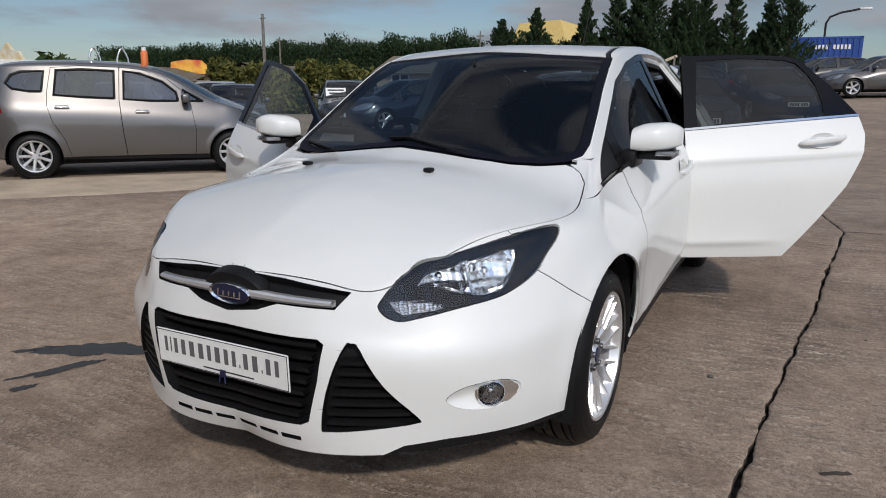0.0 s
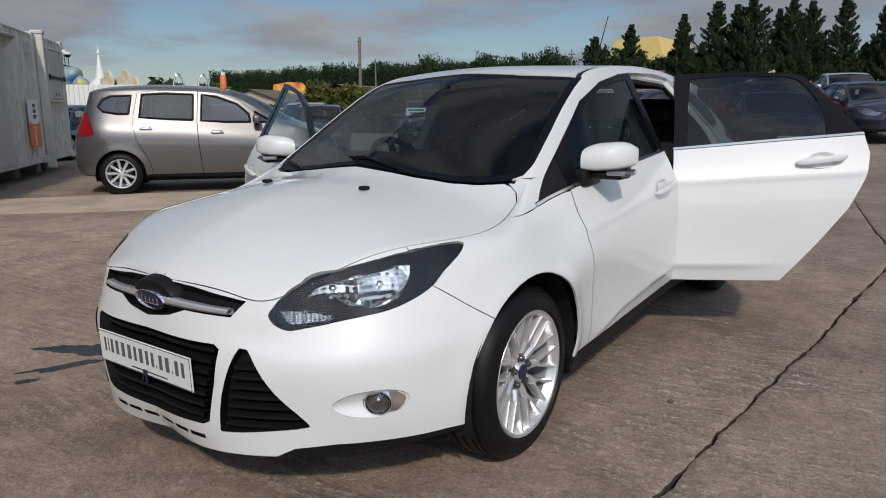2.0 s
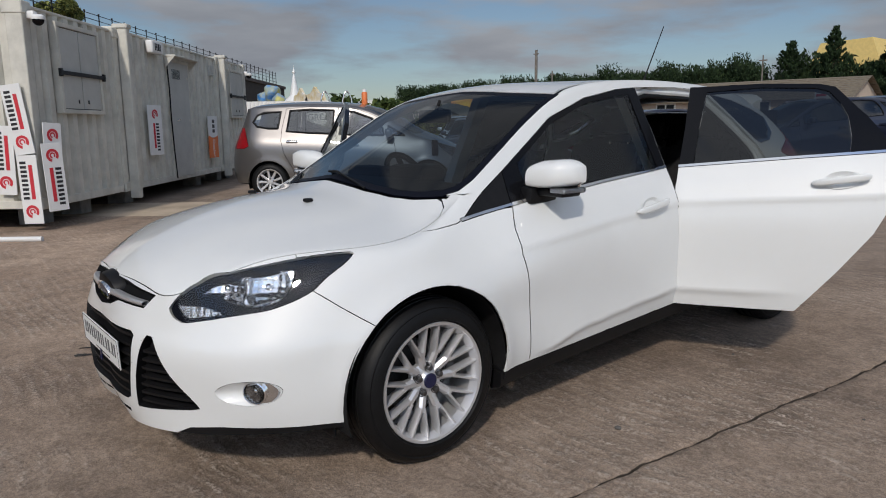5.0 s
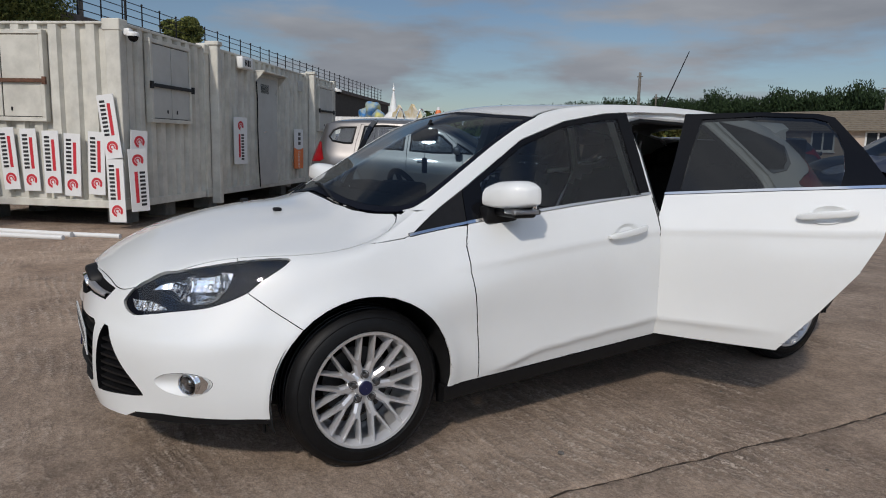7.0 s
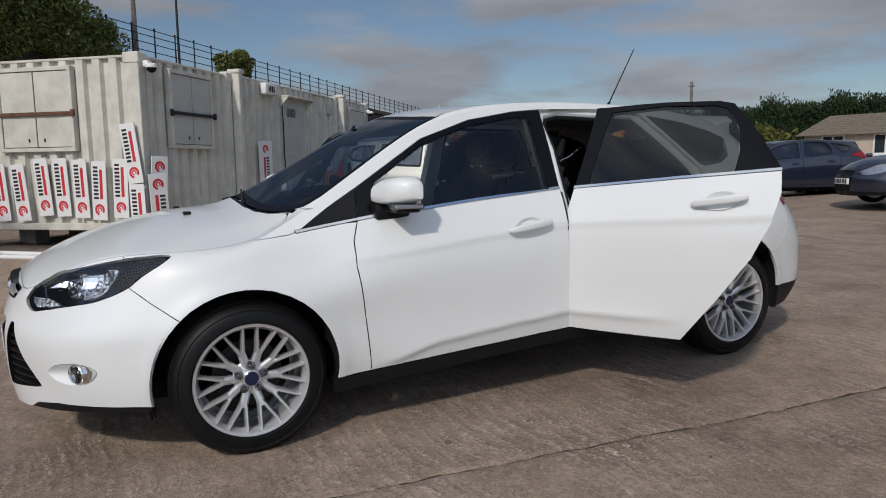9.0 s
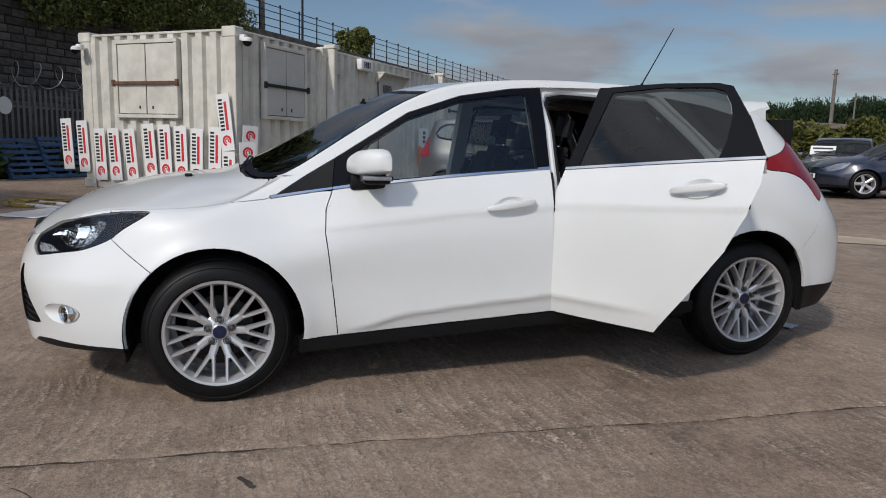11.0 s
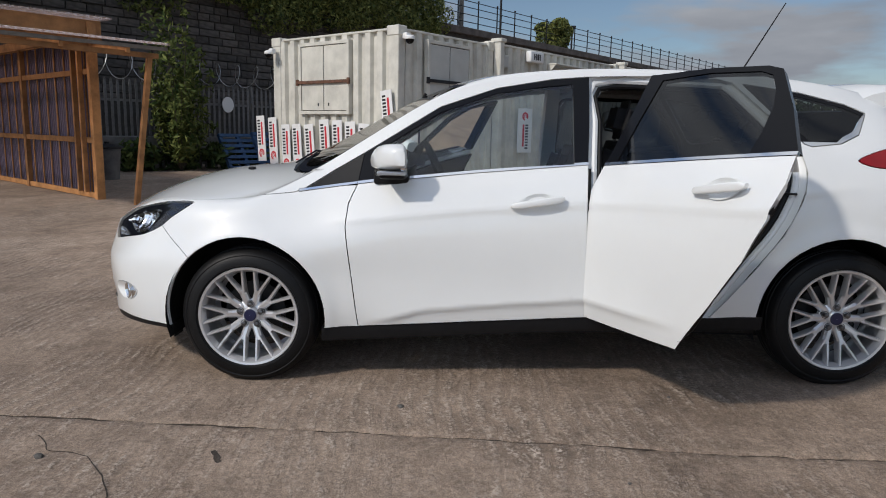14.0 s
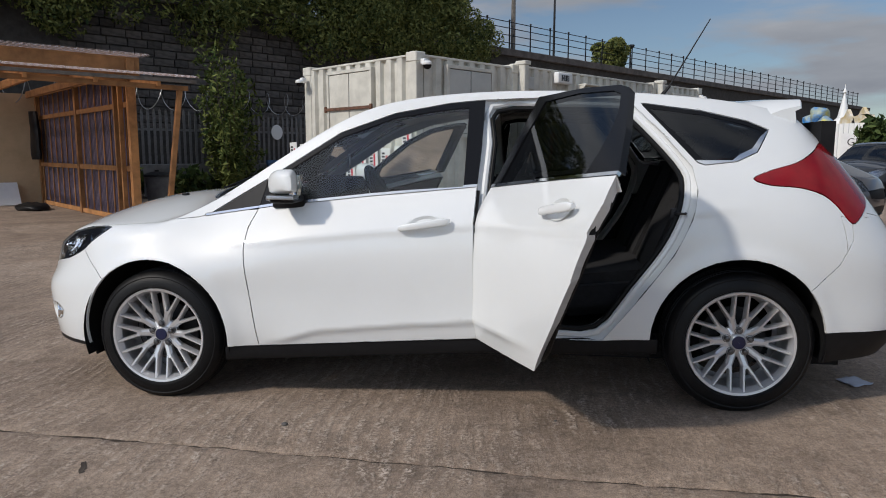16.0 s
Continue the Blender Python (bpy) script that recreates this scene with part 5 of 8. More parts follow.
MPV_SPEC = dict(
    hubs=((-1.225, .29), (1.225, .29)), arch=.325, axle=.725, wheel_r=.29, rim_r=.195, style="nine",
    doors=([(-.72, .25), (-.74, .6), (-.70, .90), (-.60, 1.12), (-.40, 1.29), (-.1, 1.395), (.16, 1.42), (.19, 1.0), (.17, .6), (.14, .26)],
           [(.14, .26), (.17, .6), (.19, 1.0), (.16, 1.42), (.6, 1.43), (.96, 1.40), (1.02, 1.10), (1.03, .92), (.98, .72), (.86, .5), (.80, .27)]),
    glass=([(-.54, .985), (-.52, 1.10), (-.36, 1.24), (-.08, 1.345), (.11, 1.37), (.135, 1.005), (-.2, .985)],
           [(.245, 1.015), (.225, 1.372), (.6, 1.385), (.90, 1.368), (.945, 1.055), (.6, 1.03)],
           [(1.08, 1.10), (1.04, 1.355), (1.30, 1.345), (1.41, 1.30), (1.47, 1.20), (1.40, 1.13), (1.22, 1.10)],
           [(-.86, .98), (-.60, 1.135), (-.585, .985)]),
    screen=[(-.3, -1.15), (0, -1.15), (.35, -1.12), (.60, -1.02), (.615, -.95), (.56, -.40), (.53, -.24), (.3, -.27), (0, -.285), (-.3, -.285)],
    lamp=[(-1.02, .60), (-.80, .585), (-.66, .66), (-.50, .80), (-.46, .90), (-.62, .90), (-.95, .72)],
    tail=[(1.52, .84), (1.60, 1.10), (1.62, 1.12), (1.80, 1.10), (1.80, .80), (1.60, .80)],
    grille=[(-.3, .62), (0, .62), (.38, .60), (.34, .50), (0, .48), (-.3, .48)],
    intake=[(-.3, .40), (0, .40), (.45, .38), (.40, .28), (0, .27), (-.3, .27)],
    handles=((-.08, .84), (.86, .90)), sill=.27, cowl=-1.16, rear_glass=(1.08, 1.36), mirror=(-.62, 1.02))
HATCH_SPEC = dict(
    hubs=((-1.324, .316), (1.324, .318)), arch=.345, axle=AXLE_X, wheel_r=.318, rim_r=.220, style="five",
    doors=(DOOR_F, DOOR_R), glass=(GLASS_F, GLASS_R, GLASS_Q, TRI_F),
    screen=SCREEN, lamp=LAMP_PLAIN + [(-.62, .84), (-.9, .80), (-1.2, .70)], tail=TAIL, grille=[(-.3, .66), (0, .66), (.34, .65), (.30, .56), (0, .55), (-.3, .55)], intake=GRILLE_LOW,
    handles=((.0, .85), (.86, .90)), sill=.27, cowl=-1.28, rear_glass=(1.12, 1.30), mirror=(-.66, .99))


def parked_car(name, stations, spec, body, label, m, nu=130, nv=26, nw=10, plate=True):
    car = thing(name, Matrix(), label, "car")
    glass = CAR_GLASS if plate else PALE_GLASS
    sk = Skin(stations, nu, nv, nw, arches=[(y, z, spec["arch"]) for y, z in spec["hubs"]])

    def flank(c, top):
        return not top and c.x > .3
    for y, z in spec["hubs"]:
        sk.cut(arc(y, z, spec["arch"], 28), SIDE, flank)
    for poly in (*spec["doors"], *spec["glass"], spec["tail"]):
        sk.cut(poly, SIDE, flank)
    sk.cut([(-2.2, spec["sill"]), (2.2, spec["sill"])], SIDE, lambda c, top: not top, False)
    sk.cut(spec["lamp"], DIAG, lambda c, top: not top and c.y < -1.1 and c.x > .2)
    for key in ("grille", "intake"):
        sk.cut(spec[key], FRONT, lambda c, top: not top and c.y < -1.4)
    sk.cut(spec["screen"], TOP, lambda c, top: top and c.y < .2)
    sk.cut([(-.1, spec["cowl"]), (.9, spec["cowl"] + .12)], TOP, lambda c, top: top and c.y < -.6, False)
    g0, g1 = spec["rear_glass"]
    sk.cut([(-.1, g0), (.5, g0)], FRONT, lambda c, top: not top and c.y > 1.4 and c.x < .6, False)
    sk.cut([(-.1, g1), (.5, g1)], FRONT, lambda c, top: not top and c.y > 1.4 and c.x < .6, False)
    sk.cut([(.46, g0 - .1), (.40, g1 + .1)], FRONT, lambda c, top: not top and c.y > 1.4, False)

    def classify(c, top, n):
        if top:
            if inside(spec["screen"], c.x, c.y):
                return "screen"
            return "bonnet" if c.y < spec["cowl"] + .13 * c.x and c.y < -.9 else "shell"
        if c.x > .3:
            for y, z in spec["hubs"]:
                if math.hypot(c.y - y, c.z - z) < spec["arch"]:
                    return "hole"
            if c.y > .9 and inside(spec["tail"], c.y, c.z):
                return "tail"
        if c.y < -1.1 and c.x > .2 and inside(spec["lamp"], c.dot(DIAG[0]), c.z):
            return "lamp"
        if c.y < -1.4 and (inside(spec["grille"], c.x, c.z) or inside(spec["intake"], c.x, c.z)):
            return "grille"
        if c.y > 1.4 and c.x < .46 - .06 * (c.z - g0) and g0 < c.z < g1 and c.y > 1.55:
            return "glass"
        if c.x > .3:
            if any(inside(p, c.y, c.z) for p in spec["glass"]):
                return "glass"
            for k, d in enumerate(spec["doors"]):
                if inside(d, c.y, c.z) and c.z > spec["sill"]:
                    return "door%d" % k
        if c.z < spec["sill"]:
            return "sill"
        return "shell"
    g = sk.split(classify)
    for key, nm, mat, kw in (("shell", "body_shell", body, {}), ("bonnet", "bonnet", body, {}), ("screen", "windscreen", CAR_GLASS, dict(gap=0, flange=0, offset=-.004)),
                             ("grille", "grille", BLACK_TRIM, dict(offset=-.02, flange=-.02, gap=0)), ("sill", "sill_trim", BLACK_TRIM, dict(offset=-.01))):
        if key in g:
            panel_ob(nm, sk.panel(g[key], centre=True, **kw), glass if mat == CAR_GLASS else mat, car)
    for s in (0, -1):
        for k in (0, 1):
            panel_ob("door", sk.panel(g["door%d" % k], mirror=s, gap=.0045), body, car)
        for poly in spec["glass"]:
            fs = [f for f in g["glass"] if inside(poly, f.calc_center_median().y, f.calc_center_median().z)]
            if fs:
                rim = []
                for y, z in poly:
                    q, _, _, _ = sk.bvh.ray_cast(Vector((3, y, z)), Vector((-1, 0, 0)))
                    if q:
                        rim.append(Vector((q.x * (1 if s == 0 else -1), y, z)))
                bm = bmesh.new()
                tube(bm, rim + rim[:1], .011 if plate else .017, 6)
                part("window_seal", bm, BLACK_TRIM, car, "black window seal")
                panel_ob("window_glass", sk.panel(fs, mirror=s, gap=.002, flange=.01, offset=-.006), glass, car)
        if "tail" in g:
            panel_ob("tail_lamp", sk.panel(g["tail"], mirror=s, offset=.004), RED_LENS, car, "red rear lamp")
        if "lamp" in g:
            hl = panel_ob("headlamp", sk.panel(g["lamp"], mirror=s, offset=-.02, flange=-.02, gap=0), LAMP_SILVER, car, "clear headlamp")
            panel_ob("lens", sk.panel(g["lamp"], mirror=s, offset=.002, flange=0), LENS, hl)
    for s in (1, -1):
        for y, z in spec["handles"]:
            q, _, _, _ = sk.bvh.ray_cast(Vector((3, y, z)), Vector((-1, 0, 0)))
            bm = bmesh.new()
            box(bm, (q.x - .004) * s, (q.x + .004) * s, y - .075, y + .075, z - .03, z + .03, .003)
            box(bm, (q.x + .006) * s, (q.x + .026) * s, y - .085, y + .085, z - .012, z + .014, .008, 2)
            part("door_handle", bm, body if plate else LAMP_SILVER, car)
        my, mz = spec["mirror"]
        q, _, _, _ = sk.bvh.ray_cast(Vector((3, my, mz - .05)), Vector((-1, 0, 0)))
        bm = bmesh.new()
        vs = box(bm, (q.x + .05) * s, (q.x + .21) * s, my - .06, my + .05, mz - .055, mz + .065, .035, 3)
        part("door_mirror", bm, body, car)
        bm = bmesh.new()
        box(bm, (q.x - .02) * s, (q.x + .09) * s, my - .03, my + .02, mz - .08, mz - .03, .01, 2)
        part("mirror_arm", bm, BLACK_TRIM, car)
        for y, z in spec["hubs"]:
            mw = Matrix.Translation((spec["axle"] * s, y, z)) @ (Matrix() if s > 0 else Matrix.Rotation(math.pi, 4, 'Z'))
            wheel("wheel", car, mw, spec["style"], spec["wheel_r"], spec["rim_r"], .19)
            bm = bmesh.new()
            r = spec["arch"] + .01
            rings = [[bm.verts.new((xx * s, y + r * math.cos(a), z + r * math.sin(a))) for a in [math.pi * (-.1 + 1.2 * i / 16) for i in range(17)]] for xx in (.45, spec["axle"] + .07)]
            for i in range(16):
                bm.faces.new((rings[0][i], rings[0][i + 1], rings[1][i + 1], rings[1][i]))
            bm.faces.new(rings[0])
            part("arch_liner", bm, TRIM_DARK, car)
    bm = bmesh.new()
    box(bm, -.62, .62, -1.5, 1.55, .17, .28)
    box(bm, -.60, .60, -1.0, 1.3, .28, .72)
    for x in (-.34, .34):
        box(bm, x - .22, x + .22, .02, .16, .6, 1.12, .05, 2)
        box(bm, x - .12, x + .12, .06, .14, 1.10, 1.27, .03, 2)
        box(bm, x - .22, x + .22, .92, 1.06, .6, 1.10, .05, 2)
    part("cabin", bm, TRIM_DARK, car)
    if plate:
        bm = bmesh.new()
        q, _, _, _ = sk.bvh.ray_cast(Vector((0.05, -4, .45)), Vector((0, 1, 0)))
        box(bm, -.26, .26, q.y - .03, q.y + .01, .40, .51, .003)
        pl = part("number_plate", bm, PLATE_WHITE, car, "white plate")
        bm = bmesh.new()
        for i in range(7):
            x = -.2 + .062 * i + (.03 if i > 3 else 0)
            box(bm, x - .02, x + .02, q.y - .033, q.y - .029, .418, .492)
        part("plate_characters", bm, PRINT_BLACK, pl)
    car.matrix_world = m
    return car


def recolour(car, old, fresh):
    for o in car.children_recursive:
        if o.type == 'MESH':
            for sl in o.material_slots:
                if sl.material == old:
                    sl.link = 'OBJECT'
                    sl.material = fresh


PALE_GLASS = pane("pale_car_glass", (0.62, 0.66, 0.64), 2.5)
CAR_GLASS = pane("car_glass", (0.26, 0.275, 0.27), 1.95)
LAMP_SILVER = principled("lamp_silver", (0.6, 0.6, 0.62), 0.25, 0.9, var=0.4, scale=25)
SILVER = paint("silver_paint", (0.150, 0.143, 0.141), 0.75, 0.36)
NAVY = paint("navy_paint", (0.012, 0.016, 0.035), 0.2, 0.3)
BLACKP = paint("black_paint", (0.010, 0.010, 0.012), 0.1, 0.3)
GREYP = paint("grey_paint", (0.085, 0.08, 0.08), 0.6, 0.35)
BLUEP = paint("blue_paint", (0.02, 0.045, 0.10), 0.4, 0.3)
REDP = paint("red_paint", (0.22, 0.012, 0.014), 0.1, 0.3)
PALE = paint("pale_paint", (0.55, 0.56, 0.56), 0.4, 0.35)


def heading(x, y, z, deg):
    """A car pose: nose towards the compass angle deg, counted from +x."""
    return Matrix.Translation((x, y, z)) @ Matrix.Rotation(radians(deg + 90), 4, 'Z')


# ---- ground ----
def smooth(t):
    t = min(1.0, max(0.0, t))
    return t * t * (3 - 2 * t)


def ground_z(x, y):
    rise = max(0.0, min(y, 60) - 8.0)
    fall = (.014 + .0205 * min(max(y, -4.5), 2.8)) * smooth((x + 5.6) / 3.0) * (1 - smooth((y - 3) / 5)) * (1 - smooth((-y - 6) / 5))
    return 0.066 * rise * rise / (rise + 3.0) * smooth((x + 14) / 9) + fall


def concrete_material(name, ridges):
    m = bpy.data.materials.new(name)
    m.use_nodes = True
    t = m.node_tree
    L = t.links.new
    b = t.nodes["Principled BSDF"]
    co = t.nodes.new("ShaderNodeTexCoord")
    geo = t.nodes.new("ShaderNodeNewGeometry")

    def noise_tex(scale, detail=8.0, rough=.6, vec=None, dist=0.0):
        n = t.nodes.new("ShaderNodeTexNoise")
        n.inputs["Scale"].default_value, n.inputs["Detail"].default_value, n.inputs["Roughness"].default_value = scale, detail, rough
        n.inputs["Distortion"].default_value = dist
        L(vec or geo.outputs["Position"], n.inputs["Vector"])
        return n.outputs["Fac"]

    def ramp(fac, p0, c0, p1, c1):
        r = t.nodes.new("ShaderNodeValToRGB")
        r.color_ramp.elements[0].position, r.color_ramp.elements[0].color = p0, (*c0, 1)
        r.color_ramp.elements[1].position, r.color_ramp.elements[1].color = p1, (*c1, 1)
        L(fac, r.inputs["Fac"])
        return r.outputs["Color"]

    def mix(kind, fac, a, c):
        n = t.nodes.new("ShaderNodeMixRGB")
        n.blend_type = kind
        for sock, v in ((n.inputs["Fac"], fac), (n.inputs["Color1"], a), (n.inputs["Color2"], c)):
            if hasattr(v, "links"):
                L(v, sock)
            elif isinstance(v, tuple):
                sock.default_value = (*v, 1)
            else:
                sock.default_value = v
        return n.outputs["Color"]
    base = ramp(noise_tex(.45, 9, .6, dist=.4), .34, (.228, .172, .130), .66, (.350, .275, .215))
    stain = ramp(noise_tex(1.5, 10, .7, dist=.6), .36, (.56, .53, .51), .54, (1, 1, 1))
    col = mix('MULTIPLY', .75, base, stain)
    col = mix('MULTIPLY', .9, col, ramp(noise_tex(7, 10, .74), .34, (.66, .64, .62), .66, (1.22, 1.21, 1.20)))
    col = mix('MULTIPLY', .85, col, ramp(noise_tex(48, 8, .8), .36, (.62, .60, .58), .64, (1.34, 1.33, 1.32)))
    col = mix('MULTIPLY', .9, col, ramp(noise_tex(210, 4, .8), .36, (.50, .48, .46), .64, (1.45, 1.44, 1.42)))
    # two wide patches multiplied lighter, with noisy soft edges
    for centre, inner, outer, tone in (((-4.4, -1.6, 0), 1.6, 4.0, (1.40, 1.37, 1.34)), ((2.3, 1.9, 0), .4, 1.8, (1.18, 1.17, 1.16))):
        far = t.nodes.new("ShaderNodeVectorMath")
        far.operation = 'DISTANCE'
        far.inputs[1].default_value = centre
        L(geo.outputs["Position"], far.inputs[0])
        wob = t.nodes.new("ShaderNodeMath")
        wob.operation = 'MULTIPLY_ADD'
        wob.inputs[1].default_value = 1.6
        L(noise_tex(.9, 8, .65), wob.inputs[0])
        L(far.outputs["Value"], wob.inputs[2])
        fall = t.nodes.new("ShaderNodeMapRange")
        for key, v in (("From Min", inner + .8), ("From Max", outer + .8), ("To Min", 1.0), ("To Max", 0.0)):
            fall.inputs[key].default_value = v
        L(wob.outputs[0], fall.inputs["Value"])
        col = mix('MULTIPLY', fall.outputs["Result"], col, tone)
    # bent coordinates, so that tamped ridges across the bay wander a little
    warp = t.nodes.new("ShaderNodeTexNoise")
    warp.inputs["Scale"].default_value, warp.inputs["Detail"].default_value = 1.1, 3.0
    L(geo.outputs["Position"], warp.inputs["Vector"])
    off = t.nodes.new("ShaderNodeVectorMath")
    off.operation = 'MULTIPLY_ADD'
    off.inputs[1].default_value = (.30, .30, 0)
    L(warp.outputs["Color"], off.inputs[0])
    L(geo.outputs["Position"], off.inputs[2])
    sep = t.nodes.new("ShaderNodeMapping")
    sep.inputs["Scale"].default_value = (.24, 1.0, 1.0)
    L(off.outputs[0], sep.inputs["Vector"])
    dash = ramp(noise_tex(30, 5, .62, vec=sep.outputs[0]), .50, (0, 0, 0), .60, (1, 1, 1))
    wave = t.nodes.new("ShaderNodeTexWave")
    wave.bands_direction = 'Y'
    for key, v in (("Scale", 4.3), ("Distortion", 1.6), ("Detail", 3.0), ("Detail Scale", 2.2), ("Detail Roughness", .6)):
        wave.inputs[key].default_value = v
    L(off.outputs[0], wave.inputs["Vector"])
    ripple = ramp(wave.outputs["Fac"], .35, (0, 0, 0), .95, (1, 1, 1))
    worn = ramp(noise_tex(1.15, 7, .65), .43, (.04, .04, .04), .60, (1, 1, 1))
    ridge = mix('ADD', 1.0, mix('MULTIPLY', 1.0, dash, (.55,) * 3), mix('MULTIPLY', 1.0, ripple, (.6,) * 3))
    ridge = mix('MULTIPLY', 1.0, ridge, worn)
    # pale crust left on the crests, and small dark pits
    crust = ramp(noise_tex(62, 6, .72), .48, (0, 0, 0), .57, (1, 1, 1))
    crust = mix('MULTIPLY', 1.0, crust, mix('ADD', 1.0, mix('MULTIPLY', 1.0, ridge, (1.0,) * 3), (.10,) * 3))
    col = mix('MIX', mix('MULTIPLY', 1.0, crust, (ridges * .9,) * 3), col, (.60, .50, .41))
    pits = ramp(noise_tex(26, 6, .75), .29, (1, 1, 1), .35, (0, 0, 0))
    col = mix('MIX', mix('MULTIPLY', 1.0, pits, (.6, .6, .6)), col, (.06, .048, .040))
    L(col, b.inputs["Base Color"])
    rough = t.nodes.new("ShaderNodeMapRange")
    rough.inputs["To Min"].default_value, rough.inputs["To Max"].default_value = .62, .95
    L(noise_tex(3.0), rough.inputs["Value"])
    L(rough.outputs["Result"], b.inputs["Roughness"])
    normal = None
    for height, strength, distance in ((ridge, .9, .006 * ridges), (crust, .8, .003), (noise_tex(150, 5, .75), 1.0, .003), (noise_tex(22, 6, .7), .8, .010), (noise_tex(6, 5, .6), .6, .02)):
        n = t.nodes.new("ShaderNodeBump")
        n.inputs["Strength"].default_value, n.inputs["Distance"].default_value = strength, distance
        L(height, n.inputs["Height"])
        if normal:
            L(normal, n.inputs["Normal"])
        normal = n.outputs["Normal"]
    L(normal, b.inputs["Normal"])
    return m


CONCRETE = concrete_material("yard_concrete", .8)
CONCRETE_RIDGED = concrete_material("ridged_concrete", 1.0)
SOIL = principled("joint_dirt", (0.055, 0.042, 0.032), 0.95, var=0.5, scale=14, bump=0.8, bscale=60)
SAND = principled("sandy_ground", (0.52, 0.42, 0.31), 0.95, var=0.35, scale=1.2, bump=0.7, bscale=30)

SLAB_X0, SLAB_X1, SLAB_Y0, SLAB_Y1 = -4.2, 7.5, -9.0, 7.6


def joint_x(y):
    base = np.interp(y, [-10, -2.0, -1.42, -.85, -.5, 0, .56, .82, 1.4, 1.9, 3.03, 4.66, 8], [.60, 1.262, 1.310, 1.366, 1.398, 1.45, 1.52, 1.545, 1.58, 1.635, 1.738, 1.456, .95])
    return base + .012 * noise.noise(Vector((y * 3.1, 2.0, 0))) + .008 * noise.noise(Vector((y * 11, 5.0, 0)))


def axis_steps(fine0, fine1, step, far):
    vals = list(np.arange(fine0, fine1 + 1e-6, step))
    v, d = fine1, step
    while v < far:
        d *= 1.35
        v += d
        vals.append(v)
    v, d = fine0, step
    while v > -far:
        d *= 1.35
        v -= d
        vals.insert(0, v)
    return vals


xs, ys = axis_steps(-20, 14, 1.0, 900), axis_steps(-16, 50, 1.0, 900)
bm = bmesh.new()
grid = []
for x in xs:
    col = []
    for y in ys:
        z = ground_z(x, y)
        if SLAB_X0 + .5 < x < SLAB_X1 - .5 and SLAB_Y0 + .5 < y < SLAB_Y1 - .5:
            z -= .05
        else:
            z += .006
        col.append(bm.verts.new((x, y, z)))
    grid.append(col)
for a, b in zip(grid, grid[1:]):
    for j in range(len(ys) - 1):
        bm.faces.new((a[j], b[j], b[j + 1], a[j + 1]))
ground = part("ground", bm, [CONCRETE, SOIL], None)
for f in ground.data.polygons:
    if all(SLAB_X0 + .5 < ground.data.vertices[i].co.x < SLAB_X1 - .5 and SLAB_Y0 + .5 < ground.data.vertices[i].co.y < SLAB_Y1 - .5 for i in f.vertices):
        f.material_index = 1
tagged(ground, "worn grey-brown concrete yard rising gently at the back", "ground", kind="structure")


def slab(side):
    """One long concrete bay with a ragged edge along the joint."""
    bm = bmesh.new()
    yy = np.arange(SLAB_Y0, SLAB_Y1 + .001, .0125)
    rows = []
    for y in yy:
        j = joint_x(y) + side * max(.0015, .0055 + .012 * noise.noise(Vector((y * 5.3, side * 4.0, 1))) + .007 * noise.noise(Vector((y * 23, side * 3.0, 2))) + .016 * max(0, noise.noise(Vector((y * 1.7, side * 9.0, 3)))))
        far = SLAB_X1 if side > 0 else SLAB_X0
        xs_ = [j, j, j + side * .006, j + side * .05, j + (far - j) * .2, j + (far - j) * .5, far]
        zs_ = [-.06, -.006 - .006 * abs(noise.noise(Vector((y * 9, 7, side)))), -.001, .0, .0, .0, .0]
        rows.append([bm.verts.new((x, y, z + ground_z(x, y))) for x, z in zip(xs_, zs_)])
    for a, b in zip(rows, rows[1:]):
        for i in range(6):
            bm.faces.new((a[i], b[i], b[i + 1], a[i + 1]) if side < 0 else (a[i], a[i + 1], b[i + 1], b[i]))
    bmesh.ops.recalc_face_normals(bm, faces=bm.faces)
    ob = part("concrete_slab", bm, [CONCRETE_RIDGED if side > 0 else CONCRETE, SOIL], ground, sharp=50)
    for f in ob.data.polygons:
        if f.center.z < ground_z(f.center.x, f.center.y) - .02:
            f.material_index = 1
    return ob


slab(-1)
slab(1)

# sandy strip by the containers, lying on the slope
bm = bmesh.new()
rings = []
ca, sa = math.cos(radians(51)), math.sin(radians(51))
for k in range(1, 9):
    ring = []
    for i in range(60):
        a = 2 * math.pi * i / 60
        r = (1 + .16 * noise.noise(Vector((math.cos(a) * 2, math.sin(a) * 2, 4))) + .10 * noise.noise(Vector((math.cos(a) * 9, math.sin(a) * 9, 1)))) * k / 8
        u, v = 5.6 * r * math.cos(a), 1.05 * r * math.sin(a)
        x, y = -6.5 + u * ca - v * sa, 2.6 + u * sa + v * ca
        ring.append(bm.verts.new((x, y, ground_z(x, y) + (.016 if k < 8 else .004))))
    rings.append(ring)
bm.faces.new(rings[0])
for a, b in zip(rings, rings[1:]):
    for i in range(60):
        bm.faces.new((a[i], b[i], b[(i + 1) % 60], a[(i + 1) % 60]))
bmesh.ops.recalc_face_normals(bm, faces=bm.faces)
sand = part("sand_patch", bm, SAND, None, smooth=False)
tagged(sand, "strip of pale sandy dirt over the concrete", "dirt", kind="structure")
for f in sand.data.polygons:
    if f.normal.z < 0:
        f.flip()

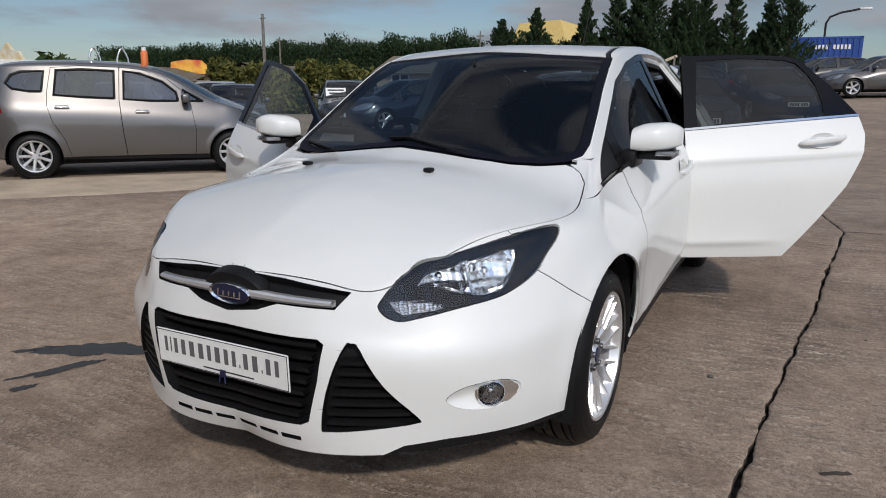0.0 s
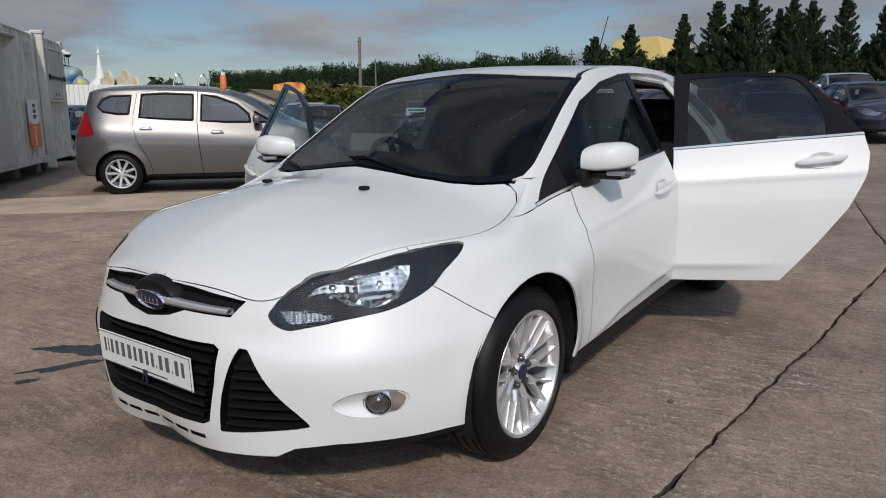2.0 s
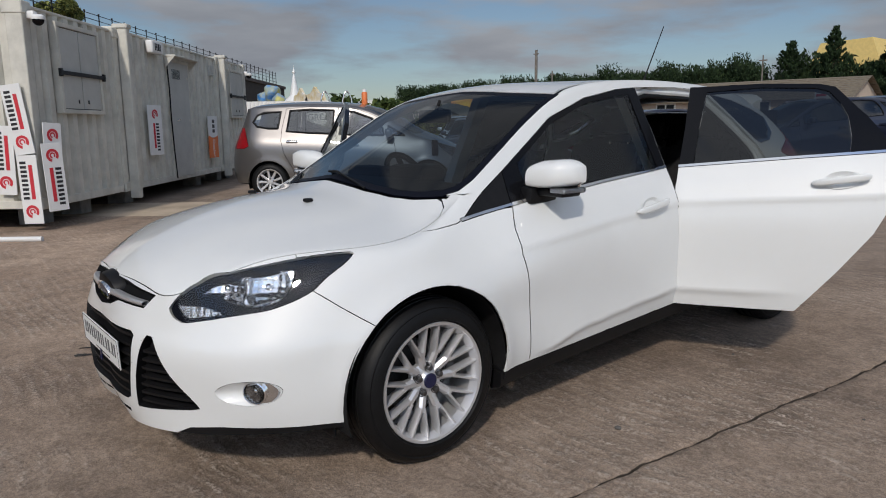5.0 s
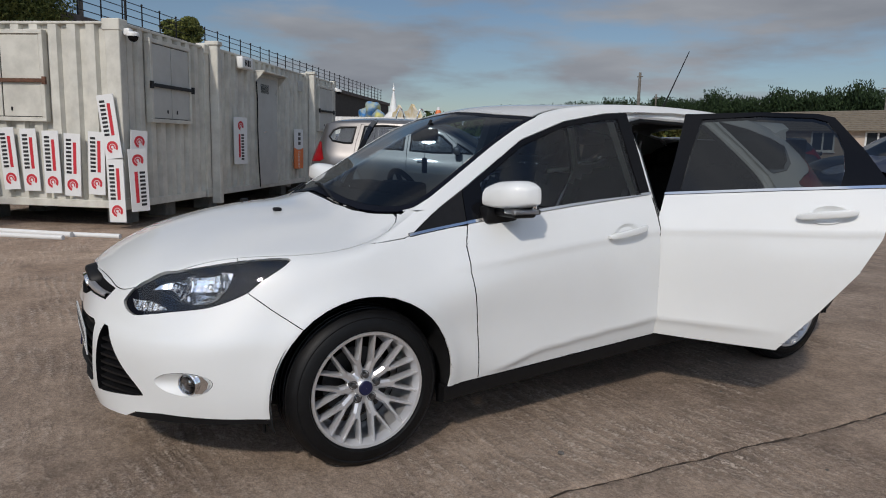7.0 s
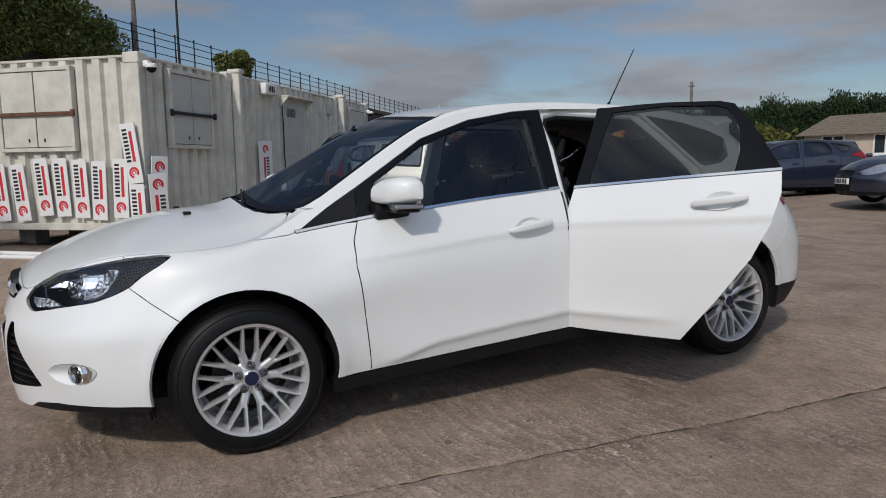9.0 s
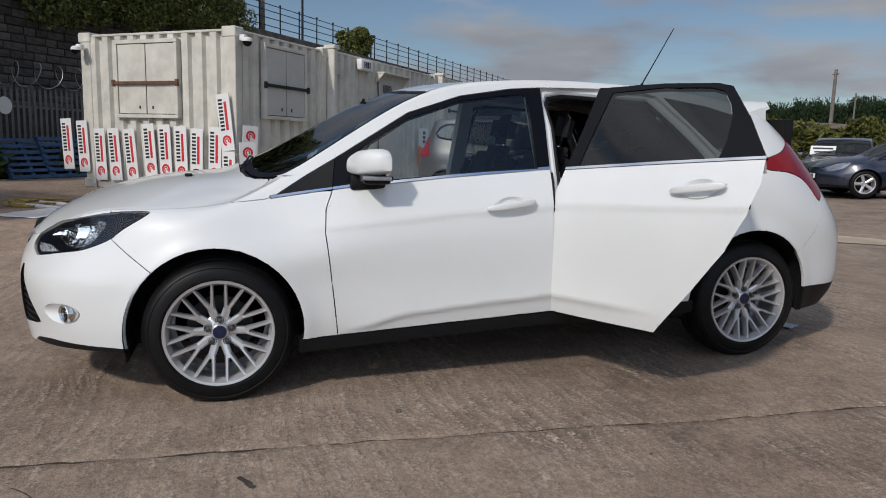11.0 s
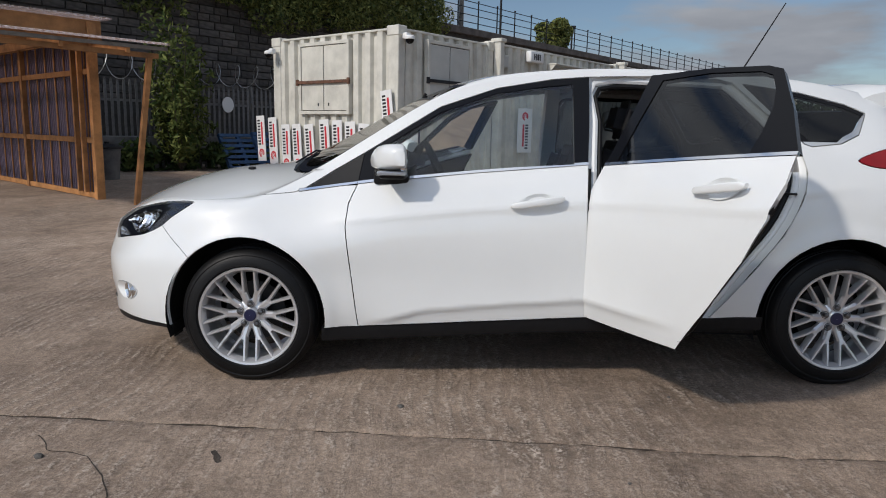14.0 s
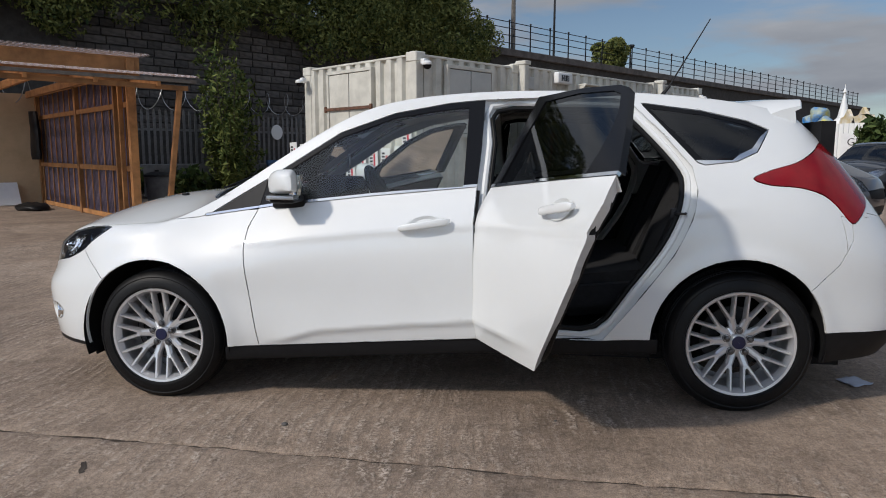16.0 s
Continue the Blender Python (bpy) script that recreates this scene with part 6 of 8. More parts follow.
# oily puddle by the front of the car
WET = principled("wet_concrete", (0.022, 0.020, 0.020), 0.18, var=0.5, scale=5, spec=0.3)
for px, py, ra, rb, turn_a, sd in ((-1.52, -1.61, .27, .075, 27, 9), (-1.80, -1.76, .10, .022, 40, 3), (-1.46, -1.84, .17, .035, 62, 5), (-1.42, -2.04, .05, .022, 60, 1)):
    bm = bmesh.new()
    ring = []
    ca, sa = math.cos(radians(turn_a)), math.sin(radians(turn_a))
    for i in range(90):
        a = 2 * math.pi * i / 90
        q = Vector((math.cos(a), math.sin(a), sd))
        r = 1 + .5 * noise.noise(q * 1.9) + .30 * noise.noise(q * 5.0) + .12 * noise.noise(q * 13)
        u, v = ra * r * math.cos(a), rb * r * math.sin(a) + .04 * math.sin(3 * math.cos(a)) * ra
        ring.append(bm.verts.new((px + u * ca - v * sa, py + u * sa + v * ca, ground_z(px + u * ca - v * sa, py + u * sa + v * ca) + .0035)))
    bm.faces.new(ring)
    tagged(part("puddle", bm, WET, None, smooth=False), "dark oily wet patch on the concrete", "puddle", "wet patches by the bumper")

PEBBLE = principled("pebble", (0.12, 0.11, 0.10), 0.9, var=0.4, scale=60, bump=0.5, bscale=90)
for x, y, s in ((1.13, -.6, .014), (1.61, -1.84, .017), (1.0, .55, .008), (2.2, -.4, .008), (1.75, .2, .007), (2.6, 1.3, .009), (.4, -2.9, .008), (-.8, -2.7, .010), (2.1, 2.4, .009), (1.9, -1.6, .008)):
    bm = bmesh.new()
    bmesh.ops.create_icosphere(bm, subdivisions=2, radius=s)
    for v in bm.verts:
        v.co += v.co.normalized() * s * .35 * noise.noise(v.co * 90 + Vector((x, y, 0)))
        v.co.z *= .55
        v.co += Vector((x, y, s * .3 + ground_z(x, y)))
    tagged(part("pebble", bm, PEBBLE, None), "small dark stone lying on the concrete", "stone", "loose stones on the yard")

# a hairline crack that wanders off the joint, a short one across its bend, and a strip of old bark
for row, wide in (([(1.44, -1.95), (1.552, -1.839), (1.602, -1.671), (1.734, -1.547), (1.869, -1.463), (2.05, -1.44)], .0032), ([(1.74, 3.03), (1.9, 3.05), (2.4, 3.02)], .012), ([(1.55, -1.245), (1.585, -1.215), (1.625, -1.20), (1.645, -1.175)], .016)):
    bm = bmesh.new()
    prev = None
    pts = [Vector(p) for p in row]
    for a, b in zip(pts, pts[1:]):
        n = max(2, int((b - a).length / .015))
        for k in range(n):
            p = a + (b - a) * k / n
            d = (b - a).normalized()
            side_v = Vector((-d.y, d.x))
            p = p + side_v * .02 * noise.noise(Vector((p.x * 9, p.y * 9, 2)))
            w = wide * (.5 + .9 * abs(noise.noise(Vector((p.x * 31, p.y * 31, 5)))))
            pair = [bm.verts.new((*(p + side_v * q), ground_z(p.x, p.y) + .0022)) for q in (w, -w)]
            if prev:
                bm.faces.new((prev[0], prev[1], pair[1], pair[0]))
            prev = pair
    bmesh.ops.recalc_face_normals(bm, faces=bm.faces)
    for f in bm.faces:
        if f.normal.z < 0:
            f.normal_flip()
    part("crack" if wide < .015 else "dirt_streak", bm, SOIL, ground, "dark crack in the concrete" if wide < .015 else "dark brown scrap trodden into the concrete", smooth=False)
# scrap of pale plastic behind the rear wheel
bm = bmesh.new()
gridv = [[bm.verts.new((.36 + .02 * i - .008 * j, 1.93 + .016 * j + .006 * i, ground_z(.4, 1.98) + .005 + .012 * abs(noise.noise(Vector((i * .9, j * .9, 3)))))) for j in range(8)] for i in range(7)]
for a, b in zip(gridv, gridv[1:]):
    for j in range(7):
        bm.faces.new((a[j], b[j], b[j + 1], a[j + 1]))
o = part("litter", bm, principled("pale_litter", (.42, .45, .55), .4, var=.2, scale=20), None)
o.modifiers.new("thickness", 'SOLIDIFY').thickness = .002
tagged(o, "crumpled pale blue plastic scrap on the concrete", "litter")

# ---- containers ----
S_DIR = Vector((math.cos(radians(141.5)), math.sin(radians(141.5)), 0))
E_DIR = Vector((-S_DIR.y, S_DIR.x, 0))
CON = Vector((-6.80, -1.32, 0))
CREAM = principled("cream_steel", (0.63, 0.61, 0.54), 0.55, var=0.24, scale=3.2, bump=0.15, bscale=40)
CREAM_DOOR = principled("grey_steel_door", (0.50, 0.50, 0.47), 0.5, var=0.12, scale=3, bump=0.1, bscale=40)
RUST = principled("rust", (0.16, 0.075, 0.045), 0.85, var=0.5, scale=20, bump=0.5, bscale=120)
TIMBER_GREY = principled("weathered_timber", (0.20, 0.18, 0.155), 0.9, var=0.4, scale=7, bump=0.4, bscale=50)
BLOCK = principled("concrete_block", (0.28, 0.27, 0.25), 0.95, var=0.3, scale=10, bump=0.5, bscale=60)
CCTV_WHITE = principled("cctv_white", (0.75, 0.75, 0.73), 0.4)


def corrugated(bm, length, height, m, pitch=.27, depth=.062):
    """A pressed steel wall in local x (length) and z (height), ribs towards -y."""
    prof = []
    n = max(1, int(round(length / pitch)))
    p = length / n
    for i in range(n):
        x = i * p
        prof += [(x, 0), (x + p * .38, 0), (x + p * .47, -depth), (x + p * .91, -depth)]
    prof.append((length, 0))
    lo = [bm.verts.new(m @ Vector((x, y, 0))) for x, y in prof]
    hi = [bm.verts.new(m @ Vector((x, y, height))) for x, y in prof]
    lo2 = [bm.verts.new(m @ Vector((x, y + .004, 0))) for x, y in prof]
    hi2 = [bm.verts.new(m @ Vector((x, y + .004, height))) for x, y in prof]
    for i in range(len(prof) - 1):
        bm.faces.new((lo[i], lo[i + 1], hi[i + 1], hi[i]))
        bm.faces.new((lo2[i + 1], lo2[i], hi2[i], hi2[i + 1]))


def container(u0, u1, name, label, windows=(), door=None, joined=False, vents=(), z0=.27, z1=2.68, width=3.05):
    """Local axes: x along the long front, y inwards, z up."""
    m = Matrix(((S_DIR.x, E_DIR.x, 0, CON.x + S_DIR.x * u0), (S_DIR.y, E_DIR.y, 0, CON.y + S_DIR.y * u0), (0, 0, 1, 0), (0, 0, 0, 1)))
    c = thing(name, m, label, "container")
    L_ = u1 - u0
    t = .078
    for nm, a in (("front_wall", Matrix.Translation((.06, t, z0 + .10))), ("back_wall", Matrix.Translation((.06, width - t, z0 + .10)))):
        bm = bmesh.new()
        corrugated(bm, L_ - .12, z1 - z0 - .145, a)
        part(nm, bm, CREAM, c, smooth=False)
    for nm, x in (("end_wall", t), ("end_wall", L_ - t)):
        bm = bmesh.new()
        flip = -1 if x < 1 else 1
        corrugated(bm, width - .12, z1 - z0 - .145, Matrix.Translation((x, .06 if flip > 0 else width - .06, z0 + .10)) @ Matrix.Rotation(radians(90 * flip), 4, 'Z'))
        part(nm, bm, CREAM, c, smooth=False)
    for x in (0, L_ - .15):
        for y in (0, width - .20):
            bm = bmesh.new()
            box(bm, x, x + .15, y, y + .20, z0, z1, .008)
            part("corner_post", bm, CREAM, c, smooth=False)
            for zz in (z0 - .01, z1 - .13):
                bm = bmesh.new()
                box(bm, x - .012, x + .185, y - .012, y + .235, zz, zz + .15, .012)
                for hx_, hy_ in ((x + .04, y - .016), (x + .11, y - .016)):
                    box(bm, hx_ - .014, hx_ + .014, hy_, hy_ + .01, zz + .06, zz + .09, .002)
                part("corner_casting", bm, CREAM, c, smooth=False)
    for zz, rh in ((z0, .10), (z1 - .05, .035)):
        bm = bmesh.new()
        box(bm, .19, L_ - .19, .008, .09, zz, zz + rh, .006)
        box(bm, .19, L_ - .19, width - .09, width - .008, zz, zz + rh, .006)
        box(bm, .008, .09, .24, width - .24, zz, zz + rh, .006)
        box(bm, L_ - .09, L_ - .008, .24, width - .24, zz, zz + rh, .006)
        part("rail", bm, CREAM, c, smooth=False)
    bm = bmesh.new()
    box(bm, .05, L_ - .05, .05, width - .05, z1 - .045, z1 - .02)
    part("roof", bm, CREAM, c, smooth=False)
    bm = bmesh.new()
    box(bm, .05, L_ - .05, .05, width - .05, z0 + .02, z0 + .06)
    part("floor", bm, DARK_METAL, c, smooth=False)
    for x in (.55, L_ - .85):
        for y in (.35, width - .65):
            bm = bmesh.new()
            box(bm, x, x + .30, y, y + .30, .0, z0 - .012, .012)
            part("support_block", bm, BLOCK, c, smooth=False)
    for kind, a, b, lo, hi in windows:
        # shuttered window: frame, two leaves, locking bar
        mm = Matrix()
        if kind == "end":
            mm, a, b = Matrix.Rotation(radians(-90), 4, 'Z'), -b, -a
        e = new("window")
        e.parent = c
        e.matrix_basis = mm
        tagged(e, "steel shuttered window with a rusty locking bar")
        bm = bmesh.new()
        f = .055
        for q in ((a - f, b + f, lo - f, lo), (a - f, b + f, hi, hi + f), (a - f, a, lo, hi), (b, b + f, lo, hi)):
            vs = box(bm, q[0], q[1], -.045, .05, q[2], q[3], .004)
        part("window_frame", bm, CREAM, e, smooth=False)
        mid = (a + b) / 2
        bm = bmesh.new()
        box(bm, a, b, -.004, .006, lo, hi)
        part("backing", bm, DARK_METAL, e, smooth=False)
        for q in ((a + .009, mid - .009), (mid + .009, b - .009)):
            bm = bmesh.new()
            box(bm, q[0], q[1], -.030, -.010, lo + .010, hi - .010, .005)
            part("shutter", bm, CREAM_DOOR if kind == "front" else CREAM, e, smooth=False)
        bm = bmesh.new()
        box(bm, a - .09, b + .09, -.072, -.05, lo + (hi - lo) * .42, lo + (hi - lo) * .42 + .05, .004)
        for q in (a - .09, b + .04):
            box(bm, q, q + .05, -.08, -.04, lo + (hi - lo) * .42 - .025, lo + (hi - lo) * .42 + .075, .004)
        part("locking_bar", bm, RUST if kind == "end" else DARK_METAL, e, "rusty locking bar" if kind == "end" else "dark locking bar", smooth=False)
        bm = bmesh.new()
        for q in (mid - .13, mid + .13):
            box(bm, q - .012, q + .012, -.04, -.028, lo + .08, lo + .13, .003)
        part("latch", bm, DARK_METAL, e, smooth=False)
    if door:
        a, b, lo, hi = door
        e = new("door")
        e.parent = c
        tagged(e, "grey steel door under a small canopy")
        bm = bmesh.new()
        box(bm, a, b, -.012, .012, lo, hi, .006)
        part("door_leaf", bm, CREAM_DOOR, e, smooth=False)
        bm = bmesh.new()
        for q in ((a - .05, a, lo, hi + .05), (b, b + .05, lo, hi + .05), (a, b, hi, hi + .05)):
            box(bm, q[0], q[1], -.015, .05, q[2], q[3], .004)
        part("door_frame", bm, CREAM, e, smooth=False)
        bm = bmesh.new()
        box(bm, a - .15, b + .12, -.20, .0, hi + .07, hi + .10, .006)
        for q in (a - .14, b + .10):
            prism(bm, [(0, 0), (.18, 0), (.18, -.20)], .012, Matrix.Translation((q, -.18, hi + .07)) @ Matrix(((0, 0, 1, 0), (1, 0, 0, 0), (0, 1, 0, 0), (0, 0, 0, 1))))
        part("canopy", bm, CREAM, e, smooth=False)
        bm = bmesh.new()
        box(bm, a + .12, b - .42, -.012, -.004, hi - .30, hi - .12, .003)
        part("door_notice", bm, NAVY, e, "small dark notice")
        for zz in (lo + .25, (lo + hi) / 2, hi - .25):
            bm = bmesh.new()
            rod(bm, (b + .005, -.02, zz - .06), (b + .005, -.02, zz + .06), .018)
            box(bm, b - .10, b + .06, -.02, -.006, zz - .02, zz + .02, .003)
            part("hinge", bm, CREAM, e, smooth=False)
        bm = bmesh.new()
        tube(bm, [(a + .16, -.04, lo + 1.02), (a + .21, -.055, lo + 1.05), (a + .26, -.055, lo + 1.05), (a + .31, -.04, lo + 1.02)], .011)
        part("door_pull", bm, CHROME, e)
        bm = bmesh.new()
        tube(bm, [(a - .10, -.02, hi - .05), (a - .085, -.03, hi - .5), (a - .07, -.02, lo + 1.1), (a - .06, -.03, lo + .5), (a + .02, -.02, lo - .02)], .012)
        part("cable", bm, RUBBER, e, "black cable hanging down")
    if joined:
        # stout post that stands out where two units meet, and small vents
        bm = bmesh.new()
        box(bm, -.03, .09, -.15, .0, z0 - .12, z1 + .02, .012)
        part("joining_post", bm, CREAM, c, "pale steel post standing out at the joint", smooth=False)
        bm = bmesh.new()
        box(bm, -.05, .12, -.17, .06, z1 - .02, z1 + .05, .012)
        part("post_cap", bm, CREAM, c, smooth=False)
    for x in vents:
        bm = bmesh.new()
        box(bm, x - .10, x + .10, -.03, .02, z1 - .42, z1 - .20, .008)
        for k in range(4):
            box(bm, x - .085, x + .085, -.036, -.03, z1 - .405 + .05 * k, z1 - .38 + .05 * k, .002)
        part("vent", bm, CREAM_DOOR, c, "small grey louvred vent", smooth=False)
    return c


con_a = container(0, 2.43, "office_container", "cream corrugated steel container on blocks with shuttered windows", windows=(("front", .69, 1.70, 1.475, 2.50), ("end", 1.10, 2.24, 1.44, 2.50)))
con_b = container(2.46, 7.31, "office_container", "cream corrugated steel container with a grey door", door=(1.93, 2.88, .33, 2.40), joined=True, vents=(.30, 4.30), z1=2.72)
con_c = container(7.34, 9.50, "office_container", "cream corrugated steel container with a shuttered hatch", windows=(("front", .72, 1.75, 1.5, 2.50),), joined=True, z1=2.74)


def on_container(u, off=0.0, z=0.0, end=False):
    """A pose on the container front (or end) face: local x along the face, y inwards, z up."""
    if end:
        return Matrix(((-E_DIR.x, S_DIR.x, 0, CON.x + E_DIR.x * u - S_DIR.x * off), (-E_DIR.y, S_DIR.y, 0, CON.y + E_DIR.y * u - S_DIR.y * off), (0, 0, 1, z), (0, 0, 0, 1)))
    return Matrix(((S_DIR.x, E_DIR.x, 0, CON.x + S_DIR.x * u - E_DIR.x * off), (S_DIR.y, E_DIR.y, 0, CON.y + S_DIR.y * u - E_DIR.y * off), (0, 0, 1, z), (0, 0, 0, 1)))


# light box sign above the door
e = thing("sign_box", on_container(3.44, .09, 2.45), "white plastic sign box with dark mark above the door", "sign")
bm = bmesh.new()
box(bm, 0, .46, -.04, .085, 0, .21, .03, 3)
part("box", bm, CCTV_WHITE, e)
bm = bmesh.new()
for x, w in ((.10, .03), (.16, .03), (.215, .07), (.31, .025)):
    box(bm, x, x + w, -.044, -.039, .05, .16)
box(bm, .10, .19, -.044, -.039, .095, .115)
part("mark", bm, PRINT_BLACK, e, "dark lettering bars")
# dome cameras
for mm in (on_container(.12, .0, 2.50), on_container(9.40, .0, 2.50), on_container(2.94, .05, 2.42, True)):
    e = thing("dome_camera", mm, "white dome security camera on a bracket", "camera")
    bm = bmesh.new()
    box(bm, -.05, .05, -.10, .0, .0, .09, .02, 2)
    part("bracket", bm, CCTV_WHITE, e)
    bm = bmesh.new()
    lathe(bm, [(.001, .055), (.05, .05), (.075, .03), (.08, 0), (.076, -.01)], 24, Matrix.Translation((0, -.12, .0)))
    part("housing", bm, CCTV_WHITE, e)
    bm = bmesh.new()
    bmesh.ops.create_uvsphere(bm, u_segments=18, v_segments=10, radius=.066, matrix=Matrix.Translation((0, -.12, -.012)))
    part("dome", bm, GLOSS_BLACK, e, "dark camera dome")

BOARD = principled("board_white", (0.74, 0.74, 0.73), 0.5, var=0.07, scale=5)
ORANGE = principled("board_orange", (0.75, 0.20, 0.06), 0.5, var=0.1, scale=10)


def board(name, m, w=.235, h=.82, flip=False, label="white advertising board with black lettering bars and a red mark"):
    e = thing(name, m, label, "sign", "boards at the container")
    bm = bmesh.new()
    box(bm, -w / 2, w / 2, -.006, .006, 0, h, .002)
    part("panel", bm, BOARD, e, smooth=False)
    s = -1 if flip else 1

    def zz(v):
        return v * h if not flip else (1 - v) * h
    bm = bmesh.new()
    k = 9
    for i in range(k):
        a, b = .36 + .58 * i / k, .36 + .58 * (i + .58) / k
        box(bm, (-.085) * s, (-.012) * s, -.009, -.0055, min(zz(a), zz(b)), max(zz(a), zz(b)))
    part("lettering", bm, PRINT_BLACK, e, "black lettering bars", smooth=False)
    bm = bmesh.new()
    box(bm, .014 * s, .058 * s, -.009, -.0055, min(zz(.36), zz(.86)), max(zz(.36), zz(.86)))
    part("strip", bm, PRINT_RED, e, "red strip", smooth=False)
    bm = bmesh.new()
    mm = Matrix.Translation((0, -.0062, zz(.18))) @ Matrix.Rotation(radians(90), 4, 'X')
    for r0, r1, gap in ((.045, .078, 1.1), (.018, .036, .9)):
        n = 26
        pts = []
        for i in range(n + 1):
            a = gap / 2 + (2 * math.pi - gap) * i / n - 1.2
            pts.append((bm.verts.new(mm @ Vector((r0 * math.cos(a), r0 * math.sin(a), .0025))), bm.verts.new(mm @ Vector((r1 * math.cos(a), r1 * math.sin(a), .0025)))))
        for p, q in zip(pts, pts[1:]):
            bm.faces.new((p[0], p[1], q[1], q[0]))
    bmesh.ops.recalc_face_normals(bm, faces=bm.faces)
    part("round_mark", bm, PRINT_RED, e, "red ring mark", smooth=False)
    return e


# boards tied along the end wall
for i, (u, z, tilt) in enumerate(((3.38, .54, -3), (3.02, .51, -3), (2.66, .39, -2), (2.33, .40, -4), (1.99, .40, -5), (1.60, .48, -4), (1.31, .47, -2), (1.00, .45, -1), (.73, .42, 2), (.38, .45, 2))):
    board("board", on_container(u, .035 + .006 * (i % 2), z, True) @ Matrix.Rotation(radians(tilt), 4, 'Y'))
board("board", on_container(.10, .06, .93, True) @ Matrix.Rotation(radians(-7), 4, 'Y'))
board("board", on_container(.08, .07, .10, True) @ Matrix.Rotation(radians(-1), 4, 'Y'))
board("board", on_container(.15, .09, .48) @ Matrix.Rotation(radians(-22), 4, 'Z') @ Matrix.Rotation(radians(3), 4, 'Y'), w=.25, flip=True)
board("board", on_container(.09, .15, .24) @ Matrix.Rotation(radians(-30), 4, 'Z') @ Matrix.Rotation(radians(-2), 4, 'Y'), w=.25, flip=True)
board("board", on_container(3.36, .10, .78) @ Matrix.Rotation(radians(-14), 4, 'Z'), w=.36, h=.82, flip=True)
e = thing("dealer_board", on_container(6.42, .08, .60) @ Matrix.Rotation(radians(-10), 4, 'Z'), "white and orange dealer board on the container wall", "sign")
bm = bmesh.new()
box(bm, -.19, .19, -.008, .008, .42, .86, .002)
part("top_panel", bm, BOARD, e, smooth=False)
bm = bmesh.new()
prism(bm, [(-.19, 0), (.19, 0), (.19, .46), (0, .40), (-.19, .46)], .018, Matrix.Translation((0, .009, 0)) @ Matrix.Rotation(radians(90), 4, 'X'))
part("orange_panel", bm, ORANGE, e, "orange panel", smooth=False)
bm = bmesh.new()
for i in range(3):
    box(bm, -.03, .07, -.012, -.0075, .52 + .10 * i, .59 + .10 * i, .002)
part("mark", bm, GREYP, e, "grey lettering bars", smooth=False)
cu = bpy.data.curves.new("word", 'FONT')
cu.body, cu.size, cu.extrude = "Dealer", .135, .001
tx = new("word", cu)
tx.data.materials.append(BOARD)
tx.parent = e
tx.matrix_basis = Matrix.Translation((-.04, -.0105, .385)) @ Matrix.Rotation(radians(90), 4, 'X') @ Matrix.Rotation(radians(-90), 4, 'Z')

# loose pipes, hose and sheet by the container
for a, b, r in (((-6.2, -2.0), (-8.3, -4.3), .035), ((-6.0, -2.1), (-7.9, -4.4), .03), ((-5.9, -1.5), (-7.0, -2.9), .03)):
    bm = bmesh.new()
    rod(bm, (a[0], a[1], r), (b[0], b[1], r), r, r, 12)
    tagged(part("pipe", bm, BOARD, None), "white plastic pipe lying on the ground", "pipe", "pipes on the ground")
HOSE = principled("hose", (0.42, 0.30, 0.08), 0.6, var=0.3, scale=20)
bm = bmesh.new()
pts = []
for i in range(90):
    a = i * .42
    r = .42 + .10 * math.sin(i * .9) + .06 * math.sin(i * 2.3)
    pts.append((-8.35 + r * 1.3 * math.cos(a), -4.35 + r * .8 * math.sin(a), .018 + .00045 * i))
tube(bm, pts, .013, 5)
tagged(part("hose", bm, HOSE, None), "yellow hose coiled loosely on the ground", "hose")
bm = bmesh.new()
gridv = [[bm.verts.new((-7.75 + .11 * i + .03 * j, -3.95 + .06 * j - .05 * i, .016 + .014 * abs(noise.noise(Vector((i * .5, j * .5, 0)))))) for j in range(12)] for i in range(12)]
for a, b in zip(gridv, gridv[1:]):
    for j in range(11):
        bm.faces.new((a[j], b[j], b[j + 1], a[j + 1]))
ob = part("plastic_sheet", bm, PLATE_WHITE, None)
ob.modifiers.new("thickness", 'SOLIDIFY').thickness = .004
tagged(ob, "crumpled pale plastic sheet on the ground", "sheet")

# ---- silver people carrier ----
hx, hy = math.cos(radians(51)), math.sin(radians(51))
mid = Vector((-8.02 + hx * 1.323, 2.22 + hy * 1.323, .008)) + Vector((-hy, hx, 0)) * .85
mpv = parked_car("people_carrier", MPV, MPV_SPEC, SILVER, "silver compact people carrier parked beside the containers", heading(mid.x, mid.y, .008, 51) @ Matrix.Scale(1.08, 4), 170, 34, 12, plate=False)
for y in (.12, .475):
    e = thing("roof_bracket", mpv.matrix_world @ Matrix.Translation((.1, y, 1.50)), "upright pointed chrome loop standing on the car roof", "bracket", "loops on the car roof")
    bm = bmesh.new()
    tube(bm, [(.03, -.075, 0), (.03, -.070, .06), (.02, -.05, .125), (.01, -.02, .175), (0, 0, .195), (-.01, .02, .175), (-.02, .045, .12), (-.02, .062, .06), (-.02, .068, 0)], .013, 8)
    part("loop", bm, CHROME, e)
e = thing("spray_can", mpv.matrix_world @ Matrix.Translation((.1, -.17, 1.48)), "orange spray can standing on the car roof", "can")
bm = bmesh.new()
lathe(bm, [(.001, 0), (.047, 0), (.048, .01), (.048, .17), (.036, .195)], 20)
part("can", bm, ORANGE, e)
bm = bmesh.new()
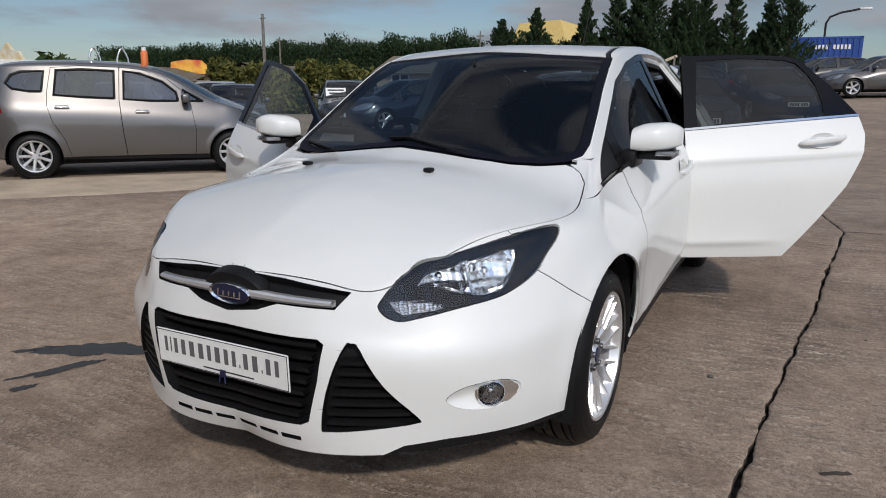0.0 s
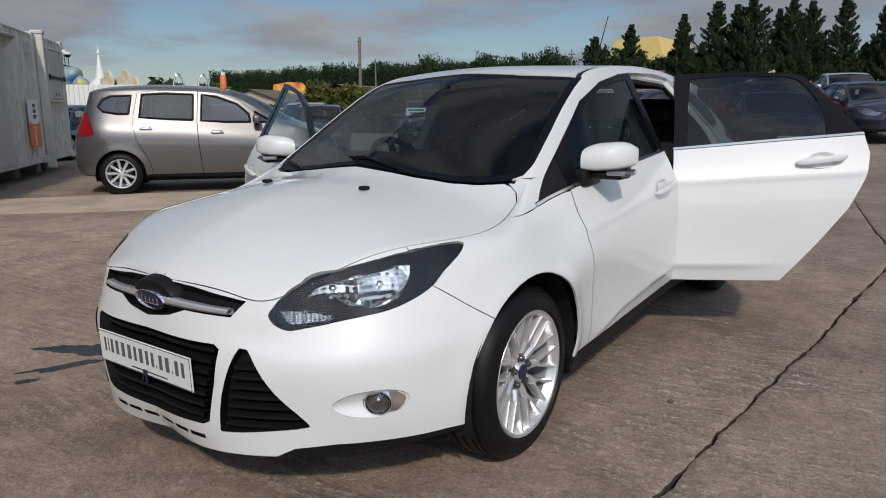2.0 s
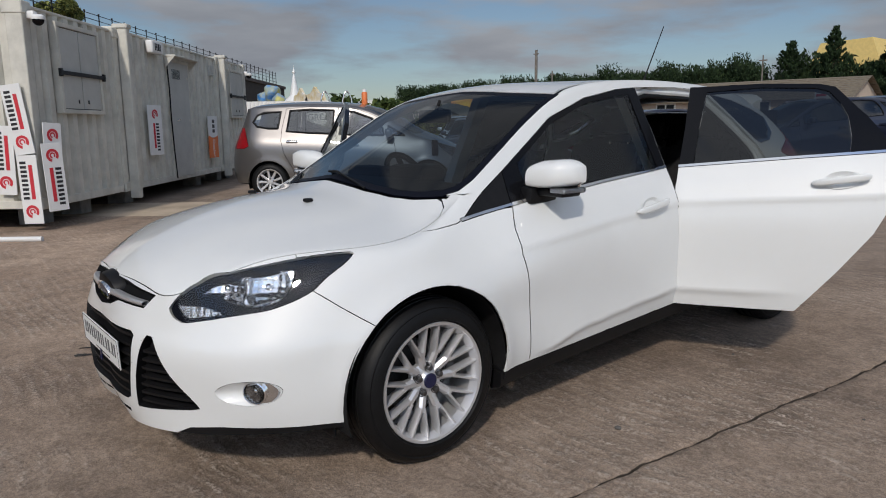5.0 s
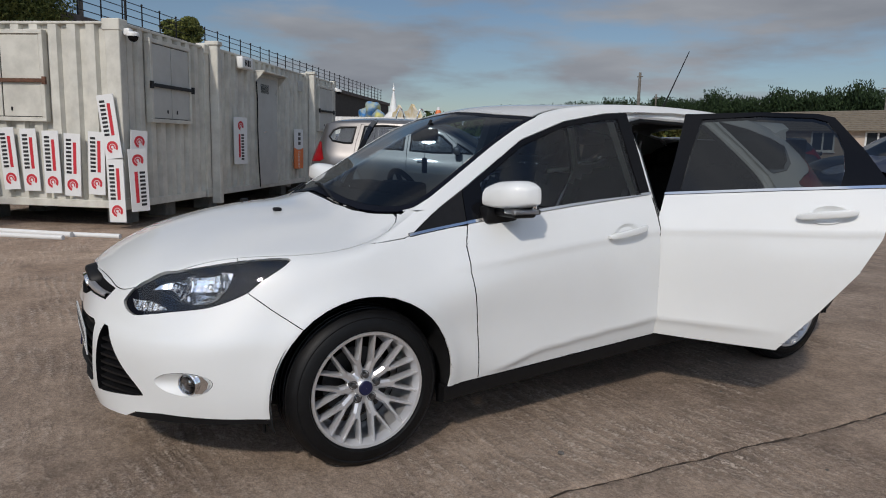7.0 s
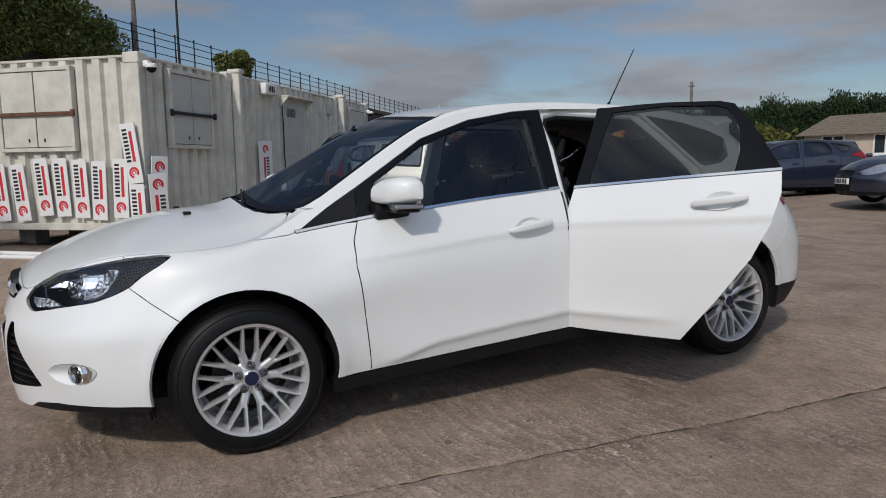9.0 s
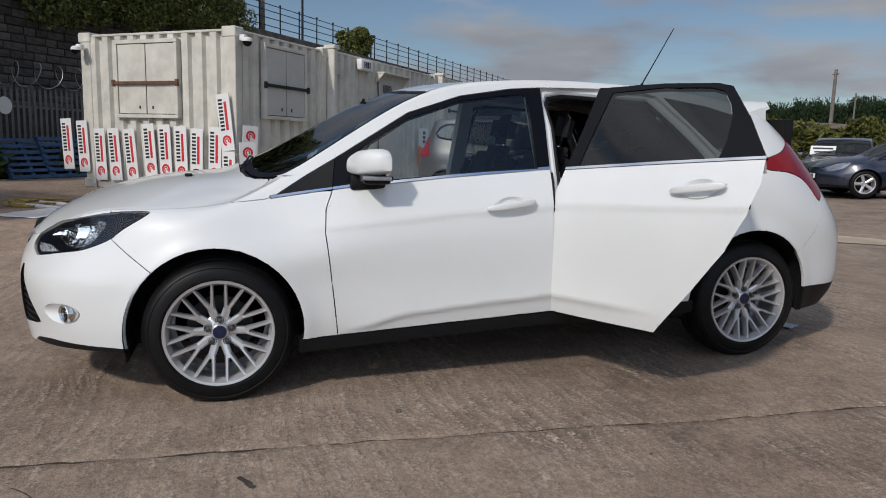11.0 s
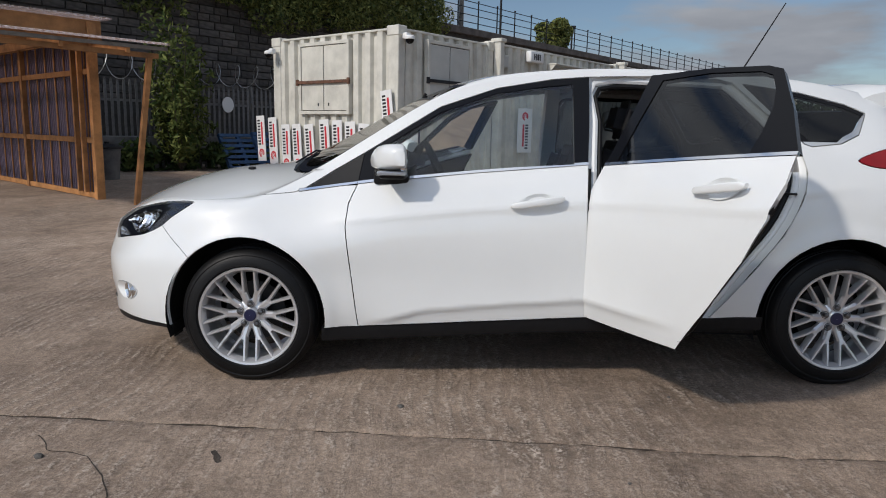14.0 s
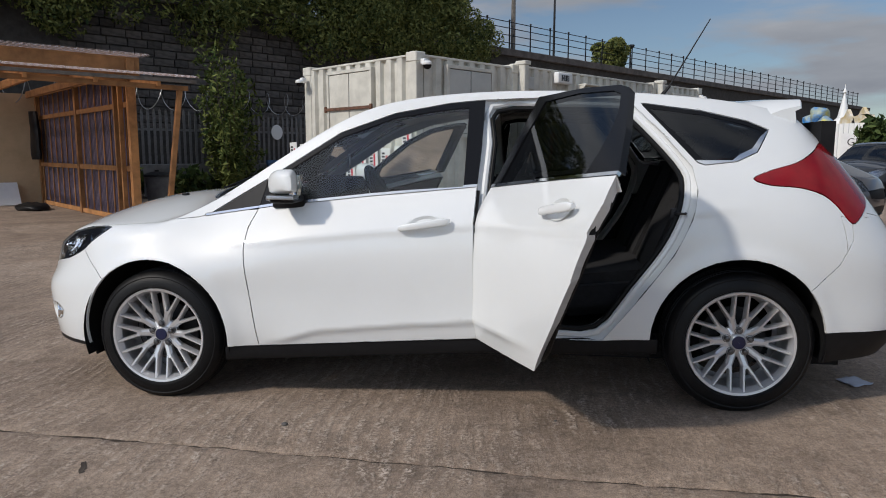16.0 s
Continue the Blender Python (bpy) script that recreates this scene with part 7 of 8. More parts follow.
lathe(bm, [(.036, .19), (.030, .205), (.030, .24), (.001, .245)], 20)
part("cap", bm, BOARD, e)

# ---- other parked cars ----
first = parked_car("hatchback", HATCH, HATCH_SPEC, NAVY, "dark blue hatchback parked in the row behind", heading(-8.98, 14.06, ground_z(-8.98, 14.06), -118))
for x, y, deg, mat, label, sc in (
        (-11.6, 14.6, -50, GREYP, "dark grey estate car parked in the row behind", 1.06), (-13.6, 11.8, -48, NAVY, "dark blue car parked in the row behind", 1.0),
        (-15.6, 9.6, -48, BLACKP, "black car parked in the row behind", 1.02), (-9.8, 17.2, -52, BLACKP, "black car parked in the row behind", 1.0),
        (-6.6, 18.6, -60, REDP, "red car parked in the row behind", .93), (-3.6, 15.8, -75, BLUEP, "blue car parked in the row behind", 1.0),
        (-1.3, 13.6, -68, BLACKP, "black car parked up the slope", .97), (-4.04, 13.16, -122.8, NAVY, "dark blue saloon-like car with a roof sign", 1.04), (-2.3, 16.4, -122, BLACKP, "black car beside the dark blue one", 1.08), (-2.4, 20.5, -70, BLACKP, "black car parked up the slope", 1.0),
        (.1, 18.2, -65, NAVY, "dark blue car parked up the slope", 1.0), (-1.2, 25.5, -70, PALE, "pale car parked up the slope", 1.08),
        (3.6, 28.2, 200, GREYP, "grey people carrier parked up the slope", 1.06), (1.6, 31.0, 205, BLACKP, "dark car parked up the slope", 1.0),
        (-17.8, 15.2, -50, PALE, "pale van-like car in the row behind", 1.1), (-13.4, 20.0, -52, NAVY, "dark car in the second row", 1.0), (-18.2, 6.2, -48, BLUEP, "blue car near the containers", 1.0), (6.8, 27.0, 200, BLUEP, "blue car parked up the slope", 1.0)):
    c = copy_thing(first, heading(x, y, ground_z(x, y), deg) @ Matrix.Scale(sc, 4))
    recolour(c, NAVY, mat)
    tagged(c, label, "car", "parked cars")
tagged(first, group="parked cars")
# price card in one windscreen, roof sign
e = thing("price_card", Matrix.Translation((-11.25, 13.55, ground_z(-11.3, 13.5) + 1.06)) @ Matrix.Rotation(radians(40), 4, 'Z') @ Matrix.Rotation(radians(-25), 4, 'X'), "white price card on a windscreen", "sign")
bm = bmesh.new()
box(bm, -.30, .30, -.004, .004, 0, .26, .001)
part("card", bm, BOARD, e)
bm = bmesh.new()
box(bm, -.24, .24, -.006, -.0035, .16, .21)
box(bm, -.20, .20, -.006, -.0035, .06, .11)
part("lettering", bm, PRINT_BLACK, e)

e = thing("roof_sign", heading(-4.04, 13.16, ground_z(-4.04, 13.16), -122.8) @ Matrix.Translation((.1, .1, 1.50)), "white card with dark and red bars standing on a car roof", "sign")
bm = bmesh.new()
box(bm, -.30, .30, -.012, .012, 0, .24, .004)
part("card", bm, BOARD, e)
bm = bmesh.new()
box(bm, -.24, .22, -.015, -.011, .13, .19)
part("dark_bar", bm, PRINT_BLACK, e)
bm = bmesh.new()
box(bm, -.24, .10, -.015, -.011, .05, .10)
part("red_bar", bm, PRINT_RED, e)

# ---- foliage ----
def leaf_material(name, a, b):
    m = bpy.data.materials.new(name)
    m.use_nodes = True
    t = m.node_tree
    p = t.nodes["Principled BSDF"]
    g = t.nodes.new("ShaderNodeNewGeometry")
    r = t.nodes.new("ShaderNodeValToRGB")
    r.color_ramp.elements[0].color, r.color_ramp.elements[1].color = (*a, 1), (*b, 1)
    t.links.new(g.outputs["Random Per Island"], r.inputs["Fac"])
    t.links.new(r.outputs["Color"], p.inputs["Base Color"])
    p.inputs["Roughness"].default_value = .7
    p.inputs["Specular IOR Level"].default_value = .12
    return m


CONIFER = leaf_material("conifer_needles", (.010, .020, .011), (.040, .066, .027))
SHRUB = leaf_material("shrub_leaves", (.035, .05, .014), (.15, .14, .04))
IVY = leaf_material("bramble_leaves", (.02, .04, .014), (.09, .12, .035))
WOODY = leaf_material("woodland_leaves", (.030, .050, .018), (.24, .25, .075))
BUSHY = leaf_material("bush_leaves", (.03, .055, .015), (.16, .18, .05))
BARK = principled("bark", (.07, .055, .042), .95, var=.4, scale=9, bump=.8, bscale=30)
rng = np.random.default_rng(7)


def leaves(name, pts, size, material, parent=None, aspect=1.0, up=None):
    """Many small leaf blades, one at each point."""
    pts = np.asarray(pts, float)
    n = len(pts)
    a = rng.normal(size=(n, 3))
    if up is not None:
        a = a * .6 + np.asarray(up)
    a /= np.linalg.norm(a, axis=1)[:, None]
    b = np.cross(a, rng.normal(size=(n, 3)))
    b /= np.linalg.norm(b, axis=1)[:, None]
    s = (size * rng.uniform(.6, 1.4, n))[:, None]
    a, b = a * s * aspect, b * s
    v = np.stack([pts - a, pts + b * .55, pts + a, pts - b * .55], 1).reshape(-1, 3)
    me = bpy.data.meshes.new(name)
    me.from_pydata(v.tolist(), [], np.arange(4 * n).reshape(-1, 4).tolist())
    me.materials.append(material)
    ob = new(name, me)
    if parent is not None:
        ob.parent = parent
    return ob


def clump_points(centre, radius, n, squash=1.0):
    d = rng.normal(size=(n, 3))
    d /= np.linalg.norm(d, axis=1)[:, None]
    r = radius * rng.uniform(.45, 1.05, n) ** .5
    p = d * r[:, None]
    p[:, 2] *= squash
    return p + np.asarray(centre)


def conifer(x, y, h, w, n=2600):
    z0 = ground_z(x, y)
    tr = thing("conifer_tree", Matrix.Translation((x, y, z0)), "tall dark green conifer at the edge of the yard", "tree", "conifers")
    bm = bmesh.new()
    rod(bm, (0, 0, -.1), (0, 0, h * .95), .16, .02, 8)
    for k in range(26):
        zz = h * (.08 + .85 * k / 26)
        a = k * 2.4
        l = w * (1 - (zz / h) ** 1.2) + .15
        rod(bm, (0, 0, zz), (l * .85 * math.cos(a), l * .85 * math.sin(a), zz + .12 * l), .03, .008, 5)
    part("trunk", bm, BARK, tr)
    pts = []
    lay = int(h * 4.2)
    per = n // (lay * 9)
    for i in range(lay):
        f = i / lay
        zz = h * (.04 + .96 * f)
        R = w * 1.12 * (1 - f) ** .85 * rng.uniform(.75, 1.2) + .04
        for k in range(9):
            a = rng.uniform(0, 2 * math.pi)
            L_ = R * rng.uniform(.45, 1.3)
            s = np.sqrt(rng.uniform(.03, 1, per))[:, None]
            tip = np.array([math.cos(a), math.sin(a), .25])
            rise = np.array([0, 0, .35 * L_]) * s ** 2
            p = s * L_ * tip + rise + rng.normal(size=(per, 3)) * (.02 + .11 * L_ * (1.05 - s)) * (1, 1, .45)
            pts.append(p + (0, 0, zz))
    leaves("crown", np.concatenate(pts), .052, CONIFER, tr, 2.2, (0, 0, 1.0))
    return tr


conifer_spots = [(-16.8, 45.3, 7.25, 1.69), (-13.2, 45.5, 7.7, 1.38), (-11.1, 45.8, 8.35, 1.88), (-8.8, 45.2, 8.45, 2.00), (-10.0, 46.2, 8.1, 1.75), (-7.4, 46.0, 7.6, 1.88), (-6.5, 45.3, 8.1, 2.00), (-5.6, 45.9, 7.9, 1.62), (-3.7, 45.6, 8.1, 2.00), (-1.6, 46.2, 7.7, 1.88), (-.4, 45.5, 8.6, 2.75)]
conifer_spots += [(-14.3, 46.4, 5.4, 1.50), (-12.3, 46.6, 5.8, 1.75), (-4.8, 46.8, 5.6, 1.88), (-2.6, 46.6, 5.2, 1.88), (-19.5, 45.3, 6.6, 1.62)]
conf = {}
for i, (x, y, h, w) in enumerate(conifer_spots):
    if i < 4:
        conf[i] = conifer(x, y, h - ground_z(x, y), w, 22000)
    else:
        src = conf[i % 4]
        base_h = conifer_spots[i % 4][2] - ground_z(*conifer_spots[i % 4][:2])
        copy_thing(src, Matrix.Translation((x, y, ground_z(x, y))) @ Matrix.Rotation(i * 1.3, 4, 'Z') @ Matrix.Scale((h - ground_z(x, y)) / base_h, 4))


def hedge_row(name, a, b, height, depth, n, material, label, size=.16, ragged=.7, z=0.0):
    """A clipped or wild hedge as one mass of leaves round an added near-black sheet that blocks light."""
    a, b = np.array(a, float), np.array(b, float)
    L_ = np.linalg.norm(b - a)
    d = (b - a) / L_
    nrm = np.array([-d[1], d[0]])
    s = rng.uniform(0, L_, n)

    def top(q):
        leader = .5 + .5 * np.sin(q * 1.9 + 2 * np.sin(q * .7))
        spike = .11 * leader * np.maximum(0, 1 - np.abs((q * 1.05 + .3 * np.sin(q * 2.3)) % 1 - .5) * 4) if material is CONIFER else 0
        return height * (1 + spike + ragged * .10 * np.sin(q * 2.7) * np.sin(q * .53 + 1) + ragged * .12 * np.sin(q * 5.1 + 2) ** 2 + ragged * .05 * np.sin(q * 1.1) + ragged * .06 * np.abs(np.sin(q * 6.3 + np.sin(q * 1.7))))
    face = rng.integers(0, 4, n)
    tz = top(s)
    zz = np.where(face < 3, tz * rng.uniform(0, 1, n) ** .8, tz * rng.uniform(.88, 1.06, n))
    off = np.where(face < 3, -depth / 2 * rng.uniform(.55, 1.1, n) * (1 - .35 * (zz / tz) ** 3), rng.uniform(-.5, .5, n) * depth)
    off += .25 * ragged * np.sin(s * 2.2) * np.sin(zz * 1.7)
    p = a[None, :] + d[None, :] * s[:, None] + nrm[None, :] * off[:, None] * (1 if (nrm @ (np.array([1.5, 0]) - a)) < 0 else -1)
    pts = np.column_stack([p, zz + z])
    ob = leaves(name, pts, size, material, None, 1.6, (0, 0, 1.1) if material is CONIFER else None)
    tagged(ob, label, "hedge", kind="stuff")
    # near-black sheet added inside the leaves to block light and give inner shade
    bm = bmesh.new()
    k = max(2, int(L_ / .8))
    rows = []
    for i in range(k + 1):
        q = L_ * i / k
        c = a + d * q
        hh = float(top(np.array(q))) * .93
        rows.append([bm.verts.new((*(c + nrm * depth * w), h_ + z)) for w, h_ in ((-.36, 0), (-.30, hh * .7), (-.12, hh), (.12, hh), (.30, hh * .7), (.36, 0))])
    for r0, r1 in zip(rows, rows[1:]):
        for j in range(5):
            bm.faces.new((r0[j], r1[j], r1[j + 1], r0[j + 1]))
    core = part("core", bm, SHADE_CORE, ob)
    return ob


# near-black colour of the added light-blocking sheets in the hedges
SHADE_CORE = principled("hedge_shade", (.008, .012, .006), .95, var=.4, scale=4)
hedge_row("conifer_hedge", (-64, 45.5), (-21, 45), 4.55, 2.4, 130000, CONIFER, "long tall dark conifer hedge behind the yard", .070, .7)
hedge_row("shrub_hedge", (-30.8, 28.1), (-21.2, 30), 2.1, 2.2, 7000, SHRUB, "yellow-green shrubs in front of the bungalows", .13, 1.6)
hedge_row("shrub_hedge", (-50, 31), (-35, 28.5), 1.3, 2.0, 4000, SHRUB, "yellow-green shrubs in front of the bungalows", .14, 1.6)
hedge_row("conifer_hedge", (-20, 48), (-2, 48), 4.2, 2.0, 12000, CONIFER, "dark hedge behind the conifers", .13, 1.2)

# ---- bungalows, gable, poles, signs in the distance ----
RENDERW = principled("house_render", (.55, .45, .36), .9, var=.12, scale=3)
ROOFT = principled("roof_tiles", (.20, .165, .12), .9, var=.35, scale=6, bump=.4, bscale=20)
YELLOW = principled("yellow_roof", (.74, .55, .20), .8, var=.12, scale=4)
GLAZE = principled("window_dark", (.03, .035, .04), .1)
WHITEP = principled("white_frame", (.75, .75, .73), .5)


def bungalow(m, L_, W_, eave, ridge, label, windows=4, name="bungalow"):
    h = thing(name, m, label, "house", "bungalows")
    bm = bmesh.new()
    box(bm, 0, L_, 0, W_, 0, eave)
    for x in (0, L_):
        vs = [bm.verts.new((x + dx, y, z)) for dx in (0.0,) for y, z in ((0, eave), (W_, eave), (W_ / 2, ridge - .1))]
        bm.faces.new(vs)
    part("wall", bm, RENDERW, h, smooth=False)
    for s in (0, 1):
        bm = bmesh.new()
        y0, y1 = (-.35, W_ / 2) if not s else (W_ + .35, W_ / 2)
        courses = 11
        prev = None
        for k in range(courses + 1):
            f = k / courses
            y, z = y0 + (y1 - y0) * f, eave - .15 + (ridge - eave + .15) * f
            for dz in ((.0, .05) if k == 0 else (.02, .05) if k < courses else (.02,)):
                row = [bm.verts.new((-.3, y, z + dz)), bm.verts.new((L_ + .3, y, z + dz))]
                if prev:
                    bm.faces.new((prev[0], prev[1], row[1], row[0]))
                prev = row
        part("roof", bm, ROOFT, h, smooth=False)
    for k in range(windows):
        x = L_ * (k + .6) / (windows + .2)
        e = new("window")
        e.parent = h
        bm = bmesh.new()
        for q in ((x - .6, x - .52, .95, 2.0), (x + .52, x + .6, .95, 2.0), (x - .52, x + .52, .95, 1.03), (x - .52, x + .52, 1.92, 2.0), (x - .04, x + .04, 1.03, 1.92)):
            box(bm, q[0], q[1], -.04, .02, q[2], q[3])
        part("frame", bm, WHITEP, e, smooth=False)
        bm = bmesh.new()
        box(bm, x - .52, x + .52, -.012, .0, 1.03, 1.92)
        part("pane", bm, GLAZE, e, smooth=False)
        bm = bmesh.new()
        box(bm, x - .65, x + .65, -.09, .0, .88, .95)
        part("sill", bm, WHITEP, e, smooth=False)
    return h


bungalow(Matrix.Translation((-22.5, 33.0, .35)) @ Matrix.Rotation(radians(8), 4, 'Z'), 11, 6.5, 2.15, 3.2, "low bungalow with a brown tiled roof")
bungalow(Matrix.Translation((-33.5, 36.5, .2)) @ Matrix.Rotation(radians(-82), 4, 'Z'), 8, 6, 1.9, 2.75, "low bungalow with its gable to the yard", 3)
bungalow(Matrix.Translation((-45, 38.5, .2)) @ Matrix.Rotation(radians(-80), 4, 'Z'), 8, 6, 1.9, 2.75, "low bungalow with its gable to the yard", 3)
e = thing("barn", Matrix.Translation((-26.3, 64, 0)), "distant building with a steep yellow roof", "building")
bm = bmesh.new()
box(bm, 0, 5.6, 0, 10, 0, 5.6)
part("wall", bm, RENDERW, e, smooth=False)
bm = bmesh.new()
prism(bm, [(-.4, 5.4), (6.0, 5.4), (5.0, 8.25), (.8, 8.1)], 10.5, Matrix.Translation((0, 10.2, 0)) @ Matrix.Rotation(radians(90), 4, 'X'))
part("roof", bm, YELLOW, e, "steep yellow roof", smooth=False)

for x, y, h, r in ((-36.2, 38.4, 7.0, .13), (-37.3, 41.5, 5.6, .07), (-19.5, 41.5, 5.4, .05)):
    e = thing("utility_pole", Matrix.Translation((x, y, 0)), "weathered wooden utility pole", "pole", "utility poles")
    bm = bmesh.new()
    rod(bm, (0, 0, -.1), (0, 0, h), r * 1.2, r * .8, 10)
    part("post", bm, TIMBER_GREY, e)
    bm = bmesh.new()
    box(bm, -.25, .25, -.05, .05, h - .35, h - .27)
    part("crossarm", bm, TIMBER_GREY, e)
e = thing("street_lamp", Matrix.Translation((1.5, 52, 3.0)), "grey steel street lamp with a curved arm", "street lamp")
bm = bmesh.new()
tube(bm, [(0, 0, 0), (0, 0, 3.0), (.2, 0, 3.4), (.8, 0, 3.65), (2.0, 0, 3.85)], .07, 8)
part("post", bm, DARK_METAL, e)
bm = bmesh.new()
box(bm, 1.9, 2.6, -.12, .12, 3.78, 3.92, .04, 2)
part("lantern", bm, CCTV_WHITE, e)

BLUE_STEEL = principled("blue_steel", (.012, .06, .28), .5, var=.2, scale=3)
e = thing("storage_container", Matrix.Translation((-.4, 50, 3.1)) @ Matrix.Rotation(radians(6), 4, 'Z'), "blue steel storage container on the upper yard", "container")
bm = bmesh.new()
corrugated(bm, 4.2, 1.7, Matrix.Translation((0, .05, .1)), .35, .05)
part("front_wall", bm, BLUE_STEEL, e, smooth=False)
bm = bmesh.new()
box(bm, 0, 4.2, .06, 2.4, 0, 1.8)
for q in ((0, .12), (4.08, 4.2)):
    box(bm, q[0], q[1], -.01, .1, 0, 1.9)
box(bm, 0, 4.2, -.01, .1, 1.78, 1.9)
part("frame", bm, BLUE_STEEL, e, smooth=False)
for i in range(10):
    if i != 4:
        bm = bmesh.new()
        box(bm, 1.4 + .22 * i, 1.53 + .22 * i, -.02, -.012, 1.1, 1.38)
        part("letter_bar", bm, WHITEP, e, "white bar of lettering", smooth=False)

# guard rail with orange posts on the upper yard
GALV = principled("galvanised", (.40, .41, .42), .45, .8, var=.3, scale=10)
e = thing("guard_rail", Matrix.Translation((0, 0, 0)), "low rail with orange posts along the upper yard", "railing")
prev = None
for i in range(9):
    x, y = -8.5 + 2.4 * i, 34.5 + .15 * i
    z = ground_z(x, y)
    bm = bmesh.new()
    box(bm, x - .07, x + .07, y - .07, y + .07, z, z + 1.05, .01)
    part("post", bm, ORANGE, e, "orange post", smooth=False)
    if prev:
        for hh in (.55, .92):
            bm = bmesh.new()
            rod(bm, (*prev[:2], prev[2] + hh), (x, y, z + hh), .035, .035, 6)
            part("rail", bm, GALV, e)
    prev = (x, y, z)
e = thing("stair_rail", Matrix.Translation((-5.3, 27, ground_z(-5.3, 27))) @ Matrix.Rotation(radians(25), 4, 'Z'), "pale timber stair rail on the slope", "railing")
for q in range(3):
    bm = bmesh.new()
    beam(bm, (q * .7, 0, q * .3), (q * .7, 0, q * .3 + 1.1), .08, .08, (0, 1, 0))
    part("post", bm, TIMBER_GREY, e, smooth=False)
for hh in (.6, 1.1):
    bm = bmesh.new()
    beam(bm, (-.2, 0, hh - .08), (1.5, 0, hh + .62), .07, .10)
    part("rail", bm, RENDERW, e, smooth=False)

# red and yellow fairground board
GAILY = principled("fair_yellow", (.80, .45, .05), .5, var_color=(.55, .03, .03), scale=.9)
e = thing("fairground_board", Matrix.Translation((-41.5, 34.0, 0)) @ Matrix.Rotation(radians(42), 4, 'Z'), "red and yellow painted fairground board", "sign")
bm = bmesh.new()
prism(bm, [(0, 2.7), (2.6, 2.55), (2.65, 3.2), (2.3, 3.55), (1.2, 3.6), (.1, 3.4)], .12, Matrix.Translation((0, .06, 0)) @ Matrix.Rotation(radians(90), 4, 'X'))
part("panel", bm, GAILY, e, smooth=False)
for x in (.3, 2.3):
    bm = bmesh.new()
    box(bm, x - .06, x + .06, -.02, .05, 0, 2.8)
    part("leg", bm, DARK_METAL, e, smooth=False)

# white panel fence, banner and fairground tops beyond the containers
fa, fb = Vector((-34, 11.0)), Vector((-27.5, 17.5))
dd = (fb - fa).normalized()
e = thing("panel_fence", Matrix.Translation((fa.x, fa.y, 0)) @ Matrix.Rotation(math.atan2(dd.y, dd.x), 4, 'Z'), "white corrugated panel fence with a banner", "fence")
bm = bmesh.new()
corrugated(bm, (fb - fa).length, 2.55, Matrix(), .22, .05)
part("panel", bm, CCTV_WHITE, e, smooth=False)
bm = bmesh.new()
box(bm, 5.2, 8.8, -.09, -.07, .6, 2.1)
bn = part("banner", bm, BOARD, e, "white banner", smooth=False)
for i, s in enumerate(("GREAT PART", "EXCHANGE")):
    cu = bpy.data.curves.new("word", 'FONT')
    cu.body, cu.size, cu.extrude = s, .48, .002
    tx = new("word", cu)
    tx.data.materials.append(GREYP)
    tx.parent = bn
    tx.matrix_basis = Matrix.Translation((5.45, -.095, 1.55 - .5 * i)) @ Matrix.Rotation(radians(90), 4, 'X')
FAIRB = principled("fair_blue", (.04, .22, .55), .4, var_color=(.55, .5, .12), scale=1.6)
GOLD = principled("fair_gold", (.62, .48, .22), .4, var_color=(.75, .72, .66), scale=2.2)
e = thing("fairground_ride", Matrix.Translation((-34.5, 15.5, 0)), "blue and gold fairground ride tops", "ride")
bm = bmesh.new()
box(bm, -4, 4.6, 0, 2.4, 0, 2.5)
part("trailer", bm, CCTV_WHITE, e, smooth=False)
for x, z, r in ((-3.2, 2.9, .55), (-2.4, 3.2, .5), (-1.5, 2.8, .4)):
    bm = bmesh.new()
    bmesh.ops.create_icosphere(bm, subdivisions=3, radius=r, matrix=Matrix.Translation((x, .6, z)))
    for v in bm.verts:
        v.co += (v.co - Vector((x, .6, z))) * .45 * noise.noise(v.co * 2.2)
    part("ornament", bm, FAIRB, e, "blue and yellow ornament")
bm = bmesh.new()
lathe(bm, [(.65, 2.4), (.55, 2.75), (.28, 3.0), (.16, 3.6), (.05, 4.2), (.10, 4.3), (.02, 4.5), (.005, 4.7)], 16, Matrix.Translation((.2, .8, 0)))
part("spire", bm, CCTV_WHITE, e, "white pointed spire")
for x, w in ((1.7, 1.0), (3.3, 1.2)):
    bm = bmesh.new()
    prism(bm, [(-w, 2.4), (w, 2.4), (w * .7, 2.95), (w * .35, 3.0), (0, 3.35), (-w * .35, 3.0), (-w * .7, 2.95)], .15, Matrix.Translation((x, .5, 0)) @ Matrix.Rotation(radians(90), 4, 'X'))
    part("crest", bm, GOLD, e, "gilded scroll crest")
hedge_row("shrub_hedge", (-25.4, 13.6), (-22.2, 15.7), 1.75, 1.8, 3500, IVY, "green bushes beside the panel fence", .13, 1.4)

# ---- railway wall, railing, palisade fence ----
STONE = principled("dark_stone", (.115, .10, .09), .95, var=.5, scale=2.5, bump=.8, bscale=14, use_random=.35)
MORTAR = principled("dark_mortar", (.065, .058, .052), .95, var=.4, scale=6)


def along(s, depth, z=0.0):
    """A place s metres along the railway and depth metres back from the yard."""
    p = E_DIR * depth + S_DIR * s
    return Vector((p.x, p.y, z))


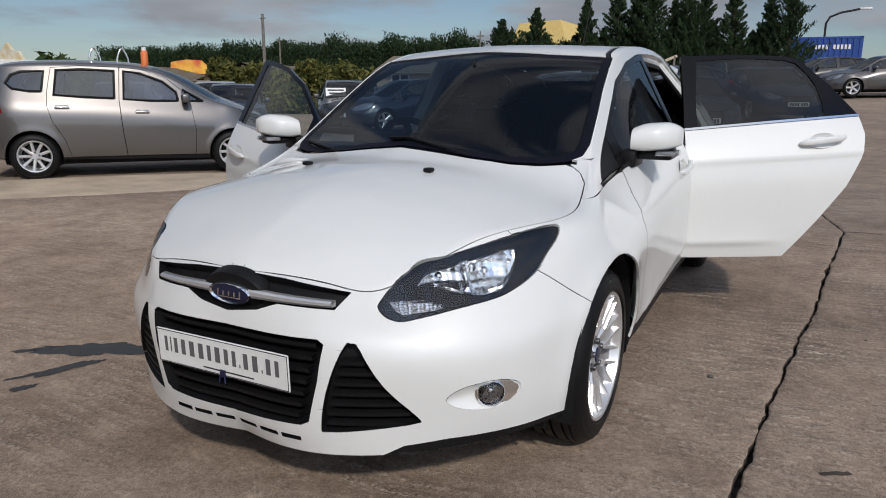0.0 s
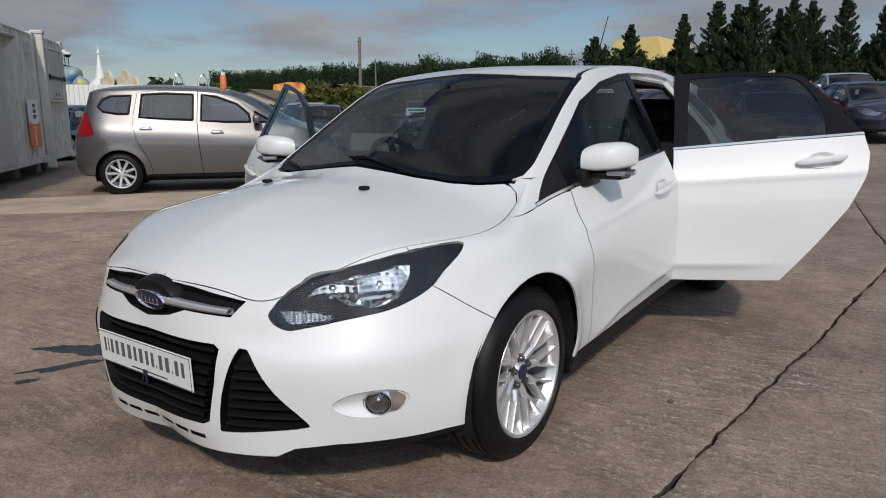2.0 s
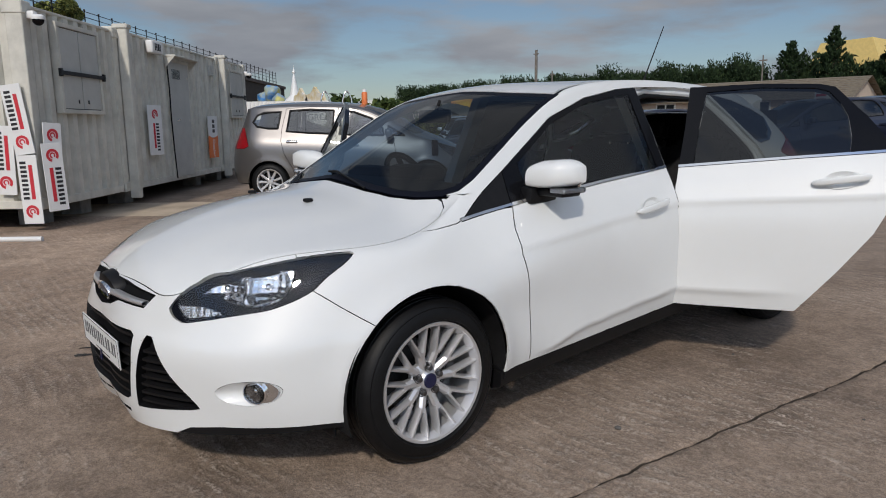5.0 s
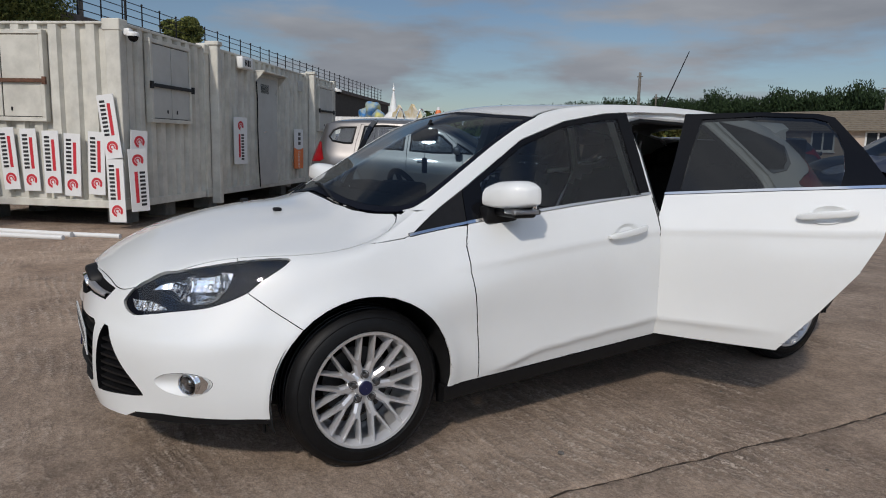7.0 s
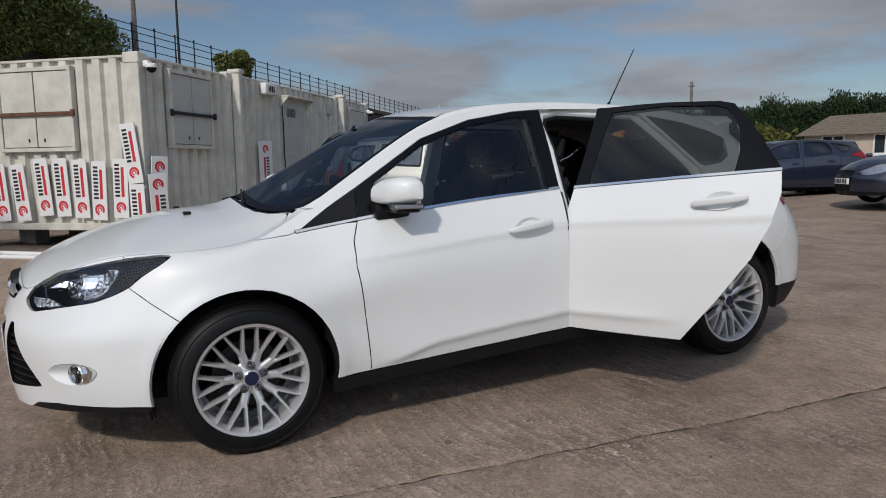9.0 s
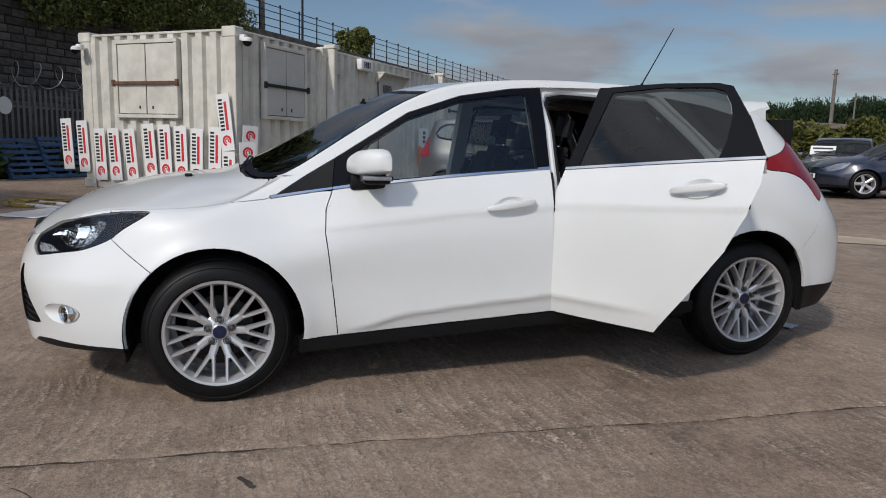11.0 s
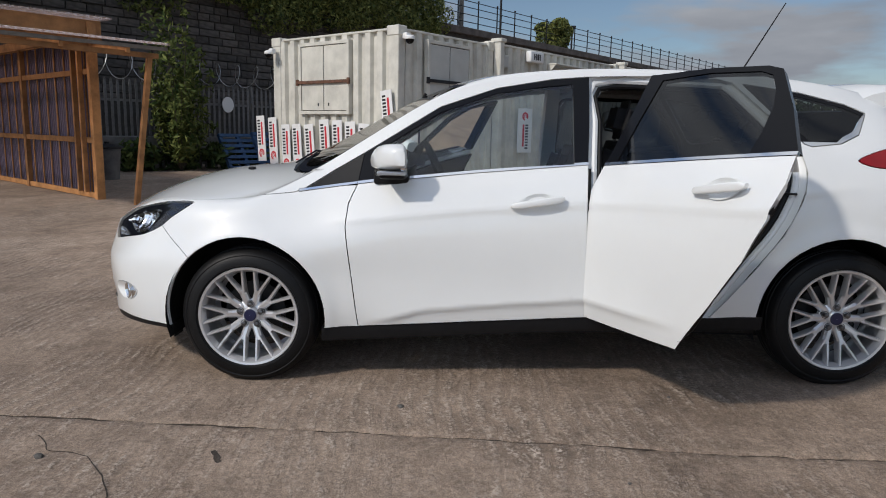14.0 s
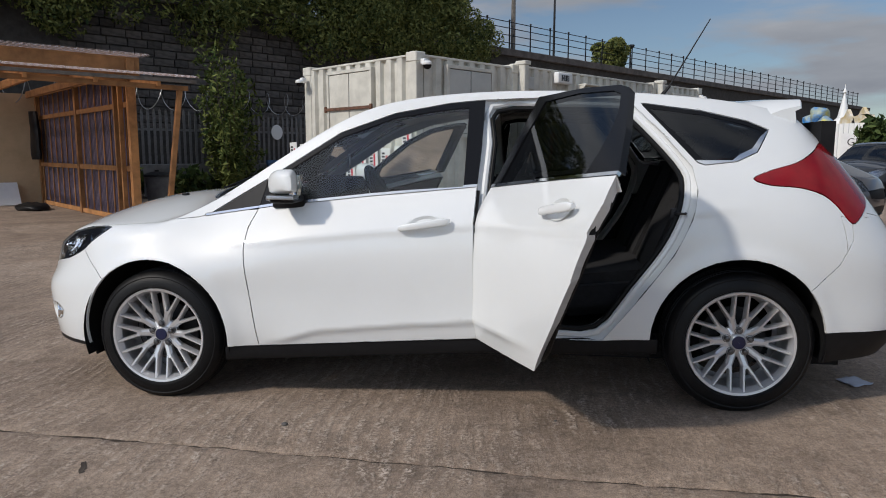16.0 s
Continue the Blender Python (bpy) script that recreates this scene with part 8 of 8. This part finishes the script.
WALL_D, WALL_H = 17.2, 5.35
mwall = Matrix(((S_DIR.x, E_DIR.x, 0, E_DIR.x * WALL_D), (S_DIR.y, E_DIR.y, 0, E_DIR.y * WALL_D), (0, 0, 1, 0), (0, 0, 0, 1)))
bm = bmesh.new()
box(bm, -30, 75, .06, .8, 0, WALL_H - .02)
wall = part("wall_railway", bm, MORTAR, None, smooth=False)
wall.matrix_world = mwall
tagged(wall, "tall dark stone retaining wall of the railway", "wall", kind="structure")
bm = bmesh.new()
box(bm, -30, 75, -.12, .9, WALL_H - .02, WALL_H + .28, .02)
part("coping", bm, STONE, wall, smooth=False)
bm = bmesh.new()
box(bm, -30, 75, .9, 14, 0, WALL_H - .3)
part("embankment", bm, SOIL, wall, smooth=False)

BLACK_IRON = principled("black_iron", (.018, .019, .022), .5, .5, var=.3, scale=10)
rail = thing("railway_railing", mwall, "black iron post and rail fence on the railway wall", "railing")
bm = bmesh.new()
rod(bm, (0, 0, 0), (0, 0, 1.22), .035, .03, 6)
bmesh.ops.create_uvsphere(bm, u_segments=8, v_segments=6, radius=.05, matrix=Matrix.Translation((0, 0, 1.24)))
post0 = part("post", bm, BLACK_IRON, rail)
post0.matrix_basis = Matrix.Translation((-8, .2, WALL_H + .28))
for k in range(1, 56):
    o = post0.copy()
    scene.collection.objects.link(o)
    o.matrix_basis = Matrix.Translation((-8 + 1.45 * k, .2, WALL_H + .28))
for zz in (.30, .62, .92, 1.18):
    bm = bmesh.new()
    rod(bm, (-8, .2, WALL_H + .28 + zz), (72, .2, WALL_H + .28 + zz), .018, .018, 6)
    part("rail", bm, BLACK_IRON, rail)
for s, h, r, nm, lb in ((24.6, 5.0, .055, "lamp_post", "tall thin dark post on the railway wall"), (21.6, 2.3, .11, "timber_post", "old timber post on the railway wall")):
    bm = bmesh.new()
    rod(bm, (0, 0, 0), (0, 0, h), r, r * .8, 8)
    o = part(nm, bm, BLACK_IRON if r < .1 else TIMBER_GREY, None)
    o.matrix_world = Matrix.Translation(along(s, WALL_D + .5, WALL_H + .28))
    tagged(o, lb, "post")
e = thing("yard_lamp", Matrix.Translation(along(34.0, WALL_D + 2.0, WALL_H - .3)), "short twin-headed yard lamp on the railway", "street lamp")
bm = bmesh.new()
rod(bm, (0, 0, 0), (0, 0, 2.2), .06, .05, 8)
part("post", bm, BLACK_IRON, e)
bm = bmesh.new()
box(bm, -.5, .5, -.15, .15, 2.2, 2.34, .03)
part("head", bm, BLACK_IRON, e)

FENCE_D = 15.1
GALV_DARK = principled("dull_galvanised", (.19, .185, .18), .6, .3, var=.35, scale=6)
fence = thing("palisade_fence", Matrix(((S_DIR.x, E_DIR.x, 0, E_DIR.x * FENCE_D), (S_DIR.y, E_DIR.y, 0, E_DIR.y * FENCE_D), (0, 0, 1, 0), (0, 0, 0, 1))), "tall galvanised steel palisade fence with razor wire", "fence")
bm = bmesh.new()
prism(bm, [(-.034, 0), (.034, 0), (.034, 2.08), (.022, 2.2), (.008, 2.1), (0, 2.22), (-.008, 2.1), (-.022, 2.2), (-.034, 2.08)], .012, Matrix.Rotation(radians(90), 4, 'X'))
pale0 = part("pale", bm, GALV_DARK, fence, smooth=False)
pale0.matrix_basis = Matrix.Translation((-5, 0, .05))
for k in range(1, 128):
    o = pale0.copy()
    scene.collection.objects.link(o)
    o.matrix_basis = Matrix.Translation((-5 + .155 * k, 0, .05))
for zz in (.55, 1.75):
    bm = bmesh.new()
    box(bm, -5, 15, .012, .06, zz - .03, zz + .03)
    part("rail", bm, GALV_DARK, fence, smooth=False)
for k in range(8):
    bm = bmesh.new()
    box(bm, -5 + 2.75 * k, -4.9 + 2.75 * k, .06, .16, 0, 2.3)
    part("post", bm, GALV_DARK, fence, smooth=False)
bm = bmesh.new()
pts = []
for i in range(520):
    a = i * .40
    pts.append((-5 + 20 * i / 520, -.05 + .30 * math.sin(a), 2.55 + .30 * math.cos(a + .3 * math.sin(i * .11))))
tube(bm, pts, .010, 4)
part("razor_wire", bm, GALV, fence, "coiled razor wire", smooth=False)
# the fence's low barrier beam and its notice
bm = bmesh.new()
box(bm, 2.7, 15, -.20, -.12, .55, .88, .02)
o = part("barrier_beam", bm, GALV_DARK, None, smooth=False)
o.matrix_world = fence.matrix_world
tagged(o, "grey crash barrier beam along the fence", "barrier")
bm = bmesh.new()
for k in range(4, 10):
    box(bm, -4.8 + 2.1 * k, -4.66 + 2.1 * k, -.12, -.02, 0, .8)
part("leg", bm, GALV_DARK, o, smooth=False)
e = thing("round_notice", Matrix.Translation(Vector((-15.55, -6.86, 1.55))) @ Matrix.Rotation(radians(141.5), 4, 'Z'), "round pale notice on the palisade fence", "sign")
bm = bmesh.new()
lathe(bm, [(.001, 0), (.18, 0), (.185, .01), (.18, .02), (.001, .02)], 28, Matrix.Translation((0, -.08, .2)) @ Matrix.Rotation(radians(90), 4, 'X') @ Matrix.Diagonal((1, 1.15, 1, 1)))
part("disc", bm, PLATE_WHITE, e)

# pallets leaning on the fence
BLUE_WOOD = principled("blue_pallet", (.045, .10, .20), .85, var=.4, scale=8, bump=.3, bscale=50)
for s, mat, lean, lb in ((9.0, BLUE_WOOD, 24, "blue painted wooden pallet leaning on the barrier"), (10.3, TIMBER_GREY, 20, "grey wooden pallet leaning on the barrier"), (11.4, TIMBER_GREY, 26, "grey wooden pallet leaning on the barrier"), (8.0, BLUE_WOOD, 30, "blue painted wooden pallet leaning on the barrier")):
    m = Matrix.Translation(along(s, FENCE_D - .95, .0)) @ Matrix.Rotation(radians(141.5), 4, 'Z') @ Matrix.Rotation(radians(-lean), 4, 'X')
    e = thing("pallet", m, lb, "pallet", "pallets")
    for i in range(7):
        bm = bmesh.new()
        box(bm, -.6, .6, -.022, 0, .02 + .165 * i, .115 + .165 * i, .003)
        part("slat", bm, mat, e, smooth=False)
    for x in (-.55, 0, .55):
        bm = bmesh.new()
        box(bm, x - .05, x + .05, 0, .09, .0, 1.12, .003)
        part("bearer", bm, mat, e, smooth=False)
# dustbin
e = thing("dustbin", Matrix.Translation((-10.6, -7.75, 0)), "grey plastic dustbin with a lid", "bin")
bm = bmesh.new()
lathe(bm, [(.001, 0), (.21, 0), (.26, .62), (.275, .63), (.27, .66)], 24)
part("body", bm, GALV_DARK, e)
bm = bmesh.new()
lathe(bm, [(.285, .64), (.285, .68), (.15, .74), (.05, .75), (.05, .79), (.001, .79)], 24)
part("lid", bm, DARK_METAL, e)

# ---- timber shed ----
PINE = principled("treated_pine", (.44, .205, .072), .75, var=.5, scale=4, bump=.4, bscale=45, use_random=.28)
PLY = principled("plywood", (.60, .44, .27), .8, var=.2, scale=2)
PURPLE = principled("purple_sheet", (.135, .105, .155), .35, var=.35, scale=6)
PVC = bpy.data.materials.new("clear_roof_plastic")
PVC.use_nodes = True
pt = PVC.node_tree
pb = pt.nodes["Principled BSDF"]
pb.inputs["Base Color"].default_value = (.74, .70, .70, 1)
pb.inputs["Roughness"].default_value = .35
pl_ = pt.nodes.new("ShaderNodeBsdfTransparent")
pl_.inputs["Color"].default_value = (.86, .82, .82, 1)
px_ = pt.nodes.new("ShaderNodeMixShader")
px_.inputs[0].default_value = .8
pt.links.new(pb.outputs[0], px_.inputs[1])
pt.links.new(pl_.outputs[0], px_.inputs[2])
pt.links.new(px_.outputs[0], pt.nodes["Material Output"].inputs["Surface"])
w_dir = Vector((-.655, -.756, 0)).normalized()
f_dir = Vector((-w_dir.y, w_dir.x, 0))
so = Vector((-5.86, -5.0, 0))
shed = thing("timber_shed", Matrix(((f_dir.x, w_dir.x, 0, so.x), (f_dir.y, w_dir.y, 0, so.y), (0, 0, 1, 0), (0, 0, 0, 1))), "open-fronted timber shed with batten walls and a sheet roof", "shed")


def timber(name, a, b, w, h, mat=PINE, up=(0, 0, 1)):
    bm = bmesh.new()
    beam(bm, a, b, w, h, up, .004)
    return part(name, bm, mat, shed, smooth=False)


Z1 = 2.19
timber("prop", (-.08, .08, 0), (-.34, 0, 2.14), .07, .07, up=(0, 1, 0))
for y, h, w in ((1.15, 2.62, .12), (4.2, 2.5, .11), (7.3, 2.5, .11)):
    timber("post", (0, y, 0), (0, y, h), w, w, up=(0, 1, 0))
for z in (.06, .90, 1.92, 2.42):
    timber("wall_rail", (.02, 1.2, z), (.02, 7.3, z), .035, .085)
for i in range(15):
    y = 1.45 + .41 * i
    if abs(y - 4.2) > .15:
        timber("batten", (.0, y, .1), (.0, y, 2.42), .02, .028, up=(0, 1, 0))
bm = bmesh.new()
corrugated(bm, 6.15, 2.35, Matrix.Translation((-.04, 1.15, .1)) @ Matrix.Rotation(radians(90), 4, 'Z'), .08, .018)
part("wall_sheet", bm, PURPLE, shed, "dark purple sheeting", smooth=False)
bm = bmesh.new()
box(bm, -.1, 4.2, 7.38, 7.43, 0, 2.45)
part("back_panel", bm, PLY, shed, "tan plywood back wall", smooth=False)
timber("eave_beam", (-.45, -.02, Z1 - .08), (2.9, -.02, Z1 - .05), .05, .07)
timber("eave_trim", (-.55, -.10, Z1 + .02), (2.9, -.10, Z1 + .02), .04, .05, TIMBER_GREY)
for k in range(4):
    timber("rafter", (.0 + .85 * k, -.1, Z1 - .02), (.0 + .85 * k, 1.15, Z1 + .12), .05, .11)
timber("fascia", (-.15, 1.15, 2.50), (2.9, 1.15, 2.50), .05, .30)
timber("top_plate", (-.1, 1.15, 2.30), (2.9, 1.15, 2.30), .06, .12)
for k in range(4):
    timber("wall_plate", (.2 + .85 * k, 1.2, 2.42), (.2 + .85 * k, 7.3, 2.42), .06, .14)
bm = bmesh.new()
corrugated(bm, 3.5, 1.4, Matrix.Translation((-.6, -.18, Z1 + .07)) @ Matrix.Rotation(radians(-83.5), 4, 'X'), .09, .03)
part("lean_to_roof", bm, PVC, shed, "pale corrugated plastic lean-to roof", smooth=False)
bm = bmesh.new()
corrugated(bm, 3.2, 6.5, Matrix.Translation((-.3, 1.0, 2.68)) @ Matrix.Rotation(radians(-88.5), 4, 'X'), .09, .03)
part("main_roof", bm, PVC, shed, "clear corrugated plastic roof", smooth=False)
for (x, y) in ((.25, 1.95), (.25, 2.2)):
    timber("door_stile", (x * .3, y - .5, .1), (x * .3, y - .5, 2.3), .07, .05, up=(0, 1, 0))
e = thing("hanging_coat", shed.matrix_world @ Matrix.Translation((.12, 6.95, 1.0)), "dark coat hanging on the shed wall", "coat")
bm = bmesh.new()
prev = None
for i in range(9):
    z = 1.05 - .13 * i
    w = .12 + .10 * min(1, i / 3) + .02 * math.sin(i * 2)
    ring = [bm.verts.new((.05 + .08 * math.cos(a) * (1 + .2 * math.sin(3 * a + i)), w * 1.3 * math.sin(a), z)) for a in [2 * math.pi * k / 12 for k in range(12)]]
    if prev:
        for k in range(12):
            bm.faces.new((prev[k], prev[(k + 1) % 12], ring[(k + 1) % 12], ring[k]))
    prev = ring
part("cloth", bm, BLACK_TRIM, e)
e = thing("dark_sack", shed.matrix_world @ Matrix.Translation((.6, 5.6, .0)), "crumpled dark sack on the shed floor", "sack")
bm = bmesh.new()
bmesh.ops.create_icosphere(bm, subdivisions=3, radius=1, matrix=Matrix.Translation((0, 0, .05)) @ Matrix.Diagonal((.3, .6, .09, 1)))
for v in bm.verts:
    v.co.z = max(0, v.co.z + .05 * noise.noise(v.co * 6))
part("cloth", bm, BLACK_TRIM, e)
bm = bmesh.new()
beam(bm, (.75, 7.0, .02), (.75, 7.3, .5), .45, .02, (0, 1, 0))
o = part("loose_board", bm, BOARD, None, smooth=False)
o.matrix_world = shed.matrix_world
tagged(o, "pale board leaning on the plywood wall", "board")

# ---- trees and creepers at the railway ----
def broad_tree(s, depth, h, w, n, label, mat=WOODY, z0=WALL_H - .3, trunk=True):
    tr = thing("tree", Matrix.Translation(along(s, depth, z0)), label, "tree", "railway trees")
    bm = bmesh.new()
    rod(bm, (0, 0, -.1), (0, 0, h * .55), .22, .12, 8)
    tips = []
    for k in range(9):
        a, l = k * 2.4, w * (.5 + .4 * ((k * 7) % 5) / 5)
        zz = h * (.30 + .5 * k / 9)
        tip = (l * .7 * math.cos(a), l * .7 * math.sin(a), zz + h * .14)
        rod(bm, (0, 0, h * (.2 + .3 * k / 9)), tip, .07, .02, 6)
        tips.append(tip)
    part("trunk", bm, BARK, tr)
    pts = [clump_points(t, w * .42, n // 7, .8) for t in tips]
    for k in range(10):
        a = rng.uniform(0, 2 * math.pi)
        r = w * rng.uniform(.2, .8)
        pts.append(clump_points((r * math.cos(a), r * math.sin(a), h * rng.uniform(.15, .95)), w * rng.uniform(.25, .45), n // 7, .8))
    leaves("crown", np.concatenate(pts), .062, mat, tr, 1.5)
    return tr


for s, dep, h, w, n in ((17.5, 19.8, 5.0, 2.6, 17000), (13.0, 19.4, 6.2, 3.0, 17000), (8.5, 19.4, 6.5, 3.2, 17000), (4.0, 19.6, 6.2, 3.2, 17000), (-.5, 19.5, 6.5, 3.2, 17000), (-5, 19.6, 6.0, 3.2, 17000), (-10, 19.6, 6.0, 3.2, 8000), (20.0, 21.5, 4.0, 1.9, 5000)):
    broad_tree(s, dep, h, w, n, "leafy dark green tree on the railway bank")
t0 = broad_tree(30.0, 17.9, 2.0, 1.1, 3500, "small round bush on the railway wall")
# creepers hanging down the wall
pts = []
for k in range(230):
    s = rng.uniform(-8, 19)
    zt = rng.uniform(4.6, 6.9)
    pts.append(clump_points(along(s, WALL_D - .45 + .2 * rng.uniform(), zt), rng.uniform(.35, .75), 460, 1.0))
ob = leaves("creeper", np.concatenate(pts), .050, WOODY, None, 1.4)
tagged(ob, "dark creepers hanging over the railway wall", "creeper", kind="stuff")
# tall leafy bush at the fence
bush = thing("fence_bush", Matrix.Translation(along(6.2, FENCE_D - .55, 0)), "tall leafy green bush growing through the fence", "bush")
pts = []
for k in range(34):
    a, l = k * 2.4, .20 + 1.25 * ((k * 13) % 7) / 7
    top = 1.2 + 2.9 * ((k * 5) % 11) / 11
    tip = Vector((l * math.cos(a), l * .6 * math.sin(a), top))
    bm = bmesh.new()
    rod(bm, (0, 0, 0), tip, .018, .005, 5)
    part("stem", bm, BARK, bush)
    for q in range(9):
        f = .25 + .75 * q / 8
        pts.append(clump_points(tip * f + Vector((.1 * math.sin(k * 5 + q), .06 * math.cos(k * 3 + q), 0)), .10 + .22 * ((k * 3 + q * 5) % 7) / 7, 22, .8))
leaves("foliage", np.concatenate(pts), .046, BUSHY, bush, 1.8)
# undergrowth along the fence foot
pts = []
for k in range(60):
    s = rng.uniform(3.4, 14)
    pts.append(clump_points(along(s, FENCE_D + rng.uniform(-.5, .6), rng.uniform(.1, .55)), .4, 90, .8))
ob = leaves("undergrowth", np.concatenate(pts), .09, IVY, None, 1.4)
tagged(ob, "weeds and brambles along the fence foot", "weeds", kind="stuff")


# ---- stones of the railway wall, where the yard sees it best ----
stone_meshes = []
for k in range(4):
    bm = bmesh.new()
    vs = box(bm, -.5, .5, -.5, .5, -.5, .5)
    for v in vs:
        v.co.x += .03 * noise.noise(v.co * 3 + Vector((k * 5, 0, 0)))
        v.co.z += .10 * noise.noise(v.co * 3 + Vector((0, k * 7, 0)))
        if v.co.y < 0:
            v.co.x *= .96
            v.co.z *= .88
    me = bpy.data.meshes.new("stone")
    bm.to_mesh(me)
    bm.free()
    me.materials.append(STONE)
    stone_meshes.append(me)
laid = 0
for row in range(14):
    s, z = 3.0 + .17 * (row % 3), 1.9 + .225 * row
    while s < 14.2 and laid < 300:
        w = float(rng.uniform(.34, .68))
        o = new("stone", stone_meshes[laid % 4])
        o.parent = wall
        o.matrix_basis = Matrix.LocRotScale((s + w / 2, .05 + float(rng.uniform(-.012, .012)), z), None, (w - .018, .10, .207))
        s += w
        laid += 1
